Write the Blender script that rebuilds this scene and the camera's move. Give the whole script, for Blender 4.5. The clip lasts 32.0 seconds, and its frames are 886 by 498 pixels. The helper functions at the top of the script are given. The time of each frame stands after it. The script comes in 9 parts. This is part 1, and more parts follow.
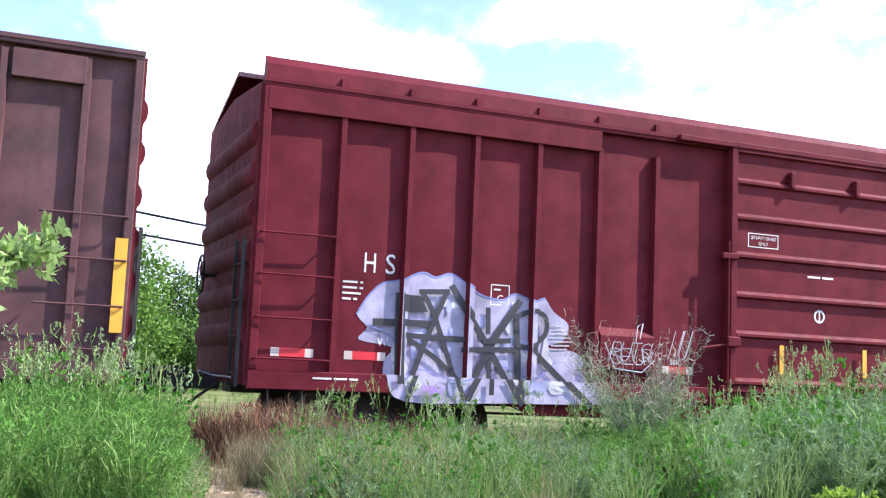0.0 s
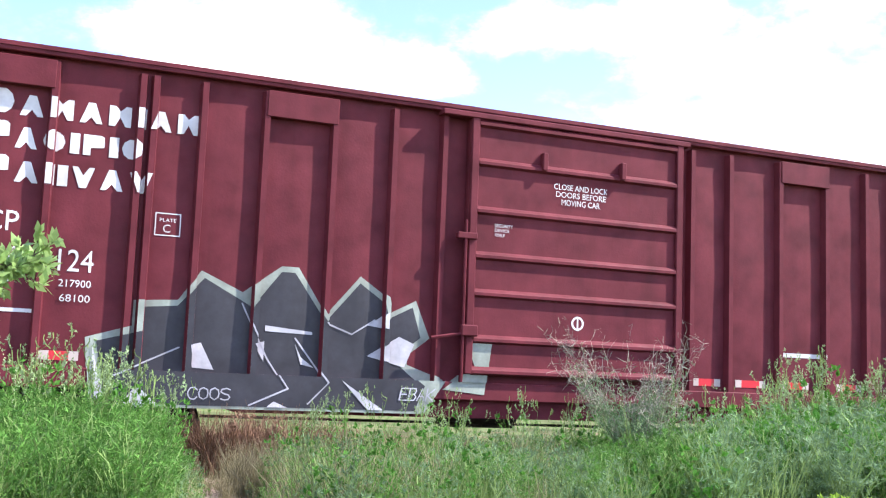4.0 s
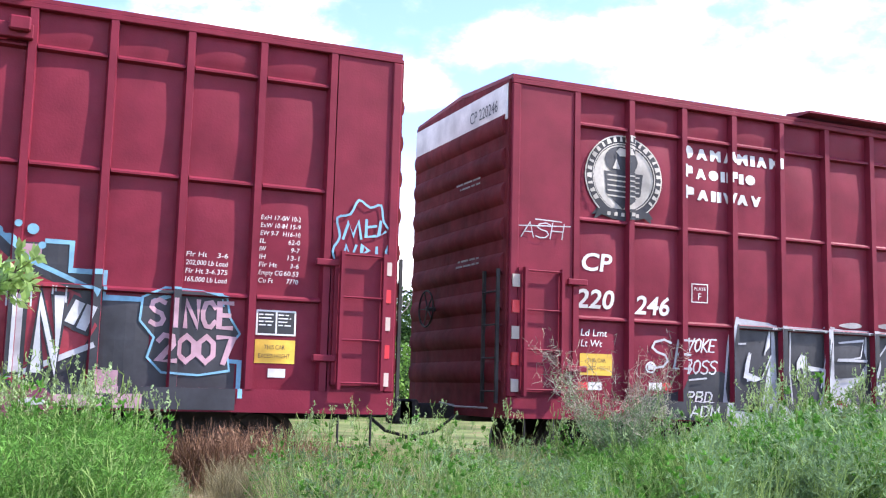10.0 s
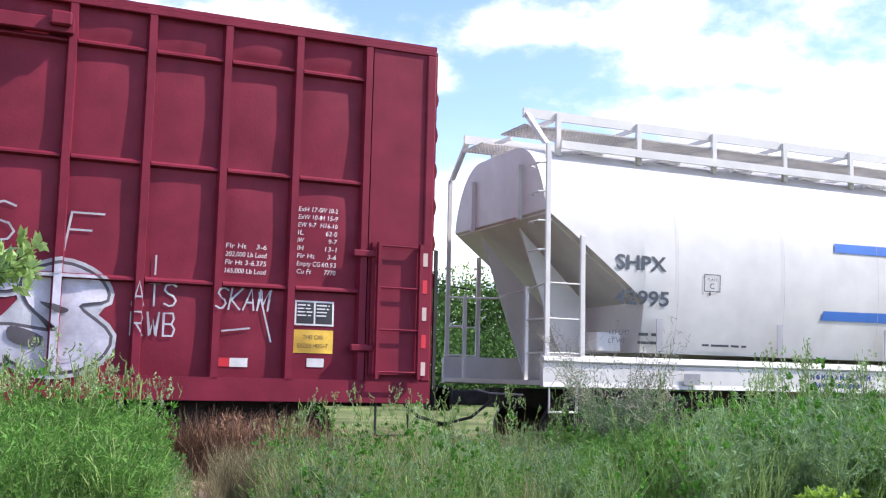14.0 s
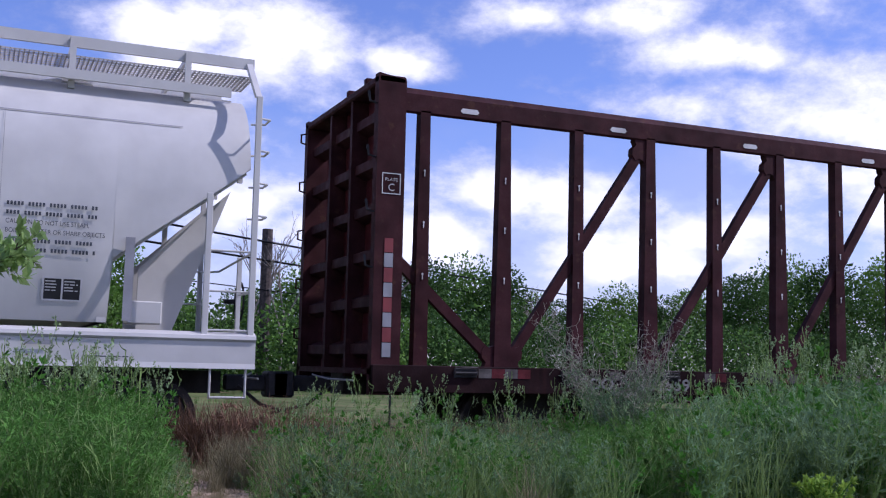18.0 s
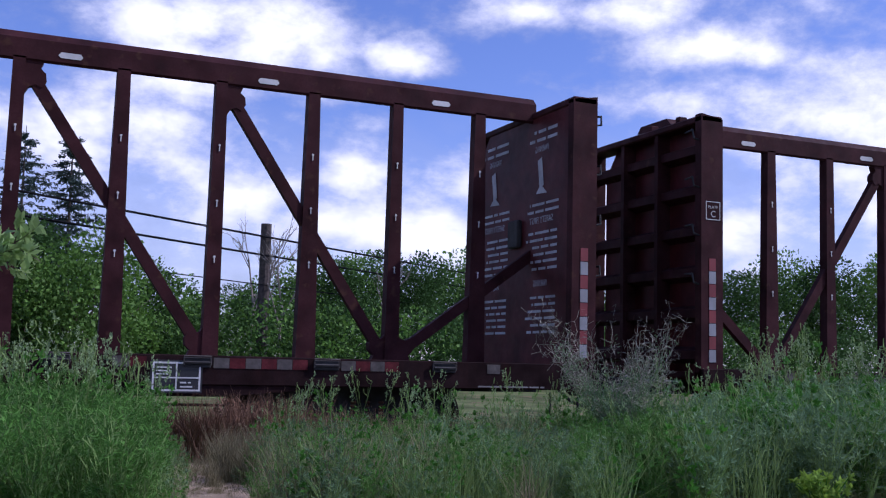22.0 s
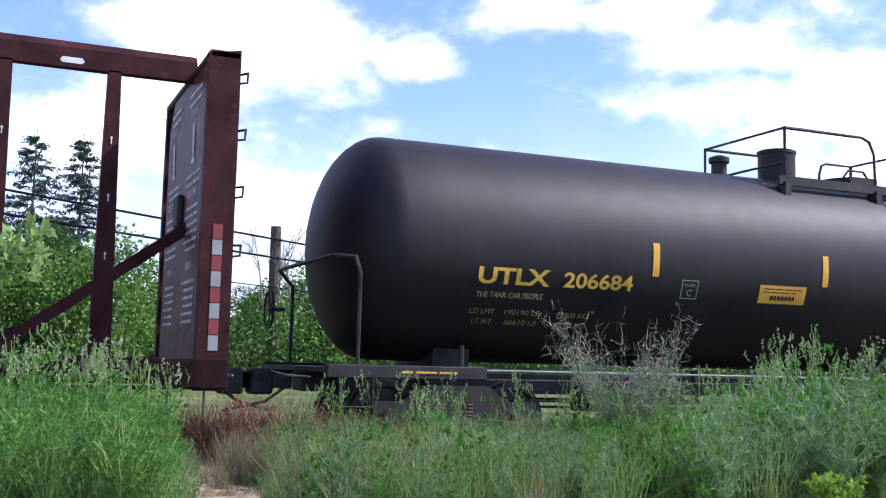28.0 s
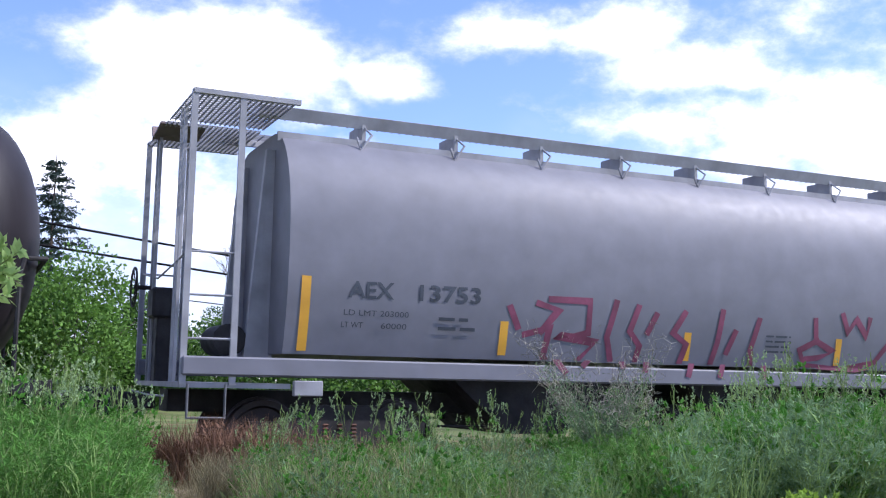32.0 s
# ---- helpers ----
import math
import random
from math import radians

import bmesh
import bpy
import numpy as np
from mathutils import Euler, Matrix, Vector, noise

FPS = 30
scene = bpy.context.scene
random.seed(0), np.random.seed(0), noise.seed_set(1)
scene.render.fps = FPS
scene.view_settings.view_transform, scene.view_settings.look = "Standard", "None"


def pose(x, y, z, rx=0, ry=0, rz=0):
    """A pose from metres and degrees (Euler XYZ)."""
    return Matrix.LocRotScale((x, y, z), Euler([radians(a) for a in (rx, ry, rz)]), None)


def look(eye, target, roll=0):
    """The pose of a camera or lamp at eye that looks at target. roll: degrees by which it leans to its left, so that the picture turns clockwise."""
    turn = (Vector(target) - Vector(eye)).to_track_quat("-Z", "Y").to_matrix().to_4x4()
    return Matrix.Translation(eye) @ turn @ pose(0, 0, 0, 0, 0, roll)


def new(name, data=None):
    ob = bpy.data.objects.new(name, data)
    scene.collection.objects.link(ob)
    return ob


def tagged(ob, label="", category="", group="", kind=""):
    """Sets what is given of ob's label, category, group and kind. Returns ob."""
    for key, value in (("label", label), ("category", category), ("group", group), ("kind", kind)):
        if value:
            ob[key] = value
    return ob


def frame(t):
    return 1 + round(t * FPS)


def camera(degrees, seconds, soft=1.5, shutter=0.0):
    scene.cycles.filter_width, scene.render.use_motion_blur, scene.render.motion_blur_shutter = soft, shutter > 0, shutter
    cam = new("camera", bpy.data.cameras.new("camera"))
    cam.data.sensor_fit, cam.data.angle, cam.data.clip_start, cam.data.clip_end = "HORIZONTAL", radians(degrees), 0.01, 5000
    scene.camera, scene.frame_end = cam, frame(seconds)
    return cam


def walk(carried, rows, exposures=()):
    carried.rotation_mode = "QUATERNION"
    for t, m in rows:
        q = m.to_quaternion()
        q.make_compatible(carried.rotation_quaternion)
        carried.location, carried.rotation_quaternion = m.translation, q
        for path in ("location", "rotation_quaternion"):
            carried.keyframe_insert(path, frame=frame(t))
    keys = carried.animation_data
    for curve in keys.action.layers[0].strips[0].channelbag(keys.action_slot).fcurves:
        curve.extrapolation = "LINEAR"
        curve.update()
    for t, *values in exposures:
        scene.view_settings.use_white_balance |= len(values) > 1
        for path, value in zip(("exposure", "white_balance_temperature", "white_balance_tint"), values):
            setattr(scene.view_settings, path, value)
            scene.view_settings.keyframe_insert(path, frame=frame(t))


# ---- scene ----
PATH = [
    (0.0, -22.35, 6.32, -2.46),
    (0.5, -22.54, 6.22, -2.34),
    (1.0, -22.37, 6.28, -2.27),
    (1.5, -22.43, 6.30, -2.39),
    (2.0, -22.46, 6.76, -2.16),
    (2.5, -22.83, 6.89, -2.23),
    (3.0, -22.92, 7.12, -2.32),
    (3.5, -23.04, 7.10, -2.27),
    (4.0, -22.65, 6.82, -2.23),
    (4.5, -22.47, 6.95, -2.15),
    (6.5, -22.89, 7.28, -1.65),
    (7.0, -22.62, 7.53, -1.55),
    (7.5, -23.14, 7.55, -1.61),
    (8.0, -23.58, 7.46, -1.72),
    (8.5, -23.42, 7.39, -1.63),
    (9.0, -23.17, 7.41, -1.45),
    (9.5, -23.37, 7.44, -1.41),
    (10.0, -23.43, 7.48, -1.49),
    (10.5, -23.42, 7.22, -1.70),
    (11.0, -23.08, 7.13, -1.74),
    (11.5, -23.23, 6.81, -1.61),
    (12.0, -23.29, 6.89, -1.56),
    (12.5, -23.27, 6.87, -1.51),
    (13.0, -22.88, 6.91, -1.46),
    (13.5, -23.21, 6.94, -1.45),
    (15.5, -23.30, 6.07, -1.29),
    (16.0, -23.21, 6.06, -1.38),
    (16.5, -23.07, 5.75, -1.47),
    (17.0, -23.30, 5.97, -1.50),
    (17.5, -23.64, 6.02, -1.41),
    (18.0, -23.36, 6.16, -1.28),
    (18.5, -23.16, 5.89, -1.23),
    (19.0, -22.87, 5.72, -1.31),
    (19.5, -22.73, 5.65, -1.30),
    (20.0, -22.91, 5.65, -1.22),
    (20.5, -23.14, 5.73, -1.06),
    (21.0, -23.52, 5.69, -1.17),
    (21.5, -23.47, 5.85, -1.40),
    (22.0, -23.45, 5.92, -1.46),
    (22.5, -23.22, 5.81, -1.35),
    (23.0, -23.05, 5.73, -1.33),
    (23.5, -22.94, 5.75, -1.05),
    (24.0, -22.89, 5.86, -0.89),
    (24.5, -23.16, 5.80, -0.98),
    (25.0, -23.39, 5.99, -1.28),
    (25.5, -23.54, 5.98, -1.49),
    (26.0, -23.31, 5.73, -1.60),
    (26.5, -23.09, 5.82, -1.67),
    (28.5, -22.98, 6.22, -1.27),
    (29.0, -23.21, 6.43, -1.18),
    (29.5, -23.13, 6.37, -1.19),
    (30.0, -23.48, 6.87, -1.12),
    (30.5, -23.67, 7.16, -1.23),
    (31.0, -24.06, 7.34, -1.15),
    (31.5, -23.92, 7.27, -1.16),
    (32.0, -24.24, 7.09, -1.08),
]
TRAIN = [
    (0.0, 13.477),
    (0.5, 16.142),
    (1.0, 18.836),
    (1.5, 21.514),
    (2.0, 24.173),
    (2.5, 26.829),
    (3.0, 29.481),
    (3.5, 32.106),
    (4.0, 34.768),
    (4.5, 37.407),
    (6.5, 47.652),
    (7.0, 50.261),
    (7.5, 52.906),
    (8.0, 55.514),
    (8.5, 58.128),
    (9.0, 60.765),
    (9.5, 63.374),
    (10.0, 65.838),
    (10.5, 68.291),
    (11.0, 70.870),
    (11.5, 73.456),
    (12.0, 76.057),
    (12.5, 78.667),
    (13.0, 81.253),
    (13.5, 83.825),
    (15.5, 93.783),
    (16.0, 96.406),
    (16.5, 98.984),
    (17.0, 101.572),
    (17.5, 104.161),
    (18.0, 106.781),
    (18.5, 109.280),
    (19.0, 111.693),
    (19.5, 113.995),
    (20.0, 116.430),
    (20.5, 118.866),
    (21.0, 121.302),
    (21.5, 123.787),
    (22.0, 126.240),
    (22.5, 128.706),
    (23.0, 131.107),
    (23.5, 133.555),
    (24.0, 136.009),
    (24.5, 138.434),
    (25.0, 140.886),
    (25.5, 143.317),
    (26.0, 145.800),
    (26.5, 148.221),
    (28.5, 157.784),
    (29.0, 160.300),
    (29.5, 162.837),
    (30.0, 165.350),
    (30.5, 167.880),
    (31.0, 170.389),
    (31.5, 172.904),
    (32.0, 175.267),
]
EYE = 1.50      # the camera's height over the ground
RAIL = 0.35     # the rail head's height
TRACK = 13.63   # the track's centre line
HW = 1.62       # half the cars' width

cam = camera(44.64, 32.0, soft=1.2)
walk(cam, [(t, pose(0, 0, EYE, 90 + pitch, roll, yaw)) for t, yaw, pitch, roll in PATH],
     exposures=[(0.0, 1.44, 6300, 15), (1.0, 1.52, 6300, 15), (4.5, 1.52, 6300, 15), (6.5, 1.48, 6300, 15), (8.0, 1.6, 6300, 15), (9.0, 1.54, 6300, 15), (13.3, 1.32, 6400, 14), (15.5, 0.15, 6050, 21), (17.0, 0.02, 5850, 24), (18.0, -0.28, 5600, 27), (19.5, -0.42, 5400, 28), (23.0, -0.45, 5450, 28), (25.0, -0.4, 5600, 26), (26.5, -0.22, 5600, 25), (28.5, 0.82, 5950, 15), (31.0, 0.74, 5900, 16), (32.0, 0.55, 5850, 17)])

# ---- sky and sun ----
SUN = Vector((0.80, -0.34, 0.90)).normalized()
world = bpy.data.worlds.new("sky")
scene.world = world
world.use_nodes = True
wn, wl = world.node_tree.nodes, world.node_tree.links
wn.clear()


def wmath(op, a, b=None, c=None):
    n = wn.new("ShaderNodeMath")
    n.operation = op
    for k, v in enumerate((a, b, c)):
        if v is None:
            continue
        if isinstance(v, (int, float)):
            n.inputs[k].default_value = v
        else:
            wl.new(v, n.inputs[k])
    return n.outputs[0]


sky = wn.new("ShaderNodeTexSky")
sky.sky_type, sky.sun_disc = "NISHITA", False
sky.sun_elevation, sky.sun_rotation = math.asin(SUN.z), math.atan2(SUN.x, SUN.y)
sky.air_density, sky.dust_density, sky.ozone_density = 1.0, 0.25, 2.8
coord = wn.new("ShaderNodeTexCoord")
stretch = wn.new("ShaderNodeMapping")
stretch.inputs["Scale"].default_value = (1.0, 1.0, 1.7)
wl.new(coord.outputs["Generated"], stretch.inputs[0])


def sky_noise(scale, detail, rough, shift):
    m = wn.new("ShaderNodeMapping")
    m.inputs["Location"].default_value = shift
    wl.new(stretch.outputs[0], m.inputs[0])
    n = wn.new("ShaderNodeTexNoise")
    n.inputs["Scale"].default_value, n.inputs["Detail"].default_value, n.inputs["Roughness"].default_value = scale, detail, rough
    wl.new(m.outputs[0], n.inputs["Vector"])
    return n.outputs[0]


# cumulus banks: azimuth right of the track's normal, elevation, half width, half height, in degrees
CLOUDS = [(7.2, 16.9, 4.5, 1.2), (13.9, 16.6, 3.0, 2.0), (16.6, 15.7, 2.3, 1.5), (20.3, 15.7, 1.8, 0.8), (28.2, 18.4, 2.7, 1.0), (33.1, 18.1, 3.0, 1.1), (36.6, 16.4, 3.5, 1.3),
          (39.8, 15.9, 1.7, 0.8), (41.2, 12.8, 6.9, 2.3), (45.5, 10.7, 4.8, 2.9), (29.9, 8.6, 3.9, 1.8), (26.5, 9.2, 3.0, 1.5), (18.5, 9.8, 2.3, 1.8), (16.6, 7.0, 3.9, 2.1),
          (12.7, 8.6, 4.5, 2.6), (7.4, 11.7, 2.7, 2.0), (3.6, 10.9, 3.9, 2.7), (9.0, 14.2, 3.3, 1.7), (21.4, 6.6, 6.0, 2.0), (32.8, 5.8, 6.0, 1.7), (37.5, 7.1, 4.5, 2.1),
          (12.0, 24.0, 6.0, 3.0), (34.0, 26.0, 8.0, 3.0), (-12.0, 16.0, 8.0, 5.0), (58.0, 17.0, 9.0, 5.0), (20.0, 33.0, 9.0, 4.0), (75.0, 24.0, 10.0, 6.0), (120.0, 20.0, 14.0, 7.0),
          (165.0, 26.0, 16.0, 8.0), (215.0, 18.0, 14.0, 6.0), (265.0, 25.0, 16.0, 8.0), (310.0, 17.0, 12.0, 6.0), (340.0, 30.0, 10.0, 6.0)]
sep = wn.new("ShaderNodeSeparateXYZ")
wl.new(coord.outputs["Generated"], sep.inputs[0])
azim = wmath("MULTIPLY", wmath("ARCTAN2", sep.outputs[0], sep.outputs[1]), 180 / math.pi)
elev = wmath("MULTIPLY", wmath("ARCSINE", sep.outputs[2]), 180 / math.pi)
fine = wmath("SUBTRACT", sky_noise(13.0, 7.0, 0.62, (3.1, 0.4, 0.0)), 0.5)
broad = wmath("SUBTRACT", sky_noise(5.5, 4.0, 0.55, (0.6, 2.0, 5.0)), 0.5)
cover = None
for a, e, w, h in CLOUDS:
    da = wmath("PINGPONG", wmath("ADD", wmath("SUBTRACT", azim, a), 720.0), 180.0)
    d = wmath("SQRT", wmath("ADD", wmath("POWER", wmath("DIVIDE", da, w * 1.36), 2.0), wmath("POWER", wmath("DIVIDE", wmath("SUBTRACT", elev, e), h * 1.36), 2.0)))
    one = wmath("SUBTRACT", 1.0, d)
    cover = one if cover is None else wmath("MAXIMUM", cover, one)
dens = wmath("ADD", cover, wmath("ADD", wmath("MULTIPLY", fine, 2.7), wmath("MULTIPLY", broad, 2.2)))
ramp = wn.new("ShaderNodeMapRange")
ramp.interpolation_type = "SMOOTHSTEP"
ramp.inputs["From Min"].default_value, ramp.inputs["From Max"].default_value = -0.5, 0.95
wl.new(dens, ramp.inputs["Value"])
cloud_tone = wn.new("ShaderNodeMapRange")
cloud_tone.inputs["From Min"].default_value, cloud_tone.inputs["From Max"].default_value = -0.3, 0.9
cloud_tone.inputs["To Min"].default_value, cloud_tone.inputs["To Max"].default_value = 7.5, 14.5
wl.new(dens, cloud_tone.inputs["Value"])
cloud = wn.new("ShaderNodeCombineColor")
for k, g in ((0, 0.99), (1, 0.985), (2, 1.02)):
    wl.new(wmath("MULTIPLY", cloud_tone.outputs[0], g), cloud.inputs[k])
mix = wn.new("ShaderNodeMix")
mix.data_type = "RGBA"
veil = wn.new("ShaderNodeMapRange")
veil.interpolation_type = "SMOOTHSTEP"
veil.inputs["From Min"].default_value, veil.inputs["From Max"].default_value = 14.0, 5.0
veil.inputs["To Max"].default_value = 0.42
wl.new(wmath("ADD", elev, wmath("MULTIPLY", broad, 14.0)), veil.inputs["Value"])
wl.new(wmath("MAXIMUM", ramp.outputs[0], veil.outputs[0]), mix.inputs["Factor"])
haze = wn.new("ShaderNodeMix")
haze.data_type, haze.blend_type = "RGBA", "MULTIPLY"
haze.inputs["Factor"].default_value = 1.0
haze.inputs["B"].default_value = (1.42, 1.36, 1.72, 1)
wl.new(sky.outputs[0], haze.inputs["A"])
wl.new(haze.outputs["Result"], mix.inputs["A"])
wl.new(cloud.outputs[0], mix.inputs["B"])
back = wn.new("ShaderNodeBackground")
back.inputs["Strength"].default_value = 0.103
wl.new(mix.outputs["Result"], back.inputs["Color"])
wl.new(back.outputs[0], wn.new("ShaderNodeOutputWorld").inputs[0])

lamp = bpy.data.lights.new("sun", "SUN")
lamp.energy, lamp.angle, lamp.color = 4.2, radians(0.6), (1.0, 0.95, 0.88)
sun = new("sun", lamp)
sun.matrix_world = look(SUN * 50, (0, 0, 0))


# ---- materials ----
def material(name, base, rough=0.6, metal=0.0, var=0.18, scale=2.5, grain=40.0, streak=0.0, streak_tone=(0.1, 0.07, 0.06), bump=0.08,
             pieces=0.0, spec=0.5, through_light=0.0, stain=None, stain_at=0.62, uneven=0.1):
    """Base colour with broad and fine variation, streaks that run down, stains and fine relief."""
    m = bpy.data.materials.new(name)
    m.use_nodes = True
    n, l = m.node_tree.nodes, m.node_tree.links
    p = n["Principled BSDF"]
    tc = n.new("ShaderNodeTexCoord")

    def noise_at(s, detail=4.0, stretch_z=1.0):
        mp = n.new("ShaderNodeMapping")
        mp.inputs["Scale"].default_value = (1, 1, stretch_z)
        l.new(tc.outputs["Object"], mp.inputs[0])
        t = n.new("ShaderNodeTexNoise")
        t.inputs["Scale"].default_value, t.inputs["Detail"].default_value = s, detail
        l.new(mp.outputs[0], t.inputs["Vector"])
        return t.outputs[0]

    def blend(fac, a, b, kind="MIX"):
        x = n.new("ShaderNodeMix")
        x.data_type, x.blend_type = "RGBA", kind
        for sock, v in (("Factor", fac), ("A", a), ("B", b)):
            if isinstance(v, (tuple, float)):
                x.inputs[sock].default_value = (*v, 1) if isinstance(v, tuple) else v
            else:
                l.new(v, x.inputs[sock])
        return x.outputs["Result"]

    def span(v, a, b, c, d):
        r = n.new("ShaderNodeMapRange")
        for k, x in zip(("From Min", "From Max", "To Min", "To Max"), (a, b, c, d)):
            r.inputs[k].default_value = x
        l.new(v, r.inputs["Value"])
        return r.outputs[0]

    dark = tuple(c * (1 - 2.0 * var) for c in base)
    light = tuple(min(1, c * (1 + 1.2 * var) + 0.02 * var) for c in base)
    col = blend(span(noise_at(scale), 0.3, 0.7, 0, 1), dark, light)
    fine_noise = noise_at(grain, 3.0)
    col = blend(span(fine_noise, 0.35, 0.7, 0.0, 0.35 * min(1, var * 4)), col, dark)
    if streak:
        col = blend(span(noise_at(7.0, 5.0, 0.06), 0.52, 0.78, 0, streak), col, streak_tone)
    if stain:
        col = blend(span(noise_at(scale * 2.3, 6.0), stain_at, stain_at + 0.1, 0, 0.85), col, stain)
    if pieces:
        info = n.new("ShaderNodeNewGeometry")
        col = blend(span(info.outputs["Random Per Island"], 0, 1, 0, pieces), col, tuple(c * 0.25 for c in base))
    l.new(col, p.inputs["Base Color"])
    p.inputs["Metallic"].default_value = metal
    p.inputs["Specular IOR Level"].default_value = spec
    l.new(span(noise_at(scale * 3, 4.0), 0.3, 0.7, max(0.05, rough - uneven), min(1, rough + uneven)), p.inputs["Roughness"])
    if bump:
        b = n.new("ShaderNodeBump")
        b.inputs["Strength"].default_value, b.inputs["Distance"].default_value = bump, 0.02
        l.new(fine_noise, b.inputs["Height"])
        l.new(b.outputs[0], p.inputs["Normal"])
    if through_light:
        tr = n.new("ShaderNodeBsdfTranslucent")
        l.new(col, tr.inputs[0])
        ms = n.new("ShaderNodeMixShader")
        ms.inputs[0].default_value = through_light
        l.new(p.outputs[0], ms.inputs[1])
        l.new(tr.outputs[0], ms.inputs[2])
        l.new(ms.outputs[0], n["Material Output"].inputs[0])
    return m


RED_A = material("oxide red paint", (0.108, 0.0095, 0.016), 0.6, streak=0.35, streak_tone=(0.06, 0.008, 0.012), var=0.14, spec=0.12)
RED_B = material("faded brown red paint", (0.125, 0.021, 0.028), 0.6, streak=0.4, streak_tone=(0.075, 0.015, 0.016), var=0.16, spec=0.14)
RED_C = material("bright red paint", (0.168, 0.0142, 0.031), 0.5, streak=0.3, streak_tone=(0.13, 0.013, 0.022), var=0.12, spec=0.17)
RED_E = material("deep red door paint", (0.165, 0.0095, 0.026), 0.5, streak=0.25, streak_tone=(0.12, 0.012, 0.022), var=0.10, spec=0.17)
# One low-gloss red shared by all boxcar end walls.
END_RED = material("matt red end paint", (0.135, 0.018, 0.024), 0.8, streak=0.4, streak_tone=(0.06, 0.014, 0.016), var=0.2, spec=0.12)
RED_D = material("dark weathered brown paint", (0.085, 0.028, 0.03), 0.7, streak=0.4, streak_tone=(0.03, 0.014, 0.013), var=0.22)
BEAM = material("weathered maroon steel", (0.047, 0.0122, 0.0135), 0.7, streak=0.4, streak_tone=(0.03, 0.013, 0.012), var=0.25, spec=0.12, stain=(0.07, 0.03, 0.02))
WHITE_CAR = material("white hopper paint", (0.56, 0.548, 0.505), 0.42, var=0.05, uneven=0.04, bump=0.02, streak=0.18, streak_tone=(0.50, 0.47, 0.42))
GREY_CAR = material("grey hopper paint", (0.166, 0.167, 0.186), 0.58, var=0.07, uneven=0.03, bump=0.015, streak=0.3, streak_tone=(0.16, 0.155, 0.16))
GREY_STEEL = material("grey weathered steel", (0.30, 0.30, 0.31), 0.55, var=0.15, streak=0.3, streak_tone=(0.16, 0.14, 0.12))
PLATE_DUST = material("rusty grey plate", (0.20, 0.15, 0.14), 0.8, var=0.25)
BLUE = material("blue stripe paint", (0.030, 0.13, 0.42), 0.42, var=0.06)
BLACK_CAR = material("black tank paint", (0.0125, 0.0086, 0.0106), 0.58, spec=0.32, uneven=0.015, var=0.14, scale=1.2, bump=0.02, streak=0.12, streak_tone=(0.05, 0.045, 0.045))
BLACK = material("black running gear", (0.018, 0.016, 0.015), 0.75, var=0.4, streak=0.2, streak_tone=(0.05, 0.035, 0.025))
RUST = material("rusty steel", (0.12, 0.05, 0.028), 0.85, var=0.35)
WHITE = material("white lettering paint", (0.66, 0.65, 0.63), 0.6, var=0.16, grain=25)
DUSTY = material("dusty white reflector", (0.50, 0.43, 0.37), 0.6, var=0.12, grain=25)
YELLOW = material("yellow safety stripe", (0.70, 0.36, 0.03), 0.55, var=0.1)
SIGNRED = material("red reflector", (0.55, 0.02, 0.03), 0.4, var=0.08)
PLATE_DULL = material("dull red reflector", (0.22, 0.03, 0.03), 0.5, var=0.15)
SOOTY_W = material("sooty white reflector", (0.115, 0.10, 0.09), 0.7, var=0.3, scale=6.0, spec=0.15)
SOOTY_R = material("sooty red reflector", (0.10, 0.014, 0.017), 0.7, var=0.3, scale=6.0, spec=0.15)
DARK = material("black sign plate", (0.02, 0.02, 0.022), 0.5, var=0.2)
GRASS_G = material("green weed leaves", (0.10, 0.29, 0.035), 0.7, var=0.25, scale=1.2, bump=0, pieces=0.4, spec=0.2, through_light=0.35)
GRASS_F = material("feathery pale green weeds", (0.145, 0.335, 0.06), 0.75, var=0.25, scale=0.9, bump=0, pieces=0.4, spec=0.15, through_light=0.35)
GRASS_Y = material("dry straw grass", (0.40, 0.35, 0.20), 0.8, var=0.3, scale=1.2, bump=0, pieces=0.5, spec=0.15, through_light=0.3)
GRASS_M = material("yellowing grass", (0.27, 0.39, 0.12), 0.8, var=0.3, scale=1.2, bump=0, pieces=0.45, spec=0.15, through_light=0.3)
GRASS_L = material("sage green weed leaves", (0.235, 0.37, 0.175), 0.75, var=0.25, scale=1.2, bump=0, pieces=0.4, spec=0.15, through_light=0.3)
GRASS_B = material("brown dead weeds", (0.28, 0.165, 0.105), 0.9, var=0.3, scale=1.2, bump=0, pieces=0.5, spec=0.1, through_light=0.15)
DRYTWIG = material("brown dry twigs", (0.36, 0.33, 0.25), 0.9, var=0.25)
STEM = material("pale weed stems", (0.25, 0.38, 0.12), 0.8, var=0.2, bump=0, pieces=0.35, spec=0.1, through_light=0.2)
SEED = material("pale seed heads", (0.36, 0.49, 0.23), 0.85, var=0.2, bump=0, pieces=0.35, spec=0.1, through_light=0.3)
LEAF = material("tree leaves", (0.15, 0.30, 0.045), 0.65, var=0.3, scale=0.6, bump=0, pieces=0.4, spec=0.25, through_light=0.3)
LEAF_D = material("dark tree leaves", (0.075, 0.16, 0.036), 0.65, var=0.3, scale=0.6, bump=0, pieces=0.55, spec=0.1, through_light=0.25)
LEAF_S = material("bright shrub leaves", (0.36, 0.52, 0.17), 0.5, var=0.25, bump=0, pieces=0.45, spec=0.35, through_light=0.35)
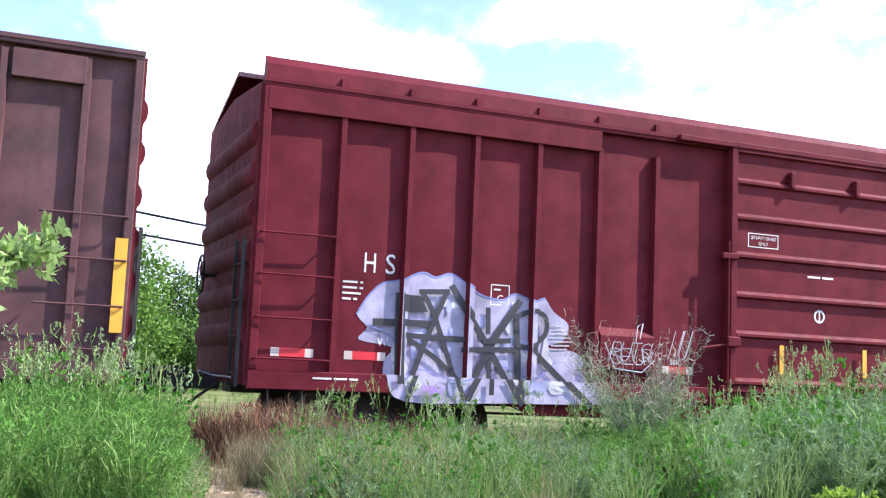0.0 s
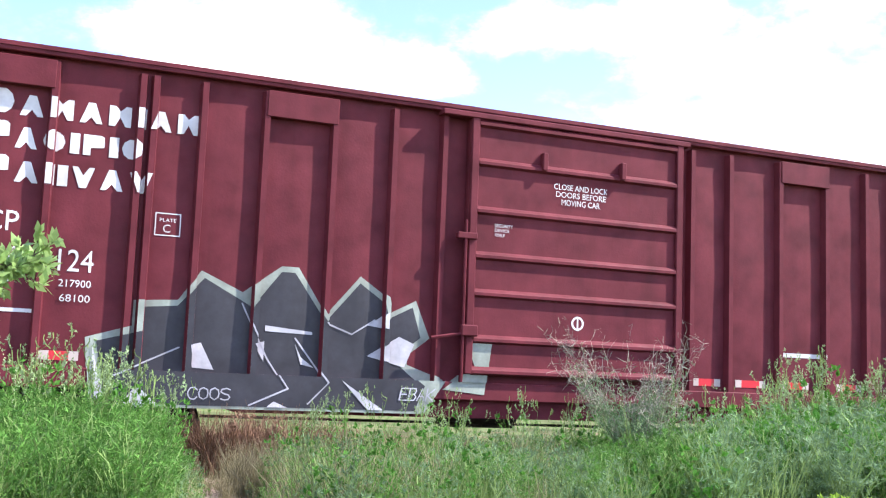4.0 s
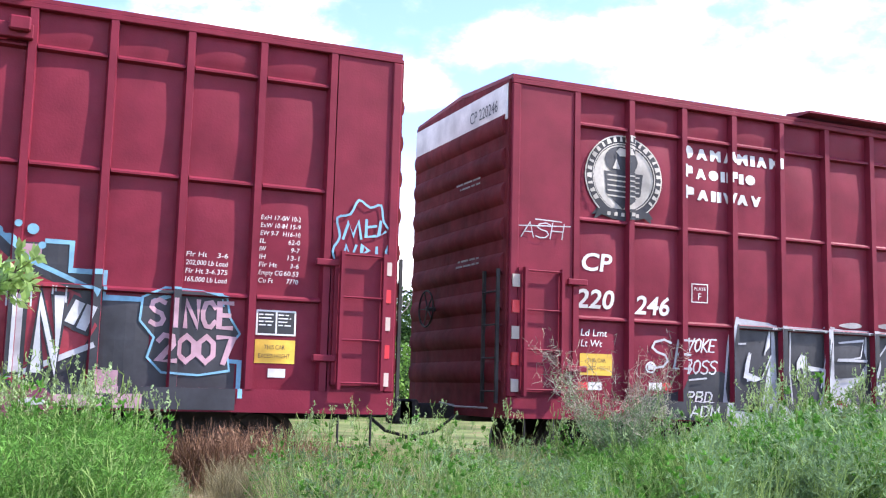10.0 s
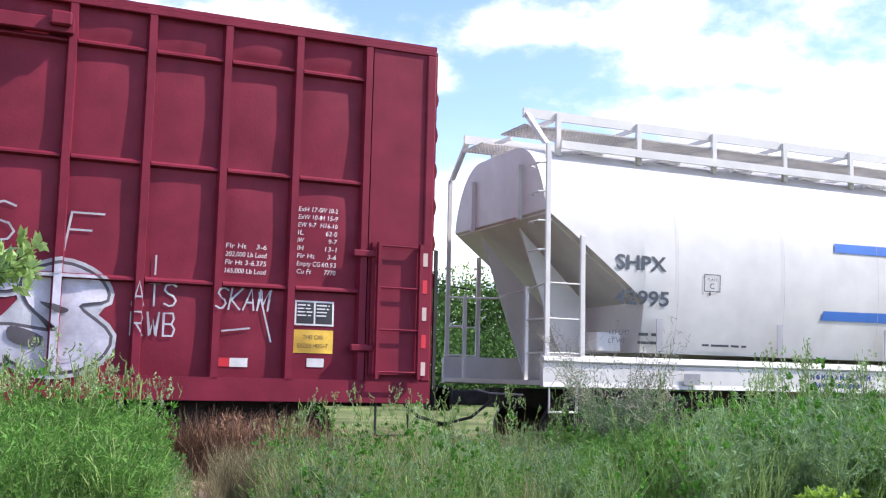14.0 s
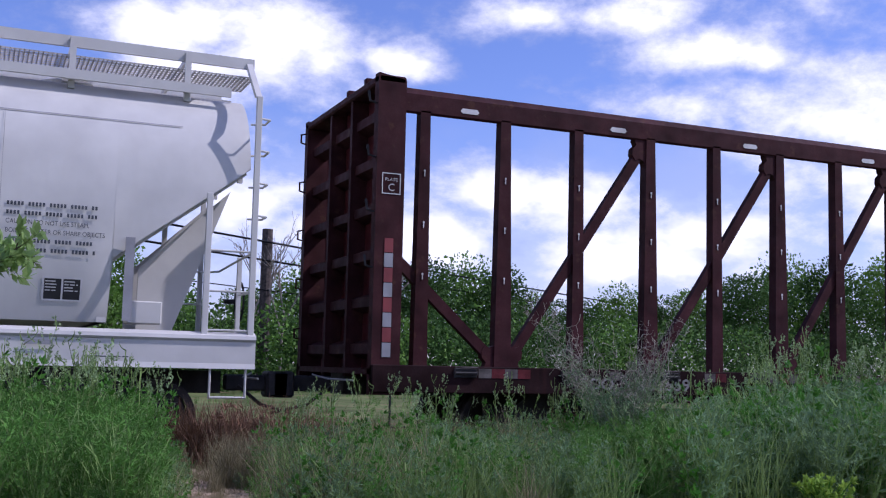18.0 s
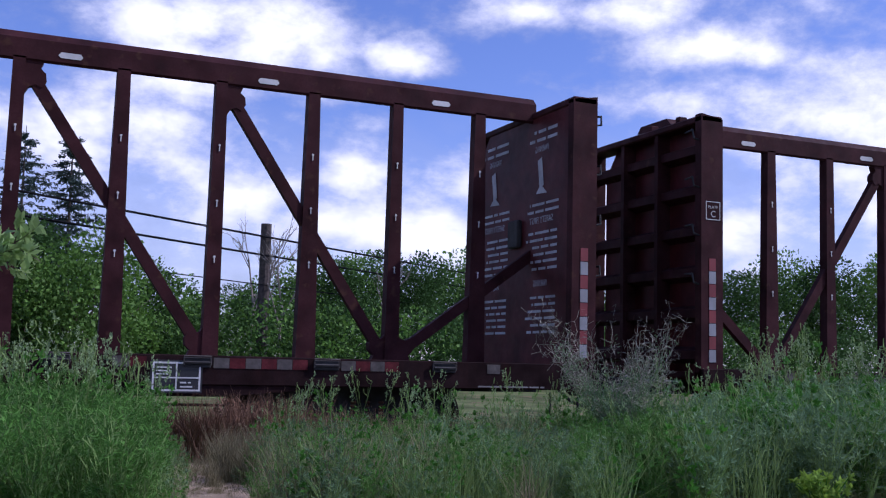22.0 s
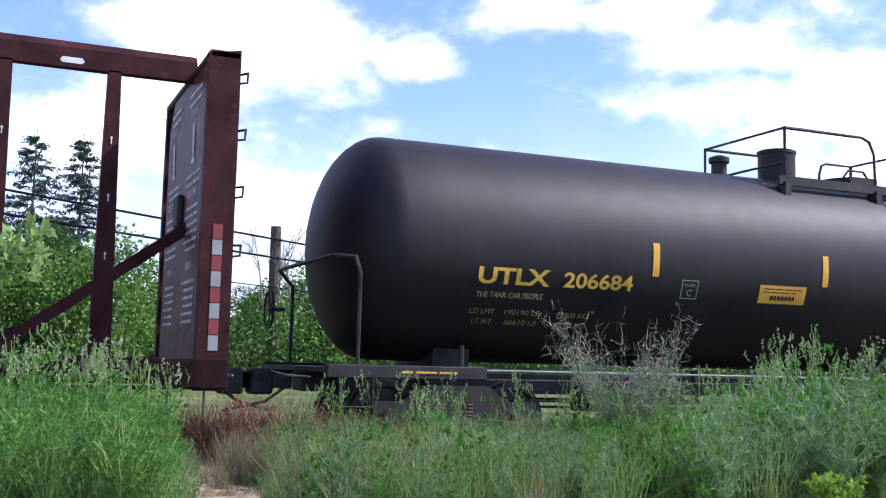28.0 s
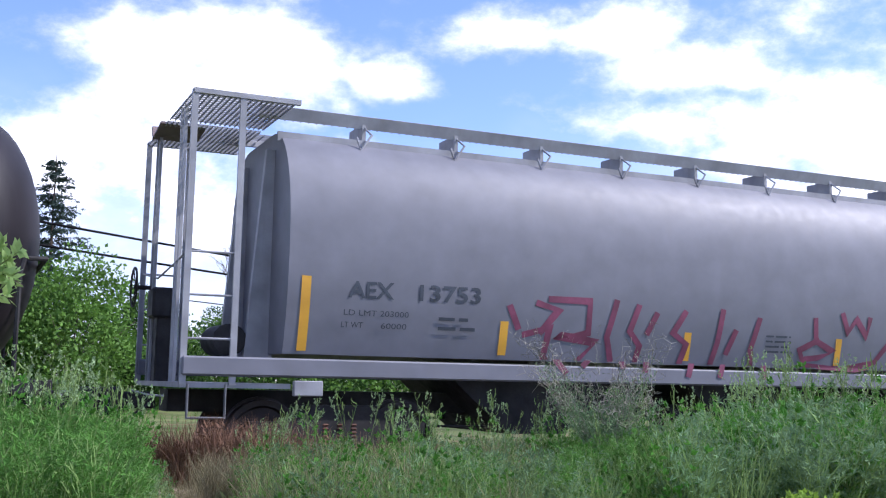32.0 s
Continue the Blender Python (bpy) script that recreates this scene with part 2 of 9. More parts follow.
NEEDLE = material("spruce needles", (0.075, 0.115, 0.09), 0.7, var=0.35, scale=0.8, bump=0, pieces=0.6, spec=0.15, through_light=0.1)
BARK = material("grey brown bark", (0.10, 0.075, 0.055), 0.9, var=0.3, scale=6, bump=0.5)
DEADWOOD = material("pale dead twigs", (0.30, 0.26, 0.22), 0.9, var=0.2)
POLEWOOD = material("weathered pole wood", (0.085, 0.065, 0.055), 0.9, var=0.3, scale=8, bump=0.4)


# ---- mesh helpers ----
class Shape:
    """Collects simple solids into one mesh."""

    def __init__(self):
        self.v, self.f = [], []

    def add(self, verts, faces):
        o = len(self.v)
        self.v += [tuple(p) for p in verts]
        self.f += [tuple(o + i for i in f) for f in faces]
        return self

    def box(self, x0, x1, y0, y1, z0, z1, c=0.0):
        """A box; c: chamfer of the edges."""
        if not c:
            v = [(x, y, z) for x in (x0, x1) for y in (y0, y1) for z in (z0, z1)]
            return self.add(v, [(0, 1, 3, 2), (4, 6, 7, 5), (0, 4, 5, 1), (2, 3, 7, 6), (0, 2, 6, 4), (1, 5, 7, 3)])
        xs, ys, zs = (x0, x1), (y0, y1), (z0, z1)
        v, key = [], {}
        for i in (0, 1):
            for j in (0, 1):
                for k in (0, 1):
                    sx, sy, sz = (1 - 2 * i) * c, (1 - 2 * j) * c, (1 - 2 * k) * c
                    for a, p in enumerate(((xs[i], ys[j] + sy, zs[k] + sz), (xs[i] + sx, ys[j], zs[k] + sz), (xs[i] + sx, ys[j] + sy, zs[k]))):
                        key[i, j, k, a] = len(v)
                        v.append(p)
        f = []
        for s in (0, 1):
            f.append([key[s, j, k, 0] for j, k in ((0, 0), (0, 1), (1, 1), (1, 0))])
            f.append([key[i, s, k, 1] for i, k in ((0, 0), (1, 0), (1, 1), (0, 1))])
            f.append([key[i, j, s, 2] for i, j in ((0, 0), (0, 1), (1, 1), (1, 0))])
        for s in (0, 1):
            for q in (0, 1):
                f.append([key[s, q, 0, 0], key[s, q, 1, 0], key[s, q, 1, 1], key[s, q, 0, 1]])
                f.append([key[s, 0, q, 0], key[s, 1, q, 0], key[s, 1, q, 2], key[s, 0, q, 2]])
                f.append([key[0, s, q, 1], key[1, s, q, 1], key[1, s, q, 2], key[0, s, q, 2]])
        for i in (0, 1):
            for j in (0, 1):
                for k in (0, 1):
                    f.append([key[i, j, k, a] for a in (0, 1, 2)])
        return self.add(v, f)

    def prism(self, outline, axis, a, b):
        """An outline of (u, v) drawn out along an axis from a to b; axis x: (y, z), y: (x, z), z: (x, y)."""
        put = {"x": lambda s, u, w: (s, u, w), "y": lambda s, u, w: (u, s, w), "z": lambda s, u, w: (u, w, s)}[axis]
        n = len(outline)
        v = [put(a, *p) for p in outline] + [put(b, *p) for p in outline]
        return self.add(v, [tuple(range(n)), tuple(range(2 * n - 1, n - 1, -1))] + [(i, i + n, (i + 1) % n + n, (i + 1) % n) for i in range(n)])

    def rod(self, p, q, r, n=6, r2=None):
        p, q = Vector(p), Vector(q)
        d = (q - p).normalized()
        u = d.orthogonal().normalized()
        w = d.cross(u)
        r2 = r if r2 is None else r2
        v = [c + (u * math.cos(2 * math.pi * k / n) + w * math.sin(2 * math.pi * k / n)) * s for c, s in ((p, r), (q, r2)) for k in range(n)]
        return self.add(v, [tuple(range(n - 1, -1, -1)), tuple(range(n, 2 * n))] + [(k, (k + 1) % n, (k + 1) % n + n, k + n) for k in range(n)])

    def pipe(self, points, r, n=6):
        """One bent tube through the points."""
        p = [Vector(q) for q in points]
        u, rings, o = None, [], len(self.v)
        for k, q in enumerate(p):
            d = (p[min(k + 1, len(p) - 1)] - p[max(k - 1, 0)]).normalized()
            u = d.orthogonal().normalized() if u is None else (u - d * u.dot(d)).normalized()
            w = d.cross(u)
            h = r
            if 0 < k < len(p) - 1:
                h = r / max(0.7, math.sqrt(max(0.0, (1 + (q - p[k - 1]).normalized().dot((p[k + 1] - q).normalized())) / 2)))
            self.v += [tuple(q + (u * math.cos(2 * math.pi * j / n) + w * math.sin(2 * math.pi * j / n)) * h) for j in range(n)]
        m = len(p)
        self.f += [(o + i * n + j, o + i * n + (j + 1) % n, o + i * n + n + (j + 1) % n, o + i * n + n + j) for i in range(m - 1) for j in range(n)]
        self.f += [tuple(range(o + n - 1, o - 1, -1)), tuple(range(o + (m - 1) * n, o + m * n))]
        return self

    def lathe(self, profile, axis, centre, n=32):
        """A profile of (along the axis, radius) turned round an axis x, y or z."""
        c = Vector(centre)
        put = {"x": lambda s, a, b: (s, a, b), "y": lambda s, a, b: (a, s, b), "z": lambda s, a, b: (a, b, s)}[axis]
        v = [c + Vector(put(s, r * math.cos(2 * math.pi * k / n), r * math.sin(2 * math.pi * k / n))) for s, r in profile for k in range(n)]
        m = len(profile)
        f = [(i * n + k, i * n + (k + 1) % n, (i + 1) * n + (k + 1) % n, (i + 1) * n + k) for i in range(m - 1) for k in range(n)]
        return self.add(v, f + [tuple(range(n - 1, -1, -1)), tuple(range((m - 1) * n, m * n))])

    def mesh(self, name, smooth=False):
        me = bpy.data.meshes.new(name)
        me.from_pydata(self.v, [], self.f)
        bm = bmesh.new()
        bm.from_mesh(me)
        bmesh.ops.recalc_face_normals(bm, faces=bm.faces)
        bm.to_mesh(me)
        bm.free()
        if smooth:
            for p in me.polygons:
                p.use_smooth = True
            me.set_sharp_from_angle(angle=radians(35))
        return me


def part(name, shape, mat, parent, label="", smooth=False):
    """One mesh under a thing or under a part."""
    me = shape if isinstance(shape, bpy.types.Mesh) else shape.mesh(name, smooth)
    if mat and not me.materials:
        me.materials.append(mat)
    ob = new(name, me)
    ob.parent = parent
    return tagged(ob, label)


def thing(name, label, category, group="", kind="", at=None):
    ob = new(name)
    if at:
        ob.matrix_world = at
    return tagged(ob, label, category, group, kind)


def solid(name, shape, mat, label, category="", kind="", group="", smooth=False):
    """A thing that is one mesh."""
    ob = part(name, shape, mat, None, "", smooth)
    return tagged(ob, label, category, group, kind)


# ---- ground and track ----
def soft_step(a, b, v):
    f = min(1.0, max(0.0, (v - a) / (b - a)))
    return f * f * (3 - 2 * f)


def ground_z(x, y):
    """The lie of the land: a verge that stands level with the rails, a shallow dip along the track, a flat field behind."""
    verge_top = 0.40 * soft_step(0.5, 4.5, y) * (1 - soft_step(10.9, 12.1, y))
    rise = 0.50 * min(1.0, max(0.0, (y - 16.0) / 28.0))
    return max(verge_top, rise) + 0.04 * noise.noise((x * 0.35, y * 0.35, 0)) * (1 if abs(y - TRACK) > 2 else 0.3)


def ground():
    xs = sorted({-900, -400, -200, -120, -80, -55, 70, 95, 130, 200, 400, 900} | set(range(-40, 60, 1)))
    ys = [-300, -120, -60, -30, -15, -8, -4] + [k * 0.5 for k in range(-4, 60)] + [31, 33, 36, 40, 46, 55, 70, 100, 180, 400, 1200]
    s = Shape()
    s.v = [(x, y, ground_z(x, y)) for y in ys for x in xs]
    n = len(xs)
    s.f = [(j * n + i, j * n + i + 1, j * n + n + i + 1, j * n + n + i) for j in range(len(ys) - 1) for i in range(n - 1)]
    m = material("dry soil and short grass", (0.14, 0.17, 0.06), 0.95, var=0.3, scale=0.7, grain=25, bump=0.6, spec=0.1, stain=(0.22, 0.15, 0.09), stain_at=0.56)
    me = s.mesh("ground", True)
    return tagged(part("ground", me, m, None), "rough grass verge with patches of dry brown soil", "ground", kind="structure")


ground()


def railway_track():
    t = thing("railway_track", "single railway track with timber sleepers on a low gravel bank", "railway track", kind="structure")
    s = Shape()
    s.prism([(TRACK - 2.5, 0.0), (TRACK - 1.6, RAIL - 0.19), (TRACK + 1.6, RAIL - 0.19), (TRACK + 2.5, 0.0)], "x", -60, 90)
    part("ballast", s, material("grey brown ballast", (0.20, 0.16, 0.13), 0.95, var=0.4, scale=9, grain=60, bump=1.0, spec=0.1), t)
    for side in (-1, 1):
        y = TRACK + side * 0.75
        s = Shape()
        s.prism([(y - 0.07, RAIL - 0.17), (y + 0.07, RAIL - 0.17), (y + 0.07, RAIL - 0.155), (y + 0.012, RAIL - 0.13), (y + 0.012, RAIL - 0.045),
                 (y + 0.036, RAIL - 0.03), (y + 0.036, RAIL - 0.004), (y + 0.028, RAIL), (y - 0.028, RAIL), (y - 0.036, RAIL - 0.004),
                 (y - 0.036, RAIL - 0.03), (y - 0.012, RAIL - 0.045), (y - 0.012, RAIL - 0.13), (y - 0.07, RAIL - 0.155)], "x", -60, 90)
        part("rail", s, RUST, t)
    tie = Shape().box(-0.11, 0.11, -1.28, 1.28, -0.18, 0.0, 0.012).mesh("sleeper")
    tie.materials.append(POLEWOOD)
    for k in range(120):
        ob = part("sleeper", tie, None, t)
        ob.location = (-22 + k * 0.55, TRACK + random.uniform(-0.03, 0.03), RAIL - 0.172)
        ob.rotation_euler = (0, 0, random.uniform(-0.02, 0.02))


railway_track()


# ---- plants ----
def joined(name, pieces, mats, label, category, kind="stuff"):
    """Many ribbons and leaves as one mesh: pieces are (verts n x 4 x 3, material index)."""
    q = np.concatenate([p for p, _ in pieces])
    idx = np.concatenate([np.full(len(p), k, np.int32) for p, k in pieces])
    me = bpy.data.meshes.new(name)
    n = len(q)
    me.vertices.add(n * 4)
    me.vertices.foreach_set("co", q.reshape(-1).astype(np.float32))
    me.loops.add(n * 4)
    me.loops.foreach_set("vertex_index", np.arange(n * 4, dtype=np.int32))
    me.polygons.add(n)
    me.polygons.foreach_set("loop_start", np.arange(0, n * 4, 4, dtype=np.int32))
    me.polygons.foreach_set("material_index", idx)
    for m in mats:
        me.materials.append(m)
    me.update()
    me.validate()
    if label is None:
        return me
    return tagged(new(name, me), label, category, kind=kind)


rng = np.random.default_rng(7)


def unit(v):
    return v / np.maximum(np.linalg.norm(v, axis=-1, keepdims=True), 1e-9)


def ribbons(p, q, w0, w1):
    """Flat strips from p to q, with random turn about their length."""
    d = unit(q - p)
    side = unit(np.cross(d, rng.normal(size=p.shape)))
    return np.stack([p - side * w0, p + side * w0, q + side * w1, q - side * w1], 1)


def leaves(base, way, size, width):
    """Small pointed leaves from base along way."""
    side = unit(np.cross(way, rng.normal(size=way.shape)))
    mid = base + way * (size * 0.45)[:, None]
    return np.stack([base, mid + side * (size * width)[:, None], base + way * size[:, None], mid - side * (size * width)[:, None]], 1)


def weed(height, stems, spread, leaf, sprays, per, droop=0.15, reach=0.2, slim=0.14):
    """One bushy weed at the origin: stems that carry short side sprays of leaves; (stems, leaves) as quads."""
    st, lv = [], []
    for _ in range(stems):
        a = rng.uniform(0, 2 * math.pi)
        out = np.array([math.cos(a), math.sin(a), 0]) * spread * rng.uniform(0.15, 1.0)
        h = height * rng.uniform(0.6, 1.0)
        t = np.linspace(0, 1, 7)[:, None]
        line = out * t ** 1.5 + np.array([0, 0, 1]) * h * (t - droop * t ** 3) + rng.normal(size=(7, 3)) * 0.012 * height * t
        st.append(ribbons(line[:-1], line[1:], 0.005, 0.003))
        k = np.concatenate([rng.uniform(0.15, 1.0, sprays - 1), [0.999]]) * 6
        i = np.minimum(k.astype(int), 5)
        base = line[i] + (line[i + 1] - line[i]) * (k - i)[:, None]
        way = unit(rng.normal(size=(sprays, 3)) * [1, 1, 0.4] + [0, 0, 0.7])
        ln = height * reach * rng.uniform(0.5, 1.0, sprays) * (1.2 - k / 6)
        st.append(ribbons(base, base + way * ln[:, None], 0.0025, 0.0015))
        u = rng.uniform(0.1, 1.1, (sprays, per))
        p = (base[:, None] + way[:, None] * (ln[:, None] * u)[:, :, None]).reshape(-1, 3)
        d = unit(np.repeat(way, per, 0) + rng.normal(size=(sprays * per, 3)) * 0.55 + [0, 0, 0.25])
        lv.append(leaves(p, d, rng.uniform(0.6, 1.3, sprays * per) * leaf, slim))
    return np.concatenate(st), np.concatenate(lv)


def grass_tuft(height, blades, spread, seed=0.3):
    t0 = rng.normal(size=(blades, 3)) * [spread, spread, 0] * 0.4
    lean = rng.normal(size=(blades, 3)) * [0.22, 0.22, 0] * height
    h = height * rng.uniform(0.5, 1.0, blades)
    a = t0 + lean * 0.35 + np.array([0, 0, 0.55]) * h[:, None]
    b = t0 + lean + np.array([0, 0, 1.0]) * h[:, None]
    return np.concatenate([ribbons(t0, a, 0.0038, 0.003), ribbons(a, b, 0.003, 0.001)])


def placed(q, x, y, z, s=1.0, turn=None):
    a = rng.uniform(0, 2 * math.pi) if turn is None else turn
    r = np.array([[math.cos(a), -math.sin(a), 0], [math.sin(a), math.cos(a), 0], [0, 0, 1]])
    return (q * s) @ r.T + np.array([x, y, z])


KOCHIA = [weed(1.25, 15, 0.40, 0.055, 10, 8, reach=0.19, slim=0.085) for _ in range(5)]
SAGE = [weed(1.0, 15, 0.36, 0.052, 8, 7, reach=0.22, slim=0.10) for _ in range(4)]
LEAFY = [weed(1.0, 6, 0.26, 0.062, 6, 6, droop=0.06, reach=0.16, slim=0.24) for _ in range(4)]
TUFT = [grass_tuft(0.8, 60, 0.22) for _ in range(5)]
LOW = [weed(0.6, 8, 0.28, 0.05, 5, 4, reach=0.25) for _ in range(3)]


def seed_heads(height):
    """Thin stalks that carry stubby upright spikes of seeds near the top."""
    st, sd = [], []
    for _ in range(rng.integers(1, 4)):
        top = np.array([rng.normal() * 0.12, rng.normal() * 0.12, rng.uniform(0.8, 1.0)]) * height
        st.append(ribbons(np.zeros((1, 3)), top[None], 0.005, 0.004))
        for k in range(rng.integers(3, 7)):
            base = top * (rng.uniform(0.70, 1.0) if k else 1.0)
            out = np.array([rng.normal(), rng.normal(), 0]) * 0.035 * height
            rise = np.array([0, 0, rng.uniform(0.05, 0.13)]) * height
            line = np.stack([base, base + out * 0.7 + rise * 0.3, base + out * 1.1 + rise * 0.7, base + out + rise])
            st.append(ribbons(line[:-1], line[1:], 0.005, 0.0045))
            u = rng.uniform(0.1, 0.99, 16) * 3
            i = u.astype(int)
            p = line[i] + (line[i + 1] - line[i]) * (u - i)[:, None]
            sd.append(leaves(p, unit(rng.normal(size=(16, 3)) * 0.6 + [0, 0, 0.8]), rng.uniform(0.016, 0.034, 16), 0.26))
    return np.concatenate(st), np.concatenate(sd)


SEEDS = [seed_heads(1.25) for _ in range(8)]


def bearing(x, y):
    return math.degrees(math.atan2(x, y))


def verge_height(x, y):
    """How tall the plants stand on the verge: high at both ends of the stretch, a low bare gap between."""
    b = bearing(x, y)
    gap = math.exp(-((b - 11.6) / 2.6) ** 2)
    left = 1 / (1 + math.exp((b - 8.6) * 1.3))
    right = 1 / (1 + math.exp(-(b - 37.5) * 0.42))
    patchy = 1 + 0.18 * noise.noise((x * 0.9, y * 0.7, 3.0))
    return (0.60 * (1 - 0.80 * gap) + 0.29 * left + 0.50 * right) * patchy


def verge():
    green, feather, sage, dry, mixed, seeds, brown = [], [], [], [], [], [], []

    def plant(store, kinds, x, y, z, h, tall):
        st, lv = kinds[rng.integers(len(kinds))]
        turn = rng.uniform(0, 2 * math.pi)
        store += [(placed(st, x, y, z, h / tall, turn), 1), (placed(lv, x, y, z, h / tall, turn), 0)]

    for _ in range(1400):
        y = 6.3 + 5.2 * rng.random() ** 0.85
        b = rng.uniform(-2, 50)
        x = y * math.tan(math.radians(b))
        h = verge_height(x, y) * rng.uniform(0.7, 1.12)
        z = ground_z(x, y) - 0.03
        if rng.random() < 1.15 * math.exp(-((b - 11.6) / 2.3) ** 2):
            if rng.random() < 0.5:
                dry.append((placed(TUFT[rng.integers(5)], x, y, z, rng.uniform(0.10, 0.30)), 0))
            continue
        r = rng.random()
        spot = noise.noise((x * 0.6, y * 0.6, 9.0))
        if b < 9.0:
            plant(feather, KOCHIA, x, y, z, h, 1.15)
        elif b < 30:
            if r < 0.17 + 0.3 * spot:
                plant(green, LEAFY, x, y, z, h, 0.95)
            elif r < 0.50:
                plant(sage, SAGE, x, y, z, h, 0.95)
            elif r < 0.78:
                mixed.append((placed(TUFT[rng.integers(5)], x, y, z, h / 0.75), 0))
            elif r < 0.88:
                plant(feather, KOCHIA, x, y, z, h, 1.15)
            else:
                dry.append((placed(TUFT[rng.integers(5)], x, y, z, h / 0.75), 0))
        elif r < 0.40 + 0.5 * spot:
            plant(sage, SAGE, x, y, z, h, 0.95)
        elif r < 0.80:
            plant(green if b > 37 else feather, KOCHIA, x, y, z, h, 1.15)
        elif r < 0.90:
            plant(green, LEAFY, x, y, z, h, 0.95)
        else:
            mixed.append((placed(TUFT[rng.integers(5)], x, y, z, h / 0.75), 0))
    for _ in range(60):
        y = rng.uniform(9.0, 11.2)
        b = rng.uniform(0, 49)
        if 9.5 < b < 13:
            continue
        x = y * math.tan(math.radians(b))
        st, sd = SEEDS[rng.integers(8)]
        k = (verge_height(x, y) + 0.10) * rng.uniform(0.85, 1.15) / 1.1
        seeds += [(placed(st, x, y, ground_z(x, y), k), 1), (placed(sd, x, y, ground_z(x, y), k), 0)]
    for _ in range(60):
        y = rng.uniform(9.6, 11.3)
        b = rng.uniform(13.5, 49) if rng.random() < 0.75 else rng.uniform(1, 9)
        x = y * math.tan(math.radians(b))
        st, lv = LEAFY[rng.integers(4)]
        st2, sd = SEEDS[rng.integers(8)]
        k = (verge_height(x, y) + 0.14) * rng.uniform(0.9, 1.2)
        green += [(placed(st[: len(st) // 2], x, y, ground_z(x, y), k), 0), (placed(lv[: len(lv) // 2], x, y, ground_z(x, y), k), 0)]
        seeds += [(placed(st2, x, y, ground_z(x, y), k / 1.12), 1), (placed(sd, x, y, ground_z(x, y), k / 1.12), 0)]
    joined("tall_weeds", green, [GRASS_G, STEM], "tall leafy green weeds and grass on the verge", "weeds")
    joined("feathery_weeds", feather, [GRASS_F, STEM], "dense feathery pale green weeds on the verge", "weeds")
    joined("sage_weeds", sage, [GRASS_L, STEM], "soft grey-green weeds on the verge", "weeds")
    joined("yellowing_grass", mixed, [GRASS_M], "long yellowing grass on the verge", "grass")
    joined("seed_stalks", seeds, [SEED, GRASS_M], "thin dry stalks with pale seed heads", "weeds")
    for _ in range(1300):
        y = rng.uniform(8.5, 11.2)
        x = y * math.tan(math.radians(rng.normal(11.6, 1.6)))
        dry.append((placed(TUFT[rng.integers(5)][:24], x, y, ground_z(x, y), rng.uniform(0.05, 0.14)), 0))
    for _ in range(330):
        y = rng.uniform(9.0, 11.3)
        b = rng.uniform(11.5, 30)
        x = y * math.tan(math.radians(b))
        dry.append((placed(TUFT[rng.integers(5)], x, y, ground_z(x, y), rng.uniform(0.25, 0.62)), 0))
    joined("dry_grass", dry, [GRASS_Y], "dry straw-coloured grass and litter on bare soil", "grass")
    for _ in range(1150):
        x, y = rng.uniform(-2, 14), rng.uniform(11.1, 11.8)
        near = math.exp(-((bearing(x, y) - 13.0) / 6.0) ** 2)
        if rng.random() < 0.6:
            brown.append((placed(TUFT[rng.integers(5)], x, y, ground_z(x, y), rng.uniform(0.45, 0.72) + 0.42 * near), 0))
        else:
            st, lv = LOW[rng.integers(3)]
            k = rng.uniform(0.5, 0.85) + 0.48 * near
            brown += [(placed(st, x, y, ground_z(x, y), k, 0), 0), (placed(lv, x, y, ground_z(x, y), k, 0), 0)]
    for _ in range(260):
        x, y = rng.uniform(-8, 26), rng.uniform(15.4, 17.9)
        brown.append((placed(TUFT[rng.integers(5)], x, y, ground_z(x, y), rng.uniform(0.25, 0.5)), 0))
    joined("dead_weeds", brown, [GRASS_B], "brown dead weeds along the track bank", "weeds")
    far = []
    for _ in range(1500):
        y = 18 + 26 * rng.random() ** 1.4
        x = y * math.tan(math.radians(rng.uniform(-10, 54)))
        far.append((placed(TUFT[rng.integers(5)][::2], x, y, ground_z(x, y), rng.uniform(0.2, 0.4)), 0))
    joined("field_grass", far, [GRASS_G], "short green grass in the field behind the track", "grass")


verge()


def bare_soil():
    """The dry open patch between the weeds."""
    s = Shape()
    rows, cols = 24, 8
    for i in range(rows + 1):
        y = 5.4 + i * 6.0 / rows
        w = 2.3 + 0.7 * noise.noise((0, y * 1.7, 0))
        for j in range(cols + 1):
            x = y * math.tan(math.radians(11.6 + (j / cols * 2 - 1) * w + 0.5 * noise.noise((j * 3.1, y * 2.3, 5))))
            s.v.append((x, y, ground_z(x, y) + 0.02 + 0.015 * noise.noise((x * 6, y * 6, 2)) - (0.03 if j in (0, cols) else 0)))
    n = cols + 1
    s.f = [(i * n + j, i * n + j + 1, i * n + n + j + 1, i * n + n + j) for i in range(rows) for j in range(cols)]
    m = material("dry tan soil", (0.36, 0.27, 0.19), 0.95, var=0.25, scale=3.0, grain=30, bump=0.8, spec=0.1, stain=(0.46, 0.38, 0.27), stain_at=0.55)
    tagged(part("bare_soil", s, m, None, smooth=True), "bare patch of dry tan soil between the weeds", "soil", kind="structure")


bare_soil()


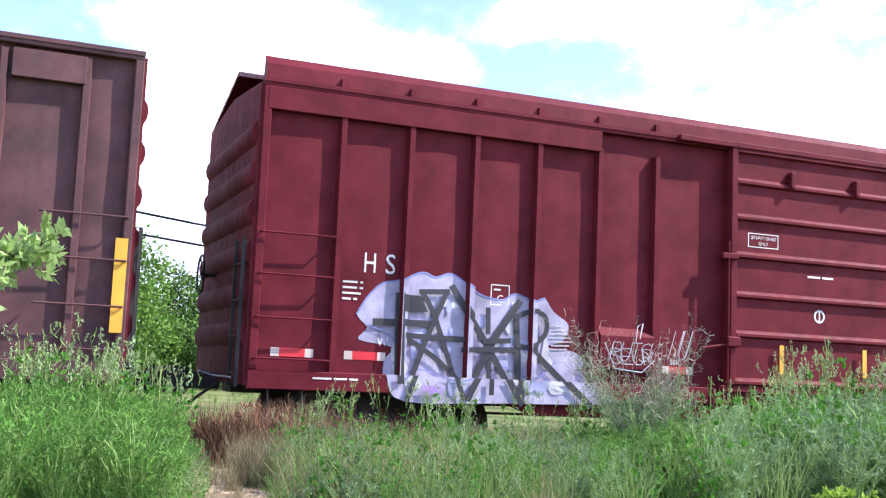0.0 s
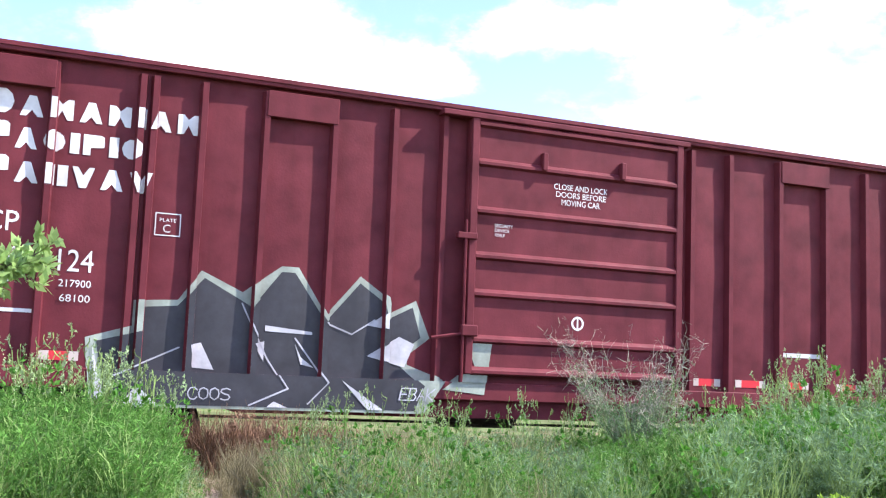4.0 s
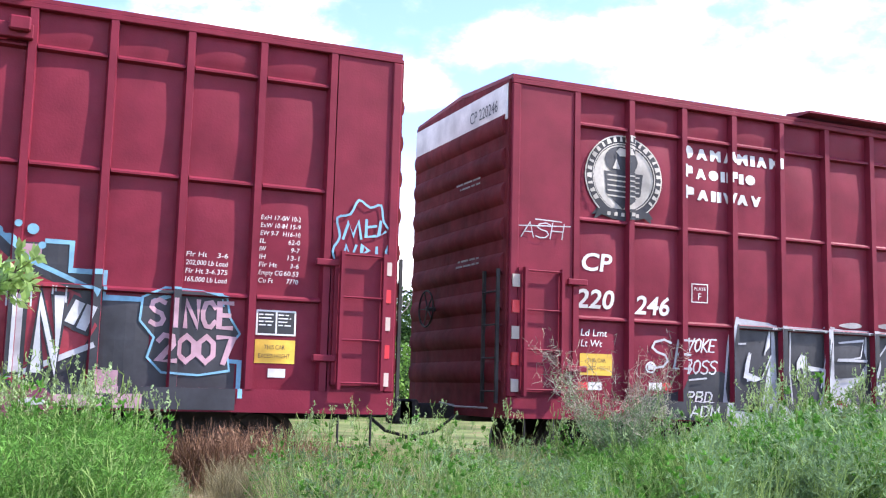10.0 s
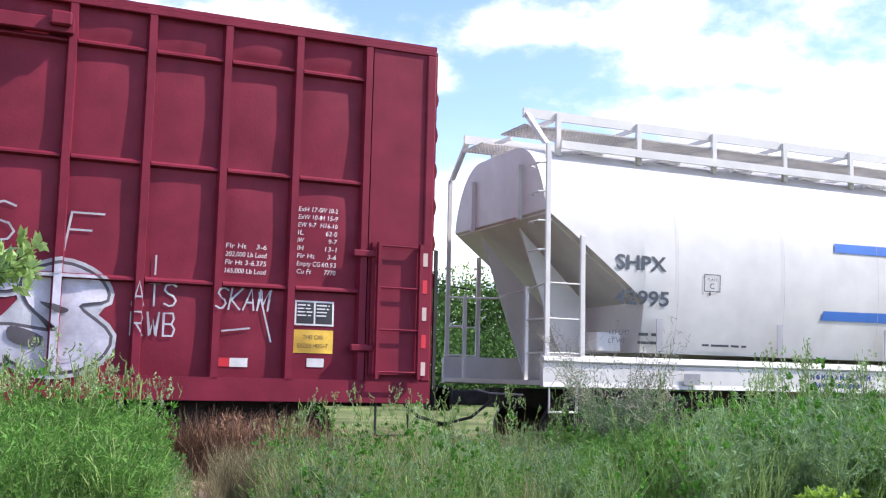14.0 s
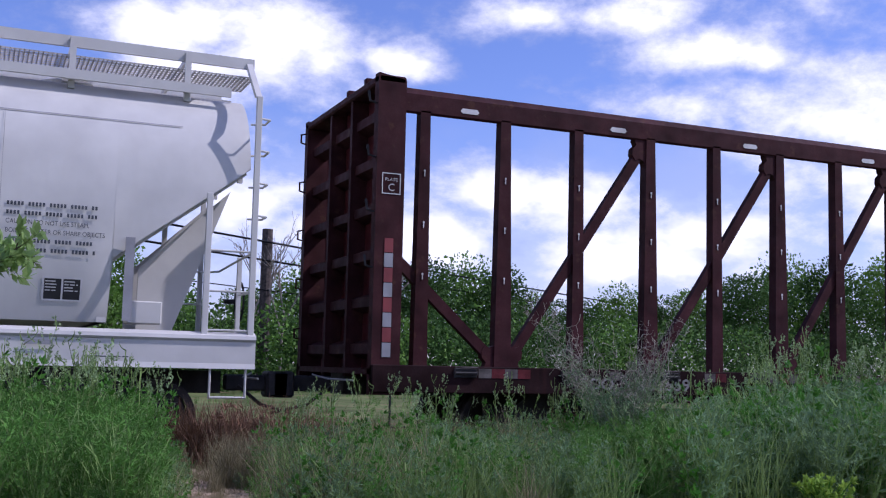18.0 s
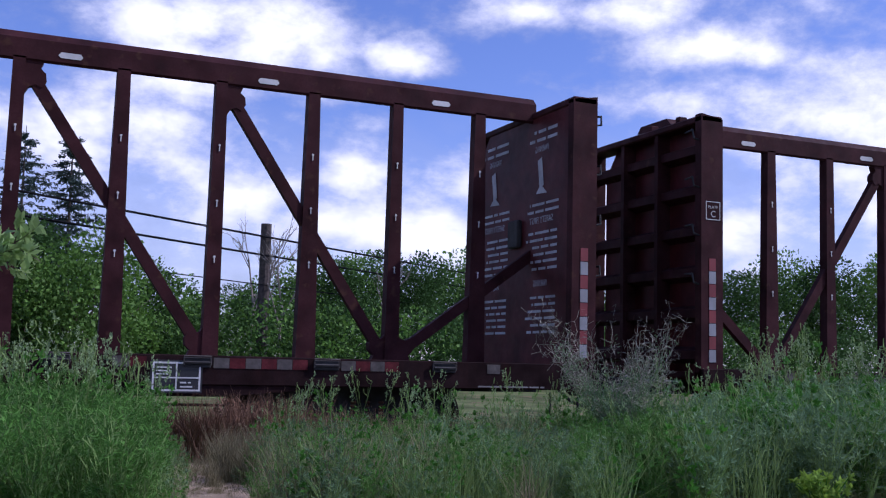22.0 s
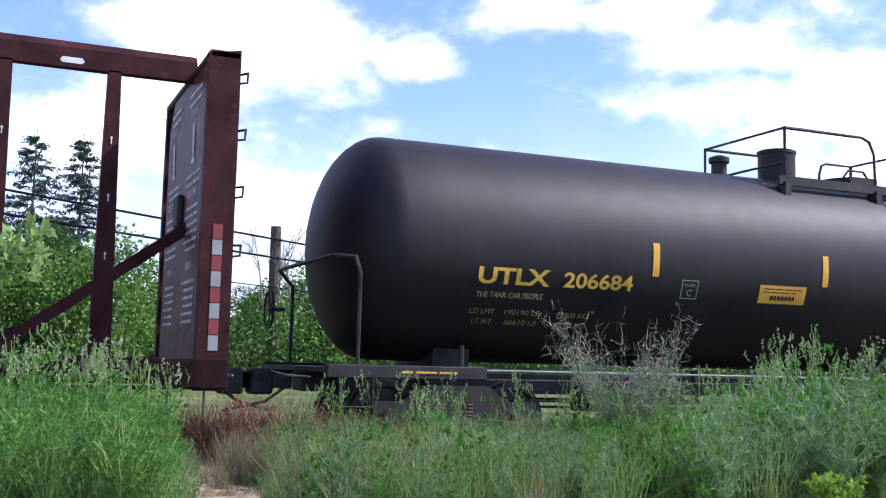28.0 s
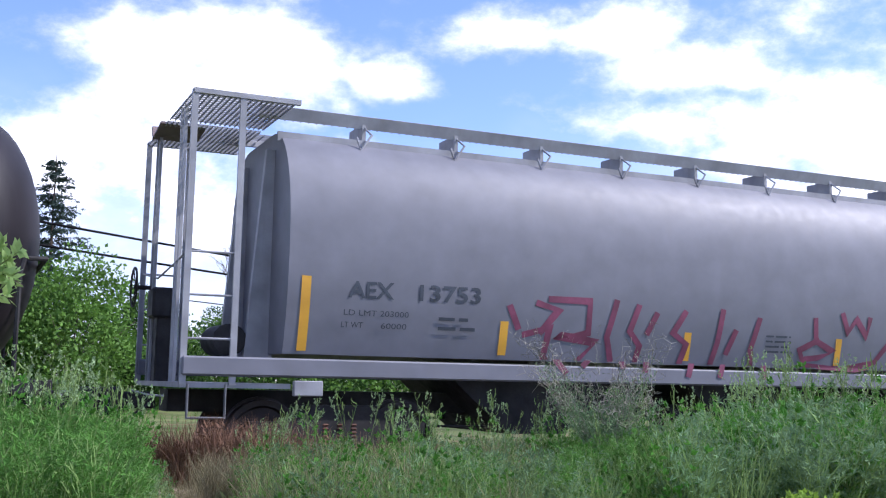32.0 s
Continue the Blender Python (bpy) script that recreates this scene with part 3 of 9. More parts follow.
def grey_bush(x, y, h, twigs, lift, label):
    """A soft feathery bush with dry twigs that arch out of its top."""
    t = thing("bush", label, "bush", at=pose(x, y, ground_z(x, y)))
    st, lv = weed(h, 40, 0.62, 0.05, 10, 8, droop=0.1, reach=0.26, slim=0.11)
    arch, sprigs = [], []
    for _ in range(twigs):
        a, ln = rng.uniform(0, 2 * math.pi), rng.uniform(0.35, 1.0)
        p0 = np.array([math.cos(a) * 0.2, math.sin(a) * 0.15, h * 0.5])
        out = np.array([math.cos(a) * 0.62 - 0.18, math.sin(a) * 0.45, 0]) * ln
        u = np.linspace(0, 1, 9)[:, None]
        line = p0 + out * u ** 0.8 + np.array([0, 0, 1]) * ((h * 0.5 + lift + 0.25) * ln * u - 0.30 * ln * u ** 2) + np.cumsum(rng.normal(size=(9, 3)) * 0.030, axis=0)
        arch.append(ribbons(line[:-1], line[1:], 0.0024, 0.0020))
        u = rng.uniform(0, 5.5, 46)
        i = u.astype(int)
        p = line[i] + (line[i + 1] - line[i]) * (u - i)[:, None] + rng.normal(size=(46, 3)) * 0.03
        sprigs.append(leaves(p, unit(rng.normal(size=(46, 3)) * 0.6 + [0, 0, 0.8]), rng.uniform(0.03, 0.06, 46), 0.09))
        for k in range(3, 9):
            for _ in range(2):
                bend = line[k] + unit(rng.normal(size=3) + out * 0.4 + [0, 0, 0.3]) * rng.uniform(0.05, 0.13)
                tip = bend + unit(rng.normal(size=3) + [0, 0, 0.5]) * rng.uniform(0.04, 0.10)
                arch.append(ribbons(np.stack([line[k], bend]), np.stack([bend, tip]), 0.0021, 0.0016))
    lv = np.concatenate([lv] + sprigs)
    for name, q, m in (("twig", np.concatenate(arch), DRYTWIG), ("stem", st, GRASS_L), ("foliage", lv, GRASS_L)):
        tagged(part(name, joined(name, [(q, 0)], [m], None, ""), None, t), kind="stuff")


grey_bush(6.30, 9.8, 1.12, 80, 0.58, "soft grey-green bush with dry arching twigs on the verge")
grey_bush(10.0, 9.4, 0.85, 16, 0.45, "grey-green feathery bush beside tall weeds")
grey_bush(6.7, 9.1, 0.78, 6, 0.25, "low grey-green feathery bush on the verge")


def bright_shrub():
    t = thing("shrub", "small yellow-green leafy shrub among the weeds", "shrub", at=pose(5.55, 6.0, ground_z(5.55, 6.0)))
    st, lv = weed(0.42, 26, 0.26, 0.045, 8, 8, droop=0.1, reach=0.2, slim=0.22)
    for name, q, m in (("stem", st, GRASS_G), ("foliage", lv, material("yellow green leaves", (0.34, 0.52, 0.07), 0.6, var=0.2, bump=0, pieces=0.35, spec=0.2, through_light=0.4))):
        tagged(part(name, joined(name, [(q, 0)], [m], None, ""), None, t), kind="stuff")


bright_shrub()


def sapling():
    """The leafy branch that reaches into the view."""
    t = thing("sapling", "young broad-leaved sapling with bright green leaves", "sapling", at=pose(-0.46, 5.69, -0.22))
    s = Shape()
    trunk = [Vector((-0.25, 0, 0)), Vector((-0.22, 0.02, 0.9)), Vector((-0.08, 0, 1.6)), Vector((0.22, 0.0, 2.02)), Vector((0.62, 0, 2.24))]
    for k, (a, b) in enumerate(zip(trunk, trunk[1:])):
        s.rod(a, b, 0.022 - 0.004 * k, 6, 0.018 - 0.004 * k)
    part("trunk", s, BARK, t, smooth=True)
    tw, lv = [], []
    for k in range(64):
        f = rng.uniform(0.70, 1.0) * 3.99 if k > 20 else 3.99 * rng.uniform(0.88, 1.0)
        i = int(f)
        base = np.array(trunk[i].lerp(trunk[i + 1], f - i))
        way = unit(rng.normal(size=3) * [0.6, 0.6, 0.45] + [0.35, 0, 0.05])
        ln = rng.uniform(0.06, 0.20)
        tip = base + way * ln
        tw.append(ribbons(base[None], tip[None], 0.004, 0.002))
        n = 10
        u = rng.uniform(0.3, 1.05, n)[:, None]
        lv.append(leaves(base + way * ln * u, unit(way * 0.7 + rng.normal(size=(n, 3)) * 0.8 + [0, -0.15, 0.1]), rng.uniform(0.05, 0.09, n), 0.24))
    tagged(part("twig", joined("twig", [(np.concatenate(tw), 0)], [BARK], None, ""), None, t), kind="stuff")
    tagged(part("foliage", joined("foliage", [(np.concatenate(lv), 0)], [LEAF_S], None, ""), None, t), kind="stuff")


sapling()


# ---- background trees ----
def tree_mesh(h, w, mat, n=2600, leaf=0.20, low=0.12):
    """Trunk with limbs, and a crown of leaf sprays in uneven lobes."""
    s = Shape()
    s.rod((0, 0, 0), (0.05, 0, h * 0.35), 0.035 * h * 0.5, 7, 0.02 * h * 0.5)
    lobes = []
    for k in range(15):
        a = rng.uniform(0, 2 * math.pi)
        z = h * rng.uniform(low + 0.06, 0.9)
        r = w * 0.5 * math.sqrt(max(0.05, 1 - ((z / h - 0.45) / 0.55) ** 2)) * rng.uniform(0.3, 0.85)
        c = np.array([math.cos(a) * r, math.sin(a) * r, z])
        lobes.append((c, w * rng.uniform(0.17, 0.27)))
        s.rod((0.03, 0, h * rng.uniform(0.15, 0.35)), c, 0.012 * h * 0.4, 5, 0.01)
    pts, ways = [], []
    for c, r in lobes:
        k = n // len(lobes)
        d = unit(rng.normal(size=(k, 3)))
        pts.append(c + d * (r * rng.uniform(0.55, 1.12, k))[:, None] * [1, 1, 0.85])
        ways.append(unit(d + rng.normal(size=(k, 3)) * 0.7))
    q = leaves(np.concatenate(pts), np.concatenate(ways), rng.uniform(0.6, 1.5, n // len(lobes) * len(lobes)) * leaf, 0.34)
    return s.mesh("trunk", True), joined("crown", [(q, 0)], [mat], None, "")


def tree(meshes, x, y, s, turn, label):
    t = thing("tree", label, "tree", group="trees behind the field", at=pose(x, y, ground_z(x, y) - 0.1, 0, 0, turn) @ Matrix.Scale(s, 4))
    part("trunk", meshes[0], BARK, t)
    part("crown", meshes[1], None, t)


BROAD = [tree_mesh(6.0, 5.2, LEAF, 11500, 0.125), tree_mesh(6.5, 5.0, LEAF_D, 11500, 0.125), tree_mesh(5.0, 5.5, LEAF, 11500, 0.125), tree_mesh(5.6, 4.6, LEAF_D, 10500, 0.125)]
# bearing right of the track's normal, distance, height of the top over the eye in degrees
for k, (b, d, top) in enumerate([(-1.4, 36, 7.2), (2.2, 38, 7.0), (5.3, 35, 6.3), (8.0, 39, 5.0), (10.4, 42, 3.3), (12.8, 46, 3.9), (15.0, 50, 5.0), (17.1, 46, 5.5),
                                 (19.3, 52, 5.8), (21.4, 49, 6.0), (23.6, 54, 5.6), (25.7, 51, 5.5), (27.9, 58, 4.1), (30.1, 53, 3.8), (32.2, 62, 4.2),
                                 (34.4, 58, 3.9), (36.6, 60, 4.6), (38.8, 54, 5.2), (41.0, 58, 5.6), (43.2, 53, 5.8), (45.5, 57, 6.0), (48.2, 52, 6.2), (51.4, 56, 6.1), (-6.0, 37, 7.8)]):
    dist = d / math.cos(math.radians(b))
    x = d * math.tan(math.radians(b))
    m = BROAD[k % 4]
    h = EYE + dist * math.tan(math.radians(top)) - ground_z(x, d)
    tree(m, x, d, h / (6.2, 6.5, 5.2, 5.8)[k % 4], k * 77 % 360,
         ("dense green broad-leaved tree with low branches", "darker green broad-leaved tree at the field's edge", "wide spreading green tree behind the field", "slender dark green tree in a thicket")[k % 4])

hedge = []
for _ in range(6800):
    d = rng.uniform(38, 46)
    b = rng.uniform(-8, 53)
    x = d * math.tan(math.radians(b))
    c = np.array([x, d, ground_z(x, d) + 3.1 * rng.random() ** 1.3])
    k = 11
    dd = unit(rng.normal(size=(k, 3)))
    hedge.append((leaves(c + dd * 0.35, unit(dd + rng.normal(size=(k, 3)) * 0.6), rng.uniform(0.10, 0.22, k), 0.34), int(noise.noise((x * 0.25, d * 0.2, 4.0)) + 0.25 * noise.noise((x * 1.5, d, c[2])) > 0.08)))
joined("thicket", hedge, [LEAF_D, LEAF], "low green thicket under the trees", "thicket")


def spruce(x, y, top, w):
    h = top - ground_z(x, y)
    t = thing("spruce", "tall dark spruce with drooping branches", "tree", group="spruces", at=pose(x, y, ground_z(x, y)))
    s = Shape().rod((0, 0, 0), (0, 0, h), 0.2, 8, 0.02)
    part("trunk", s, BARK, t, smooth=True)
    q, limbs = [], Shape()
    z = h * 0.18
    while z < h - 0.25:
        f = 1 - z / h
        for _ in range(6):
            a = rng.uniform(0, 2 * math.pi)
            ln = w * (f ** 0.75) * rng.uniform(0.55, 1.05) + 0.12
            d = np.array([math.cos(a), math.sin(a), rng.uniform(-0.28, 0.05)])
            limbs.rod((0, 0, z), tuple(d * ln * 0.9 + [0, 0, z]), 0.03 * f + 0.008, 4, 0.006)
            n = int(34 + 140 * f)
            u = rng.uniform(0.12, 1.0, n)[:, None]
            base = d * ln * u + [0, 0, z] + rng.normal(size=(n, 3)) * [0.10, 0.10, 0.05]
            way = unit(d * 0.8 + rng.normal(size=(n, 3)) * 0.55 + [0, 0, -0.35])
            q.append(leaves(base, way, rng.uniform(0.13, 0.30, n), 0.20))
        z += h * 0.028 * rng.uniform(0.8, 1.3)
    tagged(part("limb_mass", limbs, BARK, t), kind="stuff")
    tagged(part("needle_mass", joined("needle_mass", [(np.concatenate(q), 0)], [NEEDLE], None, ""), None, t), kind="stuff")


spruce(2.09, 68.6, 14.95, 5.4)
spruce(4.85, 69.2, 15.05, 4.8)


def dead_tree(x, y, h):
    t = thing("dead_tree", "bare dead tree with pale thin twigs", "tree", at=pose(x, y, ground_z(x, y)))
    s = Shape()

    def grow(p, d, ln, r, deep):
        q = p + d * ln
        s.rod(p, q, r, 5, r * 0.65)
        if deep:
            for _ in range(3):
                grow(p.lerp(q, random.uniform(0.55, 1.0)), (d + Vector((random.uniform(-0.7, 0.7), random.uniform(-0.7, 0.7), random.uniform(-0.1, 0.5)))).normalized(), ln * random.uniform(0.45, 0.7), r * 0.55, deep - 1)

    grow(Vector((0, 0, 0)), Vector((0.03, 0, 1)), h * 0.5, 0.08, 4)
    tagged(part("bare_crown", s, DEADWOOD, t), kind="stuff")


dead_tree(10.5, 44.4, 7.2)
dead_tree(11.4, 43.2, 6.2)
dead_tree(17.2, 46.6, 5.8)
dead_tree(26.8, 48.8, 5.2)


def utility_pole():
    x, y = 10.69, 43.15
    z = ground_z(x, y)
    t = thing("utility_pole", "weathered wooden utility pole with wires", "utility pole", at=pose(x, y, z))
    part("pole", Shape().rod((0, 0, -0.3), (0, 0, 6.42), 0.26, 10, 0.22), POLEWOOD, t, smooth=True)
    part("insulator", Shape().rod((-0.1, -0.26, 5.8), (-0.1, -0.26, 6.0), 0.05, 8), DARK, t)
    part("insulator", Shape().rod((-0.1, -0.26, 4.9), (-0.1, -0.26, 5.1), 0.05, 8), DARK, t)


utility_pole()


CABLE = material("black cable sheath", (0.008, 0.008, 0.009), 0.9, var=0.1, spec=0.1, bump=0)


def overhead_wire(a, b, r, sag):
    a, b = Vector(a), Vector(b)
    pts = [a.lerp(b, k / 16) - Vector((0, 0, sag * 4 * (k / 16) * (1 - k / 16))) for k in range(17)]
    solid("overhead_wire", Shape().pipe(pts, r, 5), CABLE, "black overhead cable sagging behind the train", "cable", group="overhead wires")


for z, r in ((6.77, 0.044), (6.02, 0.044), (4.82, 0.022)):
    overhead_wire((-14.2, 25.6, z), (69.5, 83.1, z - 0.89), r, 0.25)


# ---- the train: every car stands on its rail, x along the car from its leading end, y to the far side ----
CARS, AXLES = [], []
WHEEL = 0.457
_wheel = Shape()
for side in (-1, 1):
    y = side * 0.75
    _wheel.lathe([(y - side * 0.10, 0.20), (y - side * 0.09, 0.49), (y - side * 0.055, 0.49), (y - side * 0.05, WHEEL + 0.003), (y + side * 0.06, WHEEL - 0.004),
                  (y + side * 0.06, 0.385), (y + side * 0.02, 0.36), (y + side * 0.02, 0.15), (y + side * 0.09, 0.13), (y + side * 0.09, 0.02)], "y", (0, 0, 0), 36)
_wheel.rod((0, -0.98, 0), (0, 0.98, 0), 0.075, 12)
WHEELSET = _wheel.mesh("wheelset", True)
WHEELSET.materials.append(material("brown black wheel steel", (0.045, 0.035, 0.032), 0.5, metal=0.5, var=0.3))
_side = Shape().prism([(-1.12, 0.52), (-1.12, 0.66), (-0.70, 0.66), (-0.45, 0.86), (0.45, 0.86), (0.70, 0.66), (1.12, 0.66), (1.12, 0.52), (0.66, 0.46), (0.42, 0.22), (-0.42, 0.22), (-0.66, 0.46)], "y", -0.07, 0.07)
_side.box(-0.30, 0.30, -0.09, 0.09, 0.30, 0.40)
SIDE_FRAME = _side.mesh("side_frame")
SIDE_FRAME.materials.append(BLACK)
_spring = Shape()
for k in (-0.18, 0.0, 0.18):
    for j in range(6):
        _spring.lathe([(0.38 + j * 0.045, 0.075), (0.40 + j * 0.045, 0.085), (0.415 + j * 0.045, 0.075)], "z", (k, 0, 0), 10)
SPRING = _spring.mesh("spring_set")
SPRING.materials.append(RUST)
_bearing = Shape().lathe([(-0.09, 0.05), (-0.09, 0.12), (0.05, 0.135), (0.07, 0.135)], "y", (0, 0, 0), 14)
BEARING = _bearing.mesh("bearing_cap", True)
BEARING.materials.append(BLACK)


def truck(car, x):
    t = part("truck", Shape().box(-0.2, 0.2, -1.05, 1.05, 0.50, 0.80, 0.03), BLACK, car)
    t.location.x = x
    for side in (-1, 1):
        f = part("side_frame", SIDE_FRAME, None, t)
        f.location.y = side * 0.99
        p = part("spring_set", SPRING, None, t)
        p.location.y = side * 0.99
        for a in (-0.89, 0.89):
            b = part("bearing_cap", BEARING, None, t)
            b.location = (a, side * 1.06, WHEEL)
            if side > 0:
                b.rotation_euler = (0, 0, math.pi)
    for a in (-0.89, 0.89):
        w = part("wheelset", WHEELSET, None, t)
        w.location = (a, 0, WHEEL)
        AXLES.append((w, (a, WHEEL)))


def running_gear(car, length, inset, reach):
    """Trucks, couplers, centre sill and brake rigging."""
    truck(car, inset)
    truck(car, length - inset)
    part("center_sill", Shape().box(0.1, length - 0.1, -0.28, 0.28, 0.75, 1.02), BLACK, car)
    for x, s in ((0, -1), (length, 1)):
        c = Shape().box(min(x, x + s * reach), max(x, x + s * reach), -0.08, 0.08, 0.78, 0.98, 0.02)
        c.box(min(x + s * (reach - 0.26), x + s * (reach + 0.03)), max(x + s * (reach - 0.26), x + s * (reach + 0.03)), -0.17, 0.15, 0.70, 1.03, 0.03)
        part("coupler", c, BLACK, car)
        part("air_hose", Shape().pipe([(x + s * 0.1, -0.35, 0.85), (x + s * 0.4, -0.33, 0.62), (x + s * reach, -0.2, 0.50)], 0.022), BLACK, car)
        part("cut_lever", Shape().pipe([(x + s * 0.12, -1.3, 0.95), (x + s * 0.15, -0.4, 0.95), (x + s * 0.3, -0.2, 1.0)], 0.012), GREY_STEEL, car)
    tank = Shape().lathe([(-0.55, 0.05), (-0.5, 0.2), (0.5, 0.2), (0.55, 0.05)], "x", (length * 0.45, -0.6, 0.72), 14)
    part("brake_reservoir", tank, BLACK, car, smooth=True)
    part("brake_rod", Shape().rod((inset + 1.3, -0.75, 0.60), (length - inset - 1.3, -0.75, 0.56), 0.018), BLACK, car)
    part("brake_rod", Shape().rod((inset + 1.3, 0.7, 0.66), (length - inset - 1.3, 0.7, 0.62), 0.018), BLACK, car)


def car_thing(name, x0, label, category="freight car"):
    c = thing(name, label, category, group="freight train", at=pose(x0 - TRAIN[0][1], TRACK, RAIL))
    CARS.append((c, x0))
    return c


def sheet_grid(x0, x1, z0, z1, ribs, levels):
    """The lines along which the plating is held, and a finer grid between them."""
    ex = sorted({x0, x1, *[r for r in ribs if x0 < r < x1]})
    ez = sorted({z0, z1, *[f for f in levels if z0 < f < z1]})
    n = 14 if len(ez) == 2 else 6
    xs = [a + (b - a) * k / 8 for a, b in zip(ex, ex[1:]) for k in range(8)] + [x1]
    zs = [a + (b - a) * k / n for a, b in zip(ez, ez[1:]) for k in range(n)] + [z1]
    return ex, ez, xs, zs


def sheet_out(x, z, ex, ez, bulge, side):
    """How far the plating stands out of its posts' back edge at (x, z), bowed and buckled cell by cell."""
    x, z = min(max(x, ex[0] + 1e-6), ex[-1] - 1e-6), min(max(z, ez[0] + 1e-6), ez[-1] - 1e-6)
    i = max(k for k in range(len(ex) - 1) if ex[k] <= x)
    j = max(k for k in range(len(ez) - 1) if ez[k] <= z)
    u, v = (x - ex[i]) / (ex[i + 1] - ex[i]), (z - ez[j]) / (ez[j + 1] - ez[j])
    edge = math.sin(math.pi * u) ** 0.8 * math.sin(math.pi * v) ** 0.6
    own = 0.8 + 0.6 * noise.noise((i * 3.7, j * 5.3, side * 2.0))
    return edge * (bulge * own + 0.7 * bulge * noise.noise((x * 1.6, z * 1.3, 5.0 * side)))


def sheet_side(car, x0, x1, z0, z1, ribs, mat, depth=0.10, bulge=0.022, levels=()):
    """The plating of both sides, pressed out between posts and flanges."""
    ex, ez, xs, zs = sheet_grid(x0, x1, z0, z1, ribs, levels)
    for side in (-1, 1):
        s = Shape()
        s.v = [(x, side * (HW - depth + sheet_out(x, z, ex, ez, bulge, side)), z) for z in zs for x in xs]
        n = len(xs)
        s.f = [(j * n + i, j * n + i + 1, j * n + n + i + 1, j * n + n + i) for j in range(len(zs) - 1) for i in range(n - 1)]
        part("side_sheet", s, mat, car, smooth=True)


def posts(car, ribs, z0, z1, mat, width=0.11, depth=0.10, name="side_post"):
    me = Shape().prism([(-width / 2, 0), (-width / 2 + 0.02, -depth), (width / 2 - 0.02, -depth), (width / 2, 0)], "z", z0, z1).mesh(name)
    me.materials.append(mat)
    for x in ribs:
        ob = part(name, me, None, car)
        ob.location = (x, -HW + depth, 0)
        ob = part(name, me, None, car)
        ob.location = (x, HW - depth, 0)
        ob.rotation_euler = (0, 0, math.pi)


def car_end(car, x, out, z0, z1, peak, mat, ridges=6, half=None):
    """A corrugated end wall with corner posts."""
    half = half or HW - 0.04
    s = Shape().prism([(-half, z0), (half, z0), (half, z1), (0, peak), (-half, z1)], "x", x - 0.03, x + 0.03)
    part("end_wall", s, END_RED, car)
    step = (z1 - z0 - 0.7) / ridges
    for k in range(ridges):
        z = z0 + 0.35 + step * (k + 0.5)
        r = Shape().prism([(x + out * d, z + h) for d, h in ((0.0, -0.17), (0.035, -0.14), (0.075, -0.08), (0.088, 0.0), (0.075, 0.08), (0.035, 0.14), (0.0, 0.17))], "y", -half + 0.08, half - 0.08)
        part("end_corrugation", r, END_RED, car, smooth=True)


def ladder(car, x0, x1, zs, mat, y=-HW - 0.05, stiles=False, z0=None, z1=None):
    for z in zs:
        s = Shape().rod((x0, y, z), (x1, y, z), 0.012, 6)
        s.rod((x0, y, z), (x0, y + 0.08, z), 0.014, 5).rod((x1, y, z), (x1, y + 0.08, z), 0.014, 5)
        part("ladder_rung", s, mat, car)
    if stiles:
        for x in (x0, x1):
            part("ladder_stile", Shape().box(x - 0.02, x + 0.02, y - 0.02, y + 0.05, z0, z1), mat, car)


def end_ladder(car, x, out, z0, z1, mat):
    for y in (-HW + 0.12, -HW + 0.52):
        part("ladder_stile", Shape().box(x + out * 0.10 - 0.02, x + out * 0.10 + 0.02, y - 0.02, y + 0.02, z0, z1), mat, car)
    z = z0 + 0.15
    while z < z1:
        part("ladder_rung", Shape().rod((x + out * 0.12, -HW + 0.12, z), (x + out * 0.12, -HW + 0.52, z), 0.011), mat, car)
        z += 0.42


def stirrup(car, x, mat, z=0.75):
    part("sill_step", Shape().pipe([(x - 0.2, -HW + 0.03, z), (x - 0.2, -HW + 0.03, z - 0.38), (x + 0.2, -HW + 0.03, z - 0.38), (x + 0.2, -HW + 0.03, z)], 0.014), mat, car)


def brake_wheel(car, x, out, z, y=0.55):
    w = Shape()
    n = 18
    pts = [(x + out * 0.22, y + 0.26 * math.cos(2 * math.pi * k / n), z + 0.26 * math.sin(2 * math.pi * k / n)) for k in range(n + 1)]
    w.pipe(pts, 0.014, 5)
    for k in range(5):
        a = 2 * math.pi * k / 5
        w.rod((x + out * 0.2, y, z), (x + out * 0.22, y + 0.26 * math.cos(a), z + 0.26 * math.sin(a)), 0.010, 4)
    w.rod((x + out * 0.02, y, z), (x + out * 0.22, y, z), 0.03, 8)
    part("brake_wheel", w, BLACK, car)


def boxcar_shell(car, L, sill, eave, peak, mat, roofmat):
    part("floor", Shape().box(0.05, L - 0.05, -HW + 0.12, HW - 0.12, 1.0, 1.1), BLACK, car)
    s = Shape().prism([(-HW - 0.02, eave - 0.05), (-HW - 0.02, eave), (0, peak), (HW + 0.02, eave), (HW + 0.02, eave - 0.05), (0, peak - 0.06)], "x", 0.0, L)
    part("roof", s, roofmat, car)
    for k in range(int(L / 1.4)):
        x = 0.7 + k * (L - 1.4) / (int(L / 1.4) - 1)
        r = Shape().prism([(-HW + 0.15, eave + 0.012), (0, peak + 0.004), (HW - 0.15, eave + 0.012), (HW - 0.15, eave + 0.05), (0, peak + 0.045), (-HW + 0.15, eave + 0.05)], "x", x - 0.04, x + 0.04)
        part("roof_rib", r, roofmat, car)


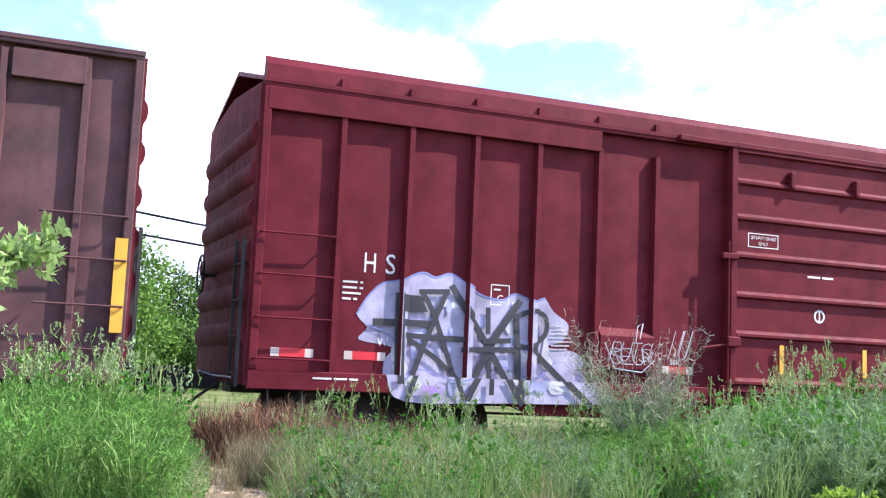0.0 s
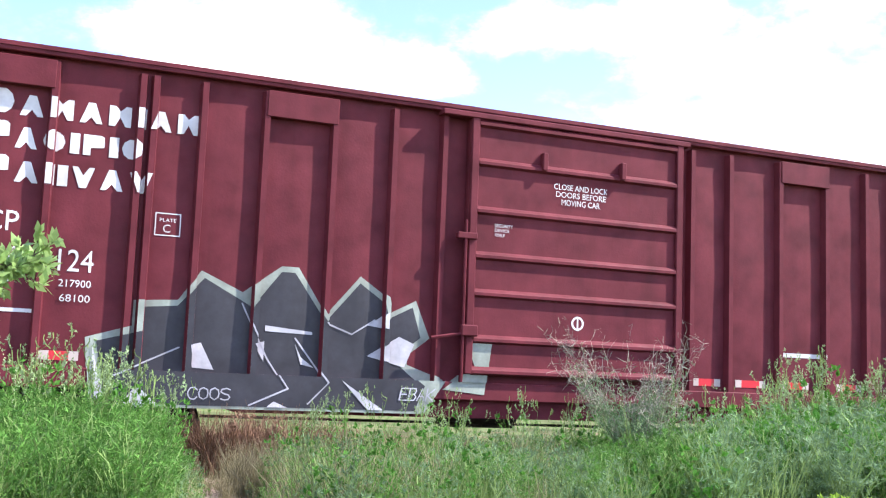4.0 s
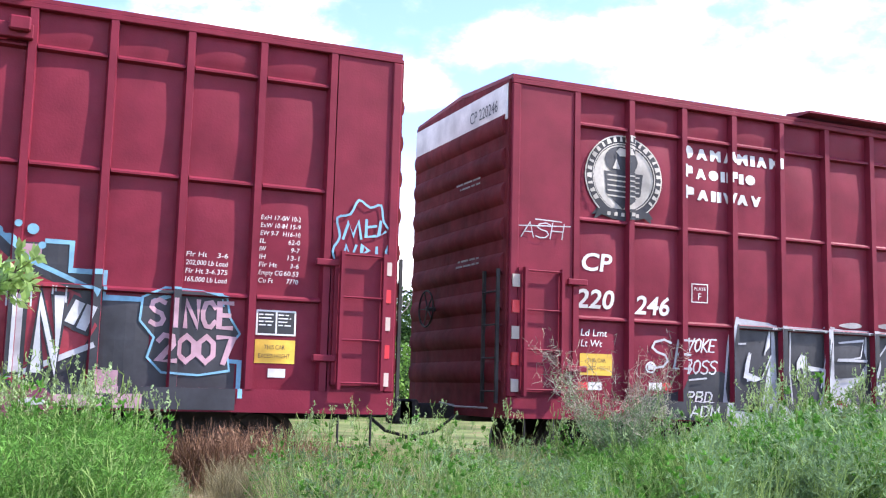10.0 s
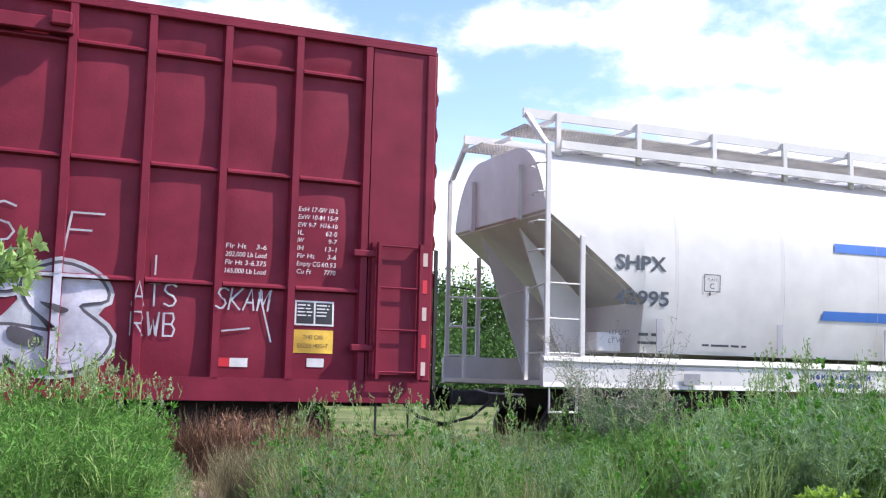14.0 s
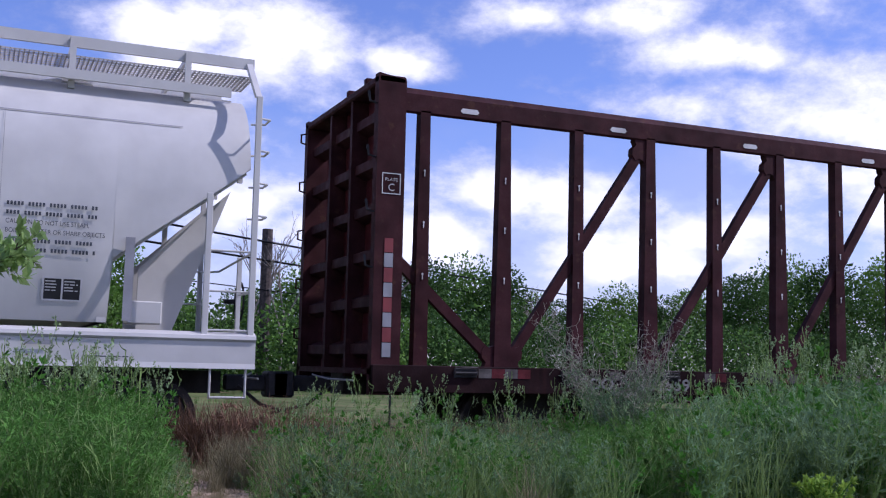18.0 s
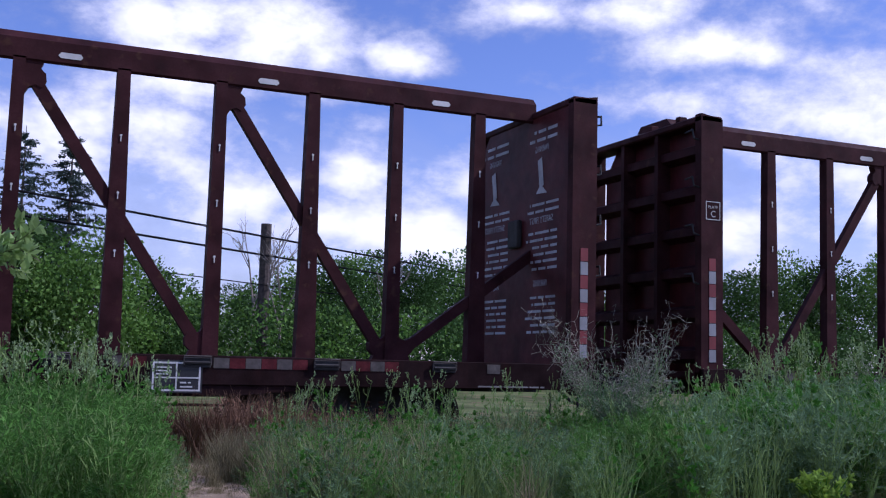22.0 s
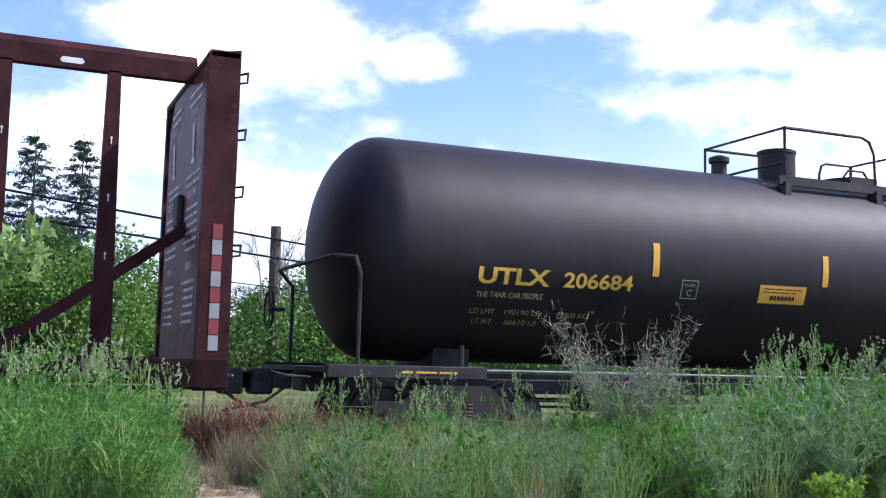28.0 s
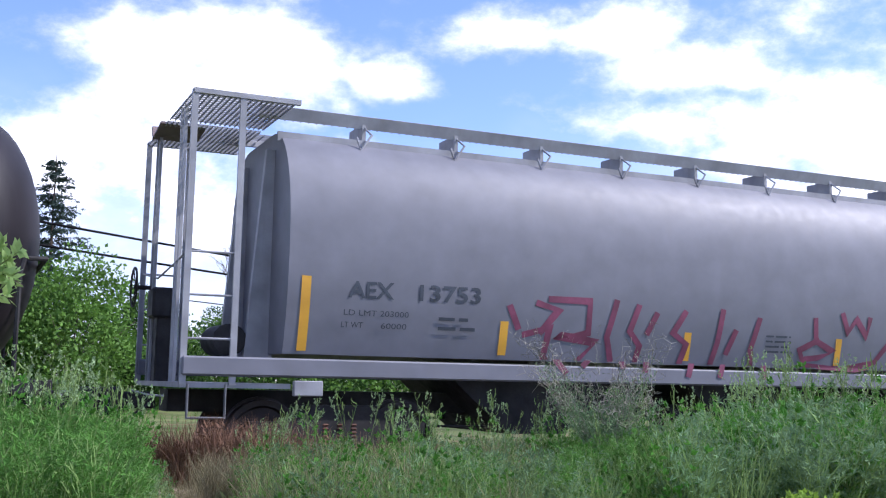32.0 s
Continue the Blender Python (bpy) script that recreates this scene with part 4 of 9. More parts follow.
def low_boxcar(x0, L, red, roofmat, ribs, style, label):
    """The two fifty-foot boxcars and the one that has nearly passed."""
    car = car_thing("boxcar", x0, label, "boxcar")
    eave, sill = 4.50 if style == 1 else 4.56, 0.92
    boxcar_shell(car, L, sill, eave, 4.96 if style == 1 else (4.74 if style == 2 else 4.88), red, roofmat)
    sheet_side(car, 0.05, L - 0.05, sill + 0.1, eave - 0.04, [r for r in ribs], red)
    posts(car, ribs, sill + 0.16, 4.16 if style == 1 else 4.40, red, 0.105)
    for side in (-1, 1):
        y = side * (HW - 0.05)
        part("side_sill", Shape().box(0.0, L, y - 0.06, y + 0.06, sill - 0.04, sill + 0.18, 0.01), red, car)
        part("side_sill", Shape().prism([(3.0, sill - 0.04), (3.6, sill - 0.26), (L - 3.6, sill - 0.26), (L - 3.0, sill - 0.04)], "y", side * (HW - 0.16), side * (HW - 0.10)), red, car)
        part("eave_rail", Shape().box(0.0, L, y - 0.055, y + 0.055, eave - 0.10, eave - 0.045, 0.008), red, car)
        for x in (0.05, L - 0.05):
            part("corner_post", Shape().box(x - 0.05, x + 0.05, y - 0.06, y + 0.06, sill + 0.18, eave - 0.10, 0.012), red, car)
    for x, out in ((0.0, -1), (L, 1)):
        car_end(car, x, out, sill, eave - 0.06, 4.58, red)
        end_ladder(car, x, out, 0.9, 2.6, BLACK)
    if style == 1:
        for a, b in ((0.05, 4.45), (13.1, L - 0.05)):
            part("fascia", Shape().box(a, b, -HW - 0.015, -HW + 0.10, 4.13, 4.40, 0.006), red, car)
        for k in range(6):
            for x in (0.95 + k * 0.87, L - 0.85 - k * 0.87):
                part("roof_gusset", Shape().prism([(-HW - 0.012, 4.44), (-HW - 0.012, 4.60), (-HW + 0.10, 4.62), (-HW + 0.10, 4.44)], "x", x - 0.035, x + 0.035), red, car)
        part("roof_edge", Shape().prism([(-HW + 0.02, 4.46), (-HW + 0.04, 4.68), (-HW + 0.14, 4.79), (-HW + 0.2, 4.46)], "x", 0.02, L - 0.02), red, car)
        door, zr, zb, zt = (6.45, 9.60), (3.97, 3.47, 2.94, 2.39, 1.85), 1.15, 4.50
        part("door_hood", Shape().box(5.6, 13.1, -HW - 0.10, -HW + 0.1, 4.42, 4.50, 0.01), red, car)
        part("door_track", Shape().box(6.3, 12.9, -HW - 0.06, -HW + 0.1, 1.05, 1.14, 0.01), red, car)
        for x in (4.9, 11.0, 14.35):
            pan = Shape().prism([(-HW + 0.1, 1.25), (-HW - 0.02, 1.3), (-HW - 0.02, 1.72), (-HW + 0.1, 1.84)], "x", x - 0.40, x + 0.40)
            part("tack_board", pan, red, car)
        for x in (7.3, 8.75):
            part("door_stripe", Shape().box(x - 0.035, x + 0.035, -HW - 0.092, -HW - 0.084, 1.32, 1.72), YELLOW, car, "yellow painted stripe")
    else:
        door, zr, zb, zt = (6.30, 9.40), (3.86, 3.25, 2.68, 2.21, 1.64), 1.20, 4.45
        part("door_hood", Shape().box(5.9, 9.5, -HW - 0.10, -HW + 0.1, 4.40, 4.47, 0.01), roofmat, car)
        for a, b in ((0.68, 1.45), (3.75, 4.60), (11.1, 11.95), (14.1, 14.85)):
            part("fascia", Shape().box(a, b, -HW - 0.012, -HW + 0.10, 4.10, 4.41, 0.006), red, car)
    d = part("sliding_door", Shape().box(door[0], door[1], -HW - 0.03, -HW + 0.10, zb, zt - 0.04, 0.01), red, car)
    for x in (door[0] + 0.05, door[1] - 0.05):
        part("door_stile", Shape().box(x - 0.05, x + 0.05, -HW - 0.085, -HW - 0.03, zb, zt - 0.04, 0.01), red, d)
    for z in (*zr, zb + 0.05, zt - 0.09):
        part("door_rib", Shape().prism([(-HW - 0.03, z - 0.06), (-HW - 0.085, z - 0.035), (-HW - 0.085, z), (-HW - 0.055, z + 0.032), (-HW - 0.03, z + 0.05)], "x", door[0] + 0.1, door[1] - 0.1), red, d)
    for x in (door[0] + 1.0, door[0] + 2.15):
        part("door_hanger", Shape().box(x - 0.035, x + 0.035, -HW - 0.13, -HW - 0.03, zr[0] - 0.03, zr[0] + 0.20, 0.01), red, d)
    part("door_latch", Shape().box(door[0] - 0.16, door[0] + 0.10, -HW - 0.12, -HW - 0.03, 2.86, 2.94, 0.01).rod((door[0] - 0.05, -HW - 0.10, 1.1), (door[0] - 0.05, -HW - 0.10, 3.1), 0.018), red, d)
    part("door_lever", Shape().rod((door[0] - 0.45, -HW - 0.08, 1.62), (door[0] + 0.12, -HW - 0.10, 1.72), 0.022).box(door[0] - 0.08, door[0] + 0.14, -HW - 0.14, -HW - 0.05, 1.66, 1.80, 0.015), red, d)
    if style == 0:
        part("end_stripe", Shape().box(L - 0.17, L - 0.04, -HW - 0.022, -HW - 0.014, 1.42, 2.45), YELLOW, car, "yellow vertical stripe")
    rungs = (2.68, 2.20, 1.70, 1.23)
    ladder(car, 0.06, 0.92 if style == 1 else 0.62, rungs, red)
    ladder(car, L - 0.95, L - 0.06, rungs, red)
    stirrup(car, 0.45, BLACK, sill)
    stirrup(car, L - 0.45, BLACK, sill)
    brake_wheel(car, 0.0 if style != 0 else L, -1 if style != 0 else 1, 2.3)
    running_gear(car, L, 2.0, 0.9)
    return car


RIBS_1 = [0.98, 1.84, 2.70, 3.57, 4.45, 5.32, 10.52, 11.40, 12.28, 13.14, 14.02, 14.86]
RIBS_2 = [0.66, 1.45, 2.36, 2.50, 3.04, 3.76, 4.58, 5.33, 5.98, 9.62, 10.25, 11.10, 11.92, 12.66, 13.2, 14.05, 14.85]
low_boxcar(-0.73, 15.45, RED_D, RED_D, RIBS_1[:5] + RIBS_1[6:], 0, "dark brown weathered boxcar with a yellow end stripe")
CAR_1 = low_boxcar(16.06, 15.76, RED_A, RED_A, RIBS_1, 1, "oxide-red boxcar with a closed sliding door and graffiti")
CAR_2 = low_boxcar(33.72, 15.50, RED_B, RED_B, RIBS_2, 2, "brown-red boxcar with white lettering and black graffiti")

RIBS_3 = [0.95, 1.78, 2.62, 3.45, 4.28, 5.10, 5.95, 6.82, 12.42, 13.26, 14.10, 14.95, 15.78, 16.62, 17.45, 18.30]


def tall_boxcar(x0, label):
    """The two sixty-foot high boxcars."""
    L, red = 19.16, RED_C
    car = car_thing("boxcar", x0, label, "boxcar")
    eave, sill = 5.14, 0.72
    part("floor", Shape().box(0.05, L - 0.05, -HW + 0.12, HW - 0.12, 1.0, 1.1), BLACK, car)
    part("roof", Shape().prism([(-HW, eave - 0.05), (-HW, eave), (0, eave + 0.10), (HW, eave), (HW, eave - 0.05), (0, eave + 0.05)], "x", 0.0, L), red, car)
    sheet_side(car, 0.05, L - 0.05, sill + 0.2, eave - 0.04, RIBS_3 + [7.95, 11.45], red, 0.10, 0.036, (4.62, 3.34, 2.04))
    posts(car, RIBS_3, sill + 0.24, eave - 0.05, red, 0.12)
    posts(car, [7.95, 11.42], sill + 0.10, eave - 0.05, red, 0.26, 0.12, "door_post")
    edges = [0.10, *RIBS_3[:8], 7.95]
    spans = list(zip(edges[1:], edges[2:])) + list(zip([11.45, *RIBS_3[8:]], RIBS_3[8:]))
    for a, b in spans:
        levels = [4.62, 3.34, 2.04]
        if a in (6.82, 11.45):
            levels.append(2.66)
        for z in levels:
            part("side_flange", Shape().prism([(-HW + 0.10, z - 0.05), (-HW + 0.02, z - 0.03), (-HW + 0.02, z - 0.008), (-HW + 0.045, z + 0.018), (-HW + 0.10, z + 0.022)], "x", a + 0.055, b - 0.055), red, car)
    for side in (-1, 1):
        y = side * (HW - 0.05)
        part("side_sill", Shape().prism([(0.0, sill + 0.26), (0.0, sill), (4.3, sill), (4.9, sill - 0.18), (L - 4.9, sill - 0.18), (L - 4.3, sill), (L, sill), (L, sill + 0.26)], "y", y - 0.05, y + 0.03), red, car)
        part("eave_rail", Shape().box(0.0, L, y - 0.055, y + 0.05, eave - 0.12, eave - 0.052, 0.008), red, car)
        for x in (0.06, L - 0.06):
            part("corner_post", Shape().box(x - 0.06, x + 0.06, y - 0.06, y + 0.05, sill + 0.26, eave - 0.12, 0.015), red, car)
    for a in (0.12, RIBS_3[-1] + 0.06):
        part("corner_plate", Shape().box(a, a + (0.78 if a < 1 else 0.74), -HW + 0.02, -HW + 0.06, sill + 0.26, eave - 0.12), red, car)
    part("roof_hood", Shape().prism([(-HW - 0.20, eave + 0.04), (-HW - 0.20, eave + 0.07), (-HW + 0.3, eave + 0.13), (-HW + 0.3, eave + 0.05)], "x", 4.62, 14.92), red, car, "projecting roof edge over the door")
    part("hood_bracket", Shape().box(14.05, 14.95, -HW - 0.10, -HW + 0.0, 4.64, 4.80, 0.01).box(14.70, 14.92, -HW - 0.18, -HW, 4.70, 4.86, 0.02), red, car)
    for x, out in ((0.0, -1), (L, 1)):
        car_end(car, x, out, sill, eave - 0.06, eave + 0.02, red, 8)
        part("end_band", Shape().box(x + out * 0.034, x + out * 0.045, -HW + 0.06, HW - 0.06, 4.55, 5.02), WHITE, car, "white band across the top of the end wall")
        end_ladder(car, x, out, 0.9, 2.6, BLACK)
    red = RED_E
    d = part("plug_door", Shape().box(8.12, 11.24, -HW - 0.02, -HW + 0.09, 0.98, 4.98, 0.01), red, car)
    for x in (8.16, 11.16):
        part("door_stile", Shape().box(x - 0.06, x + 0.06, -HW - 0.08, -HW - 0.02, 0.98, 4.98, 0.01), red, d)
    for z in (4.94, 3.78, 2.97, 2.54, 2.10, 1.24, 1.02):
        part("door_rib", Shape().prism([(-HW - 0.02, z - 0.05), (-HW - 0.075, z - 0.03), (-HW - 0.075, z), (-HW - 0.045, z + 0.032), (-HW - 0.02, z + 0.04)], "x", 8.22, 11.10), red, d)
    for x in (8.74, 10.54):
        part("lock_rod", Shape().rod((x, -HW - 0.13, 0.92), (x, -HW - 0.13, 5.06), 0.025, 8).box(x - 0.05, x + 0.05, -HW - 0.17, -HW - 0.07, 2.46, 2.56).box(x - 0.05, x + 0.05, -HW - 0.17, -HW - 0.07, 1.18, 1.28).box(x - 0.05, x + 0.05, -HW - 0.17, -HW - 0.07, 4.86, 4.96), red, d)
    part("lock_box", Shape().box(9.36, 9.86, -HW - 0.11, -HW - 0.02, 1.75, 2.38, 0.02).box(9.56, 9.78, -HW - 0.10, -HW - 0.02, 2.40, 2.95, 0.01).box(9.70, 9.92, -HW - 0.16, -HW - 0.06, 1.60, 1.92, 0.02), red, d)
    part("lock_handle", Shape().rod((9.80, -HW - 0.18, 1.30), (9.80, -HW - 0.18, 2.05), 0.03, 8), red, d)
    part("hinge_block", Shape().box(11.20, 11.34, -HW - 0.10, -HW, 2.90, 3.16, 0.01), red, d)
    part("hinge_block", Shape().box(11.22, 11.30, -HW - 0.12, -HW, 4.5, 4.75, 0.01), red, d)
    part("latch_lamp", Shape().box(8.05, 8.18, -HW - 0.13, -HW - 0.07, 2.92, 2.99, 0.01), WHITE, d)
    part("door_step", Shape().box(8.45, 8.85, -HW - 0.12, -HW, 0.80, 0.93, 0.02), red, d)
    red = RED_C
    part("door_rail", Shape().box(8.0, 11.5, -HW - 0.06, -HW + 0.05, 0.90, 0.97, 0.01), red, car)
    for x0l, x1l in ((0.18, 0.70), (L - 0.70, L - 0.18)):
        part("ladder_panel", Shape().box(x0l - 0.07, x1l + 0.07, -HW - 0.03, -HW + 0.02, 1.05, 2.62), red, car)
        ladder(car, x0l, x1l, (2.58, 2.08, 1.58, 1.08), red, -HW - 0.10, True, 1.0, 2.62)
    for x in (0.95, 18.30):
        part("corner_casting", Shape().box(x - 0.14, x + 0.14, -HW - 0.05, -HW, 2.44, 2.52, 0.01), red, car)
        part("corner_casting", Shape().box(x - 0.14, x + 0.14, -HW - 0.05, -HW, 1.32, 1.40, 0.01), red, car)
    for x in (0.08, L - 0.12):
        for k in range(5):
            z = 1.05 + k * 0.33
            part("reflector", Shape().box(x - 0.05, x + 0.05, -HW - 0.035, -HW - 0.012, z, z + 0.16), DUSTY if k % 2 == 0 else SIGNRED, car)
    stirrup(car, 0.45, BLACK, sill)
    stirrup(car, L - 0.45, BLACK, sill)
    brake_wheel(car, 0.0, -1, 2.2)
    running_gear(car, L, 2.25, 0.9)
    return car


CAR_3 = tall_boxcar(51.12, "tall bright red boxcar with a plug door and colourful graffiti")
CAR_4 = tall_boxcar(71.91, "tall bright red boxcar with black and silver graffiti")


def hopper_profile(z, low, wide, top, flat):
    """Half width of a covered hopper's rounded side at the height z."""
    mid = low + (top - low) * 0.42
    if z <= mid:
        return wide - 0.16 * ((mid - z) / (mid - low)) ** 2
    f = (z - mid) / (top - mid)
    return flat + (wide - flat) * math.sqrt(max(0.0, 1 - f ** 2.6))


def hopper_shell(car, xs, z_low, top, wide, flat, mat, name="body_shell"):
    """The rounded shell; z_low(x) is the lower edge of the side."""
    s, n = Shape(), 26
    for x in xs:
        zl = z_low(x)
        ring = []
        for k in range(n + 1):
            f = (k / n)
            z = zl + (top - zl) * (1 - (1 - f) ** 1.6)
            ring.append((hopper_profile(z, 1.6, wide, top, flat), z))
        s.v += [(x, -y, z) for y, z in ring] + [(x, y, z) for y, z in reversed(ring)]
    m = 2 * (n + 1)
    s.f = [(j * m + i, j * m + (i + 1) % m, j * m + m + (i + 1) % m, j * m + m + i) for j in range(len(xs) - 1) for i in range(m)]
    s.f += [tuple(range(m)), tuple(range((len(xs) - 1) * m + m - 1, (len(xs) - 1) * m - 1, -1))]
    return part(name, s, mat, car, smooth=True)


def mesh_grate(x0, x1, y0, y1, z, step=0.07):
    s = Shape()
    k = x0
    while k < x1:
        s.box(k, k + 0.012, y0, y1, z - 0.012, z + 0.012)
        k += step
    j = y0
    while j < y1:
        s.box(x0, x1, j, j + 0.010, z - 0.010, z + 0.010)
        j += 0.10
    return s


def hopper_ends(car, L, mat, top):
    """End cages: corner posts with ladder rungs, end sheet struts and the platform."""
    for x, s in ((0.0, 1), (L, -1)):
        for side in (-1, 1):
            y = side * (HW - 0.04)
            for d, h in ((0.06, top), (0.58, 3.12)):
                part("ladder_stile", Shape().box(x + s * d - 0.035, x + s * d + 0.035, y - 0.02, y + 0.02, 1.2, h, 0.006), mat, car)
            for z in (1.57, 2.01, 2.47):
                part("ladder_rung", Shape().rod((x + s * 0.06, y, z), (x + s * 0.58, y, z), 0.013), mat, car)
            part("stile_top", Shape().prism([(y - side * 0.02, top), (y * 0.62, top + 0.54), (y * 0.62, top + 0.46), (y - side * 0.10, top)], "x", x + s * 0.06 - 0.035, x + s * 0.06 + 0.035), mat, car)
            part("cross_rail", Shape().pipe([(x + s * 0.06, y, 2.47), (x + s * 0.10, y * 0.6, 2.42), (x + s * 0.12, 0, 2.36)], 0.014), mat, car)
            part("inner_post", Shape().box(x + s * 0.08 - 0.025, x + s * 0.08 + 0.025, side * 0.98 - 0.025, side * 0.98 + 0.025, 1.2, 2.46), mat, car)
            for z in (1.57, 2.01):
                part("ladder_rung", Shape().rod((x + s * 0.06, y, z), (x + s * 0.08, side * 0.98, z), 0.011), mat, car)
        for z in (2.9, 3.28, 3.66, 4.04):
            part("grab_iron", Shape().pipe([(x + s * 0.06, -HW + 0.04, z), (x - s * 0.07, -HW + 0.05, z - 0.01), (x - s * 0.08, -HW + 0.30, z - 0.01), (x + s * 0.06, -HW + 0.42, z)], 0.012), mat, car)
        part("platform", Shape().box(min(x, x + s * 1.2), max(x, x + s * 1.2), -HW + 0.05, HW - 0.05, 1.16, 1.22), mat, car)
        for y in (-0.75, 0.75):
            part("end_rib", Shape().prism([(x + s * 0.04, 4.15), (x + s * 0.10, 4.15), (x + s * 0.10, 3.4), (x + s * 0.04, 3.4)], "y", y - 0.03, y + 0.03), mat, car)
        stirrup(car, x + s * 0.3, mat, 1.2)


BOARD = material("dusty perforated steel", (0.60, 0.57, 0.52), 0.7, var=0.12, grain=70, bump=0.3)


def white_hopper(x0):
    L = 16.92
    car = car_thing("covered_hopper", x0, "white covered hopper with blue swoosh stripes", "hopper car")

    def low(x):
        u = min(x, L - x)
        return 3.45 - max(0.0, u - 0.1) * (1.13 / 1.5) if u < 1.6 else 1.62
    xs = [0.1, 0.4, 0.7, 1.0, 1.3, 1.59, 1.61] + [2 + 0.5 * k for k in range(27)] + [L - 1.61, L - 1.59, L - 1.3, L - 1.0, L - 0.7, L - 0.4, L - 0.1]
    hopper_shell(car, xs, low, 4.42, 1.50, 0.55, WHITE_CAR)
    for x, s in ((0.0, 1), (L, -1)):
        part("slope_sheet", Shape().prism([(x + s * 0.12, 3.40), (x + s * 1.62, 2.27), (x + s * 1.62, 1.62), (x + s * 1.72, 1.62), (x + s * 1.72, 2.4), (x + s * 0.2, 3.5)], "y", -1.36, 1.36), WHITE_CAR, car)
        part("bulkhead_fin", Shape().prism([(x + s * 0.15, 3.3), (x + s * 1.2, 2.3), (x + s * 1.2, 1.25), (x + s * 0.9, 1.25)], "y", -0.62, -0.58), WHITE_CAR, car)
        part("bulkhead_fin", Shape().prism([(x + s * 0.15, 3.3), (x + s * 1.2, 2.3), (x + s * 1.2, 1.25), (x + s * 0.9, 1.25)], "y", 0.58, 0.62), WHITE_CAR, car)
    for side in (-1, 1):
        y = side * (HW - 0.03)
        part("side_sill", Shape().prism([(y - side * 0.05, 1.14), (y + side * 0.035, 1.14), (y + side * 0.02, 1.20), (y + side * 0.02, 1.44), (y + side * 0.05, 1.47), (y + side * 0.04, 1.51), (y - side * 0.05, 1.55)], "x", 0.0, L), WHITE_CAR, car)
        part("roof_stringer", Shape().box(0.5, L - 0.3, side * 1.12 - 0.02, side * 1.12 + 0.02, 4.36, 4.47), WHITE_CAR, car)
        part("running_board", mesh_grate(0.0, L, min(side * 0.30, side * 1.0), max(side * 0.30, side * 1.0), 4.66, 0.05), BOARD, car, "pale perforated running board")
        part("roof_grating", mesh_grate(0.6, L - 0.6, min(side * 0.76, side * 1.10), max(side * 0.76, side * 1.10), 4.47, 0.035), BOARD, car)
        part("running_board_edge", Shape().box(0.0, L, side * 0.96 - 0.02, side * 0.96 + 0.02, 4.77, 4.90), WHITE_CAR, car)
        for k in range(13):
            x = 0.52 + k * 1.30
            part("board_bracket", Shape().box(x - 0.035, x + 0.035, side * 1.0 - 0.03, side * 1.0 + 0.03, 4.28, 4.87).box(x - 0.02, x + 0.02, min(side * 0.4, side * 1.0), max(side * 0.4, side * 1.0), 4.78, 4.84), WHITE_CAR, car)
    for k in range(11):
        x = 1.3 + k * 1.35
        part("roof_hatch", Shape().lathe([(4.40, 0.30), (4.55, 0.30), (4.60, 0.22), (4.62, 0.02)], "z", (x, 0, 0), 16).box(x - 0.05, x + 0.30, -0.42, -0.30, 4.50, 4.60), WHITE_CAR, car)
    for x, d in ((5.4, 1.7), (8.46, 1.7), (11.5, 1.7)):
        part("discharge_hopper", Shape().prism([(x - d * 0.8, 1.35), (x + d * 0.8, 1.35), (x + 0.4, 0.62), (x - 0.4, 0.62)], "y", -0.95, 0.95).box(x - 0.45, x + 0.45, -0.5, 0.5, 0.42, 0.66, 0.02), RUST, car)
        part("outlet_pipe", Shape().rod((x, -1.25, 0.55), (x, 1.25, 0.55), 0.10, 10), BLACK, car)
    for x, z in ((1.80, 2.08), (3.83, 2.08), (5.83, 2.08), (8.21, 2.08), (10.56, 2.08), (12.57, 2.08), (15.50, 2.56)):
        part("reflector_strip", Shape().box(x - 0.05, x + 0.05, -HW + 0.075, -HW + 0.085, 1.64, z), GREY_STEEL, car)
    for x, s in ((0.0, 1), (L, -1)):
        part("brake_box", Shape().box(min(x + s * 1.0, x + s * 1.38), max(x + s * 1.0, x + s * 1.38), -1.25, -0.95, 1.62, 1.88, 0.015), WHITE_CAR, car)
    hopper_ends(car, L, WHITE_CAR, 4.3)
    brake_wheel(car, L, 1, 2.0, 0.3)
    running_gear(car, L, 1.85, 0.85)
    return car


CAR_5 = white_hopper(92.87)


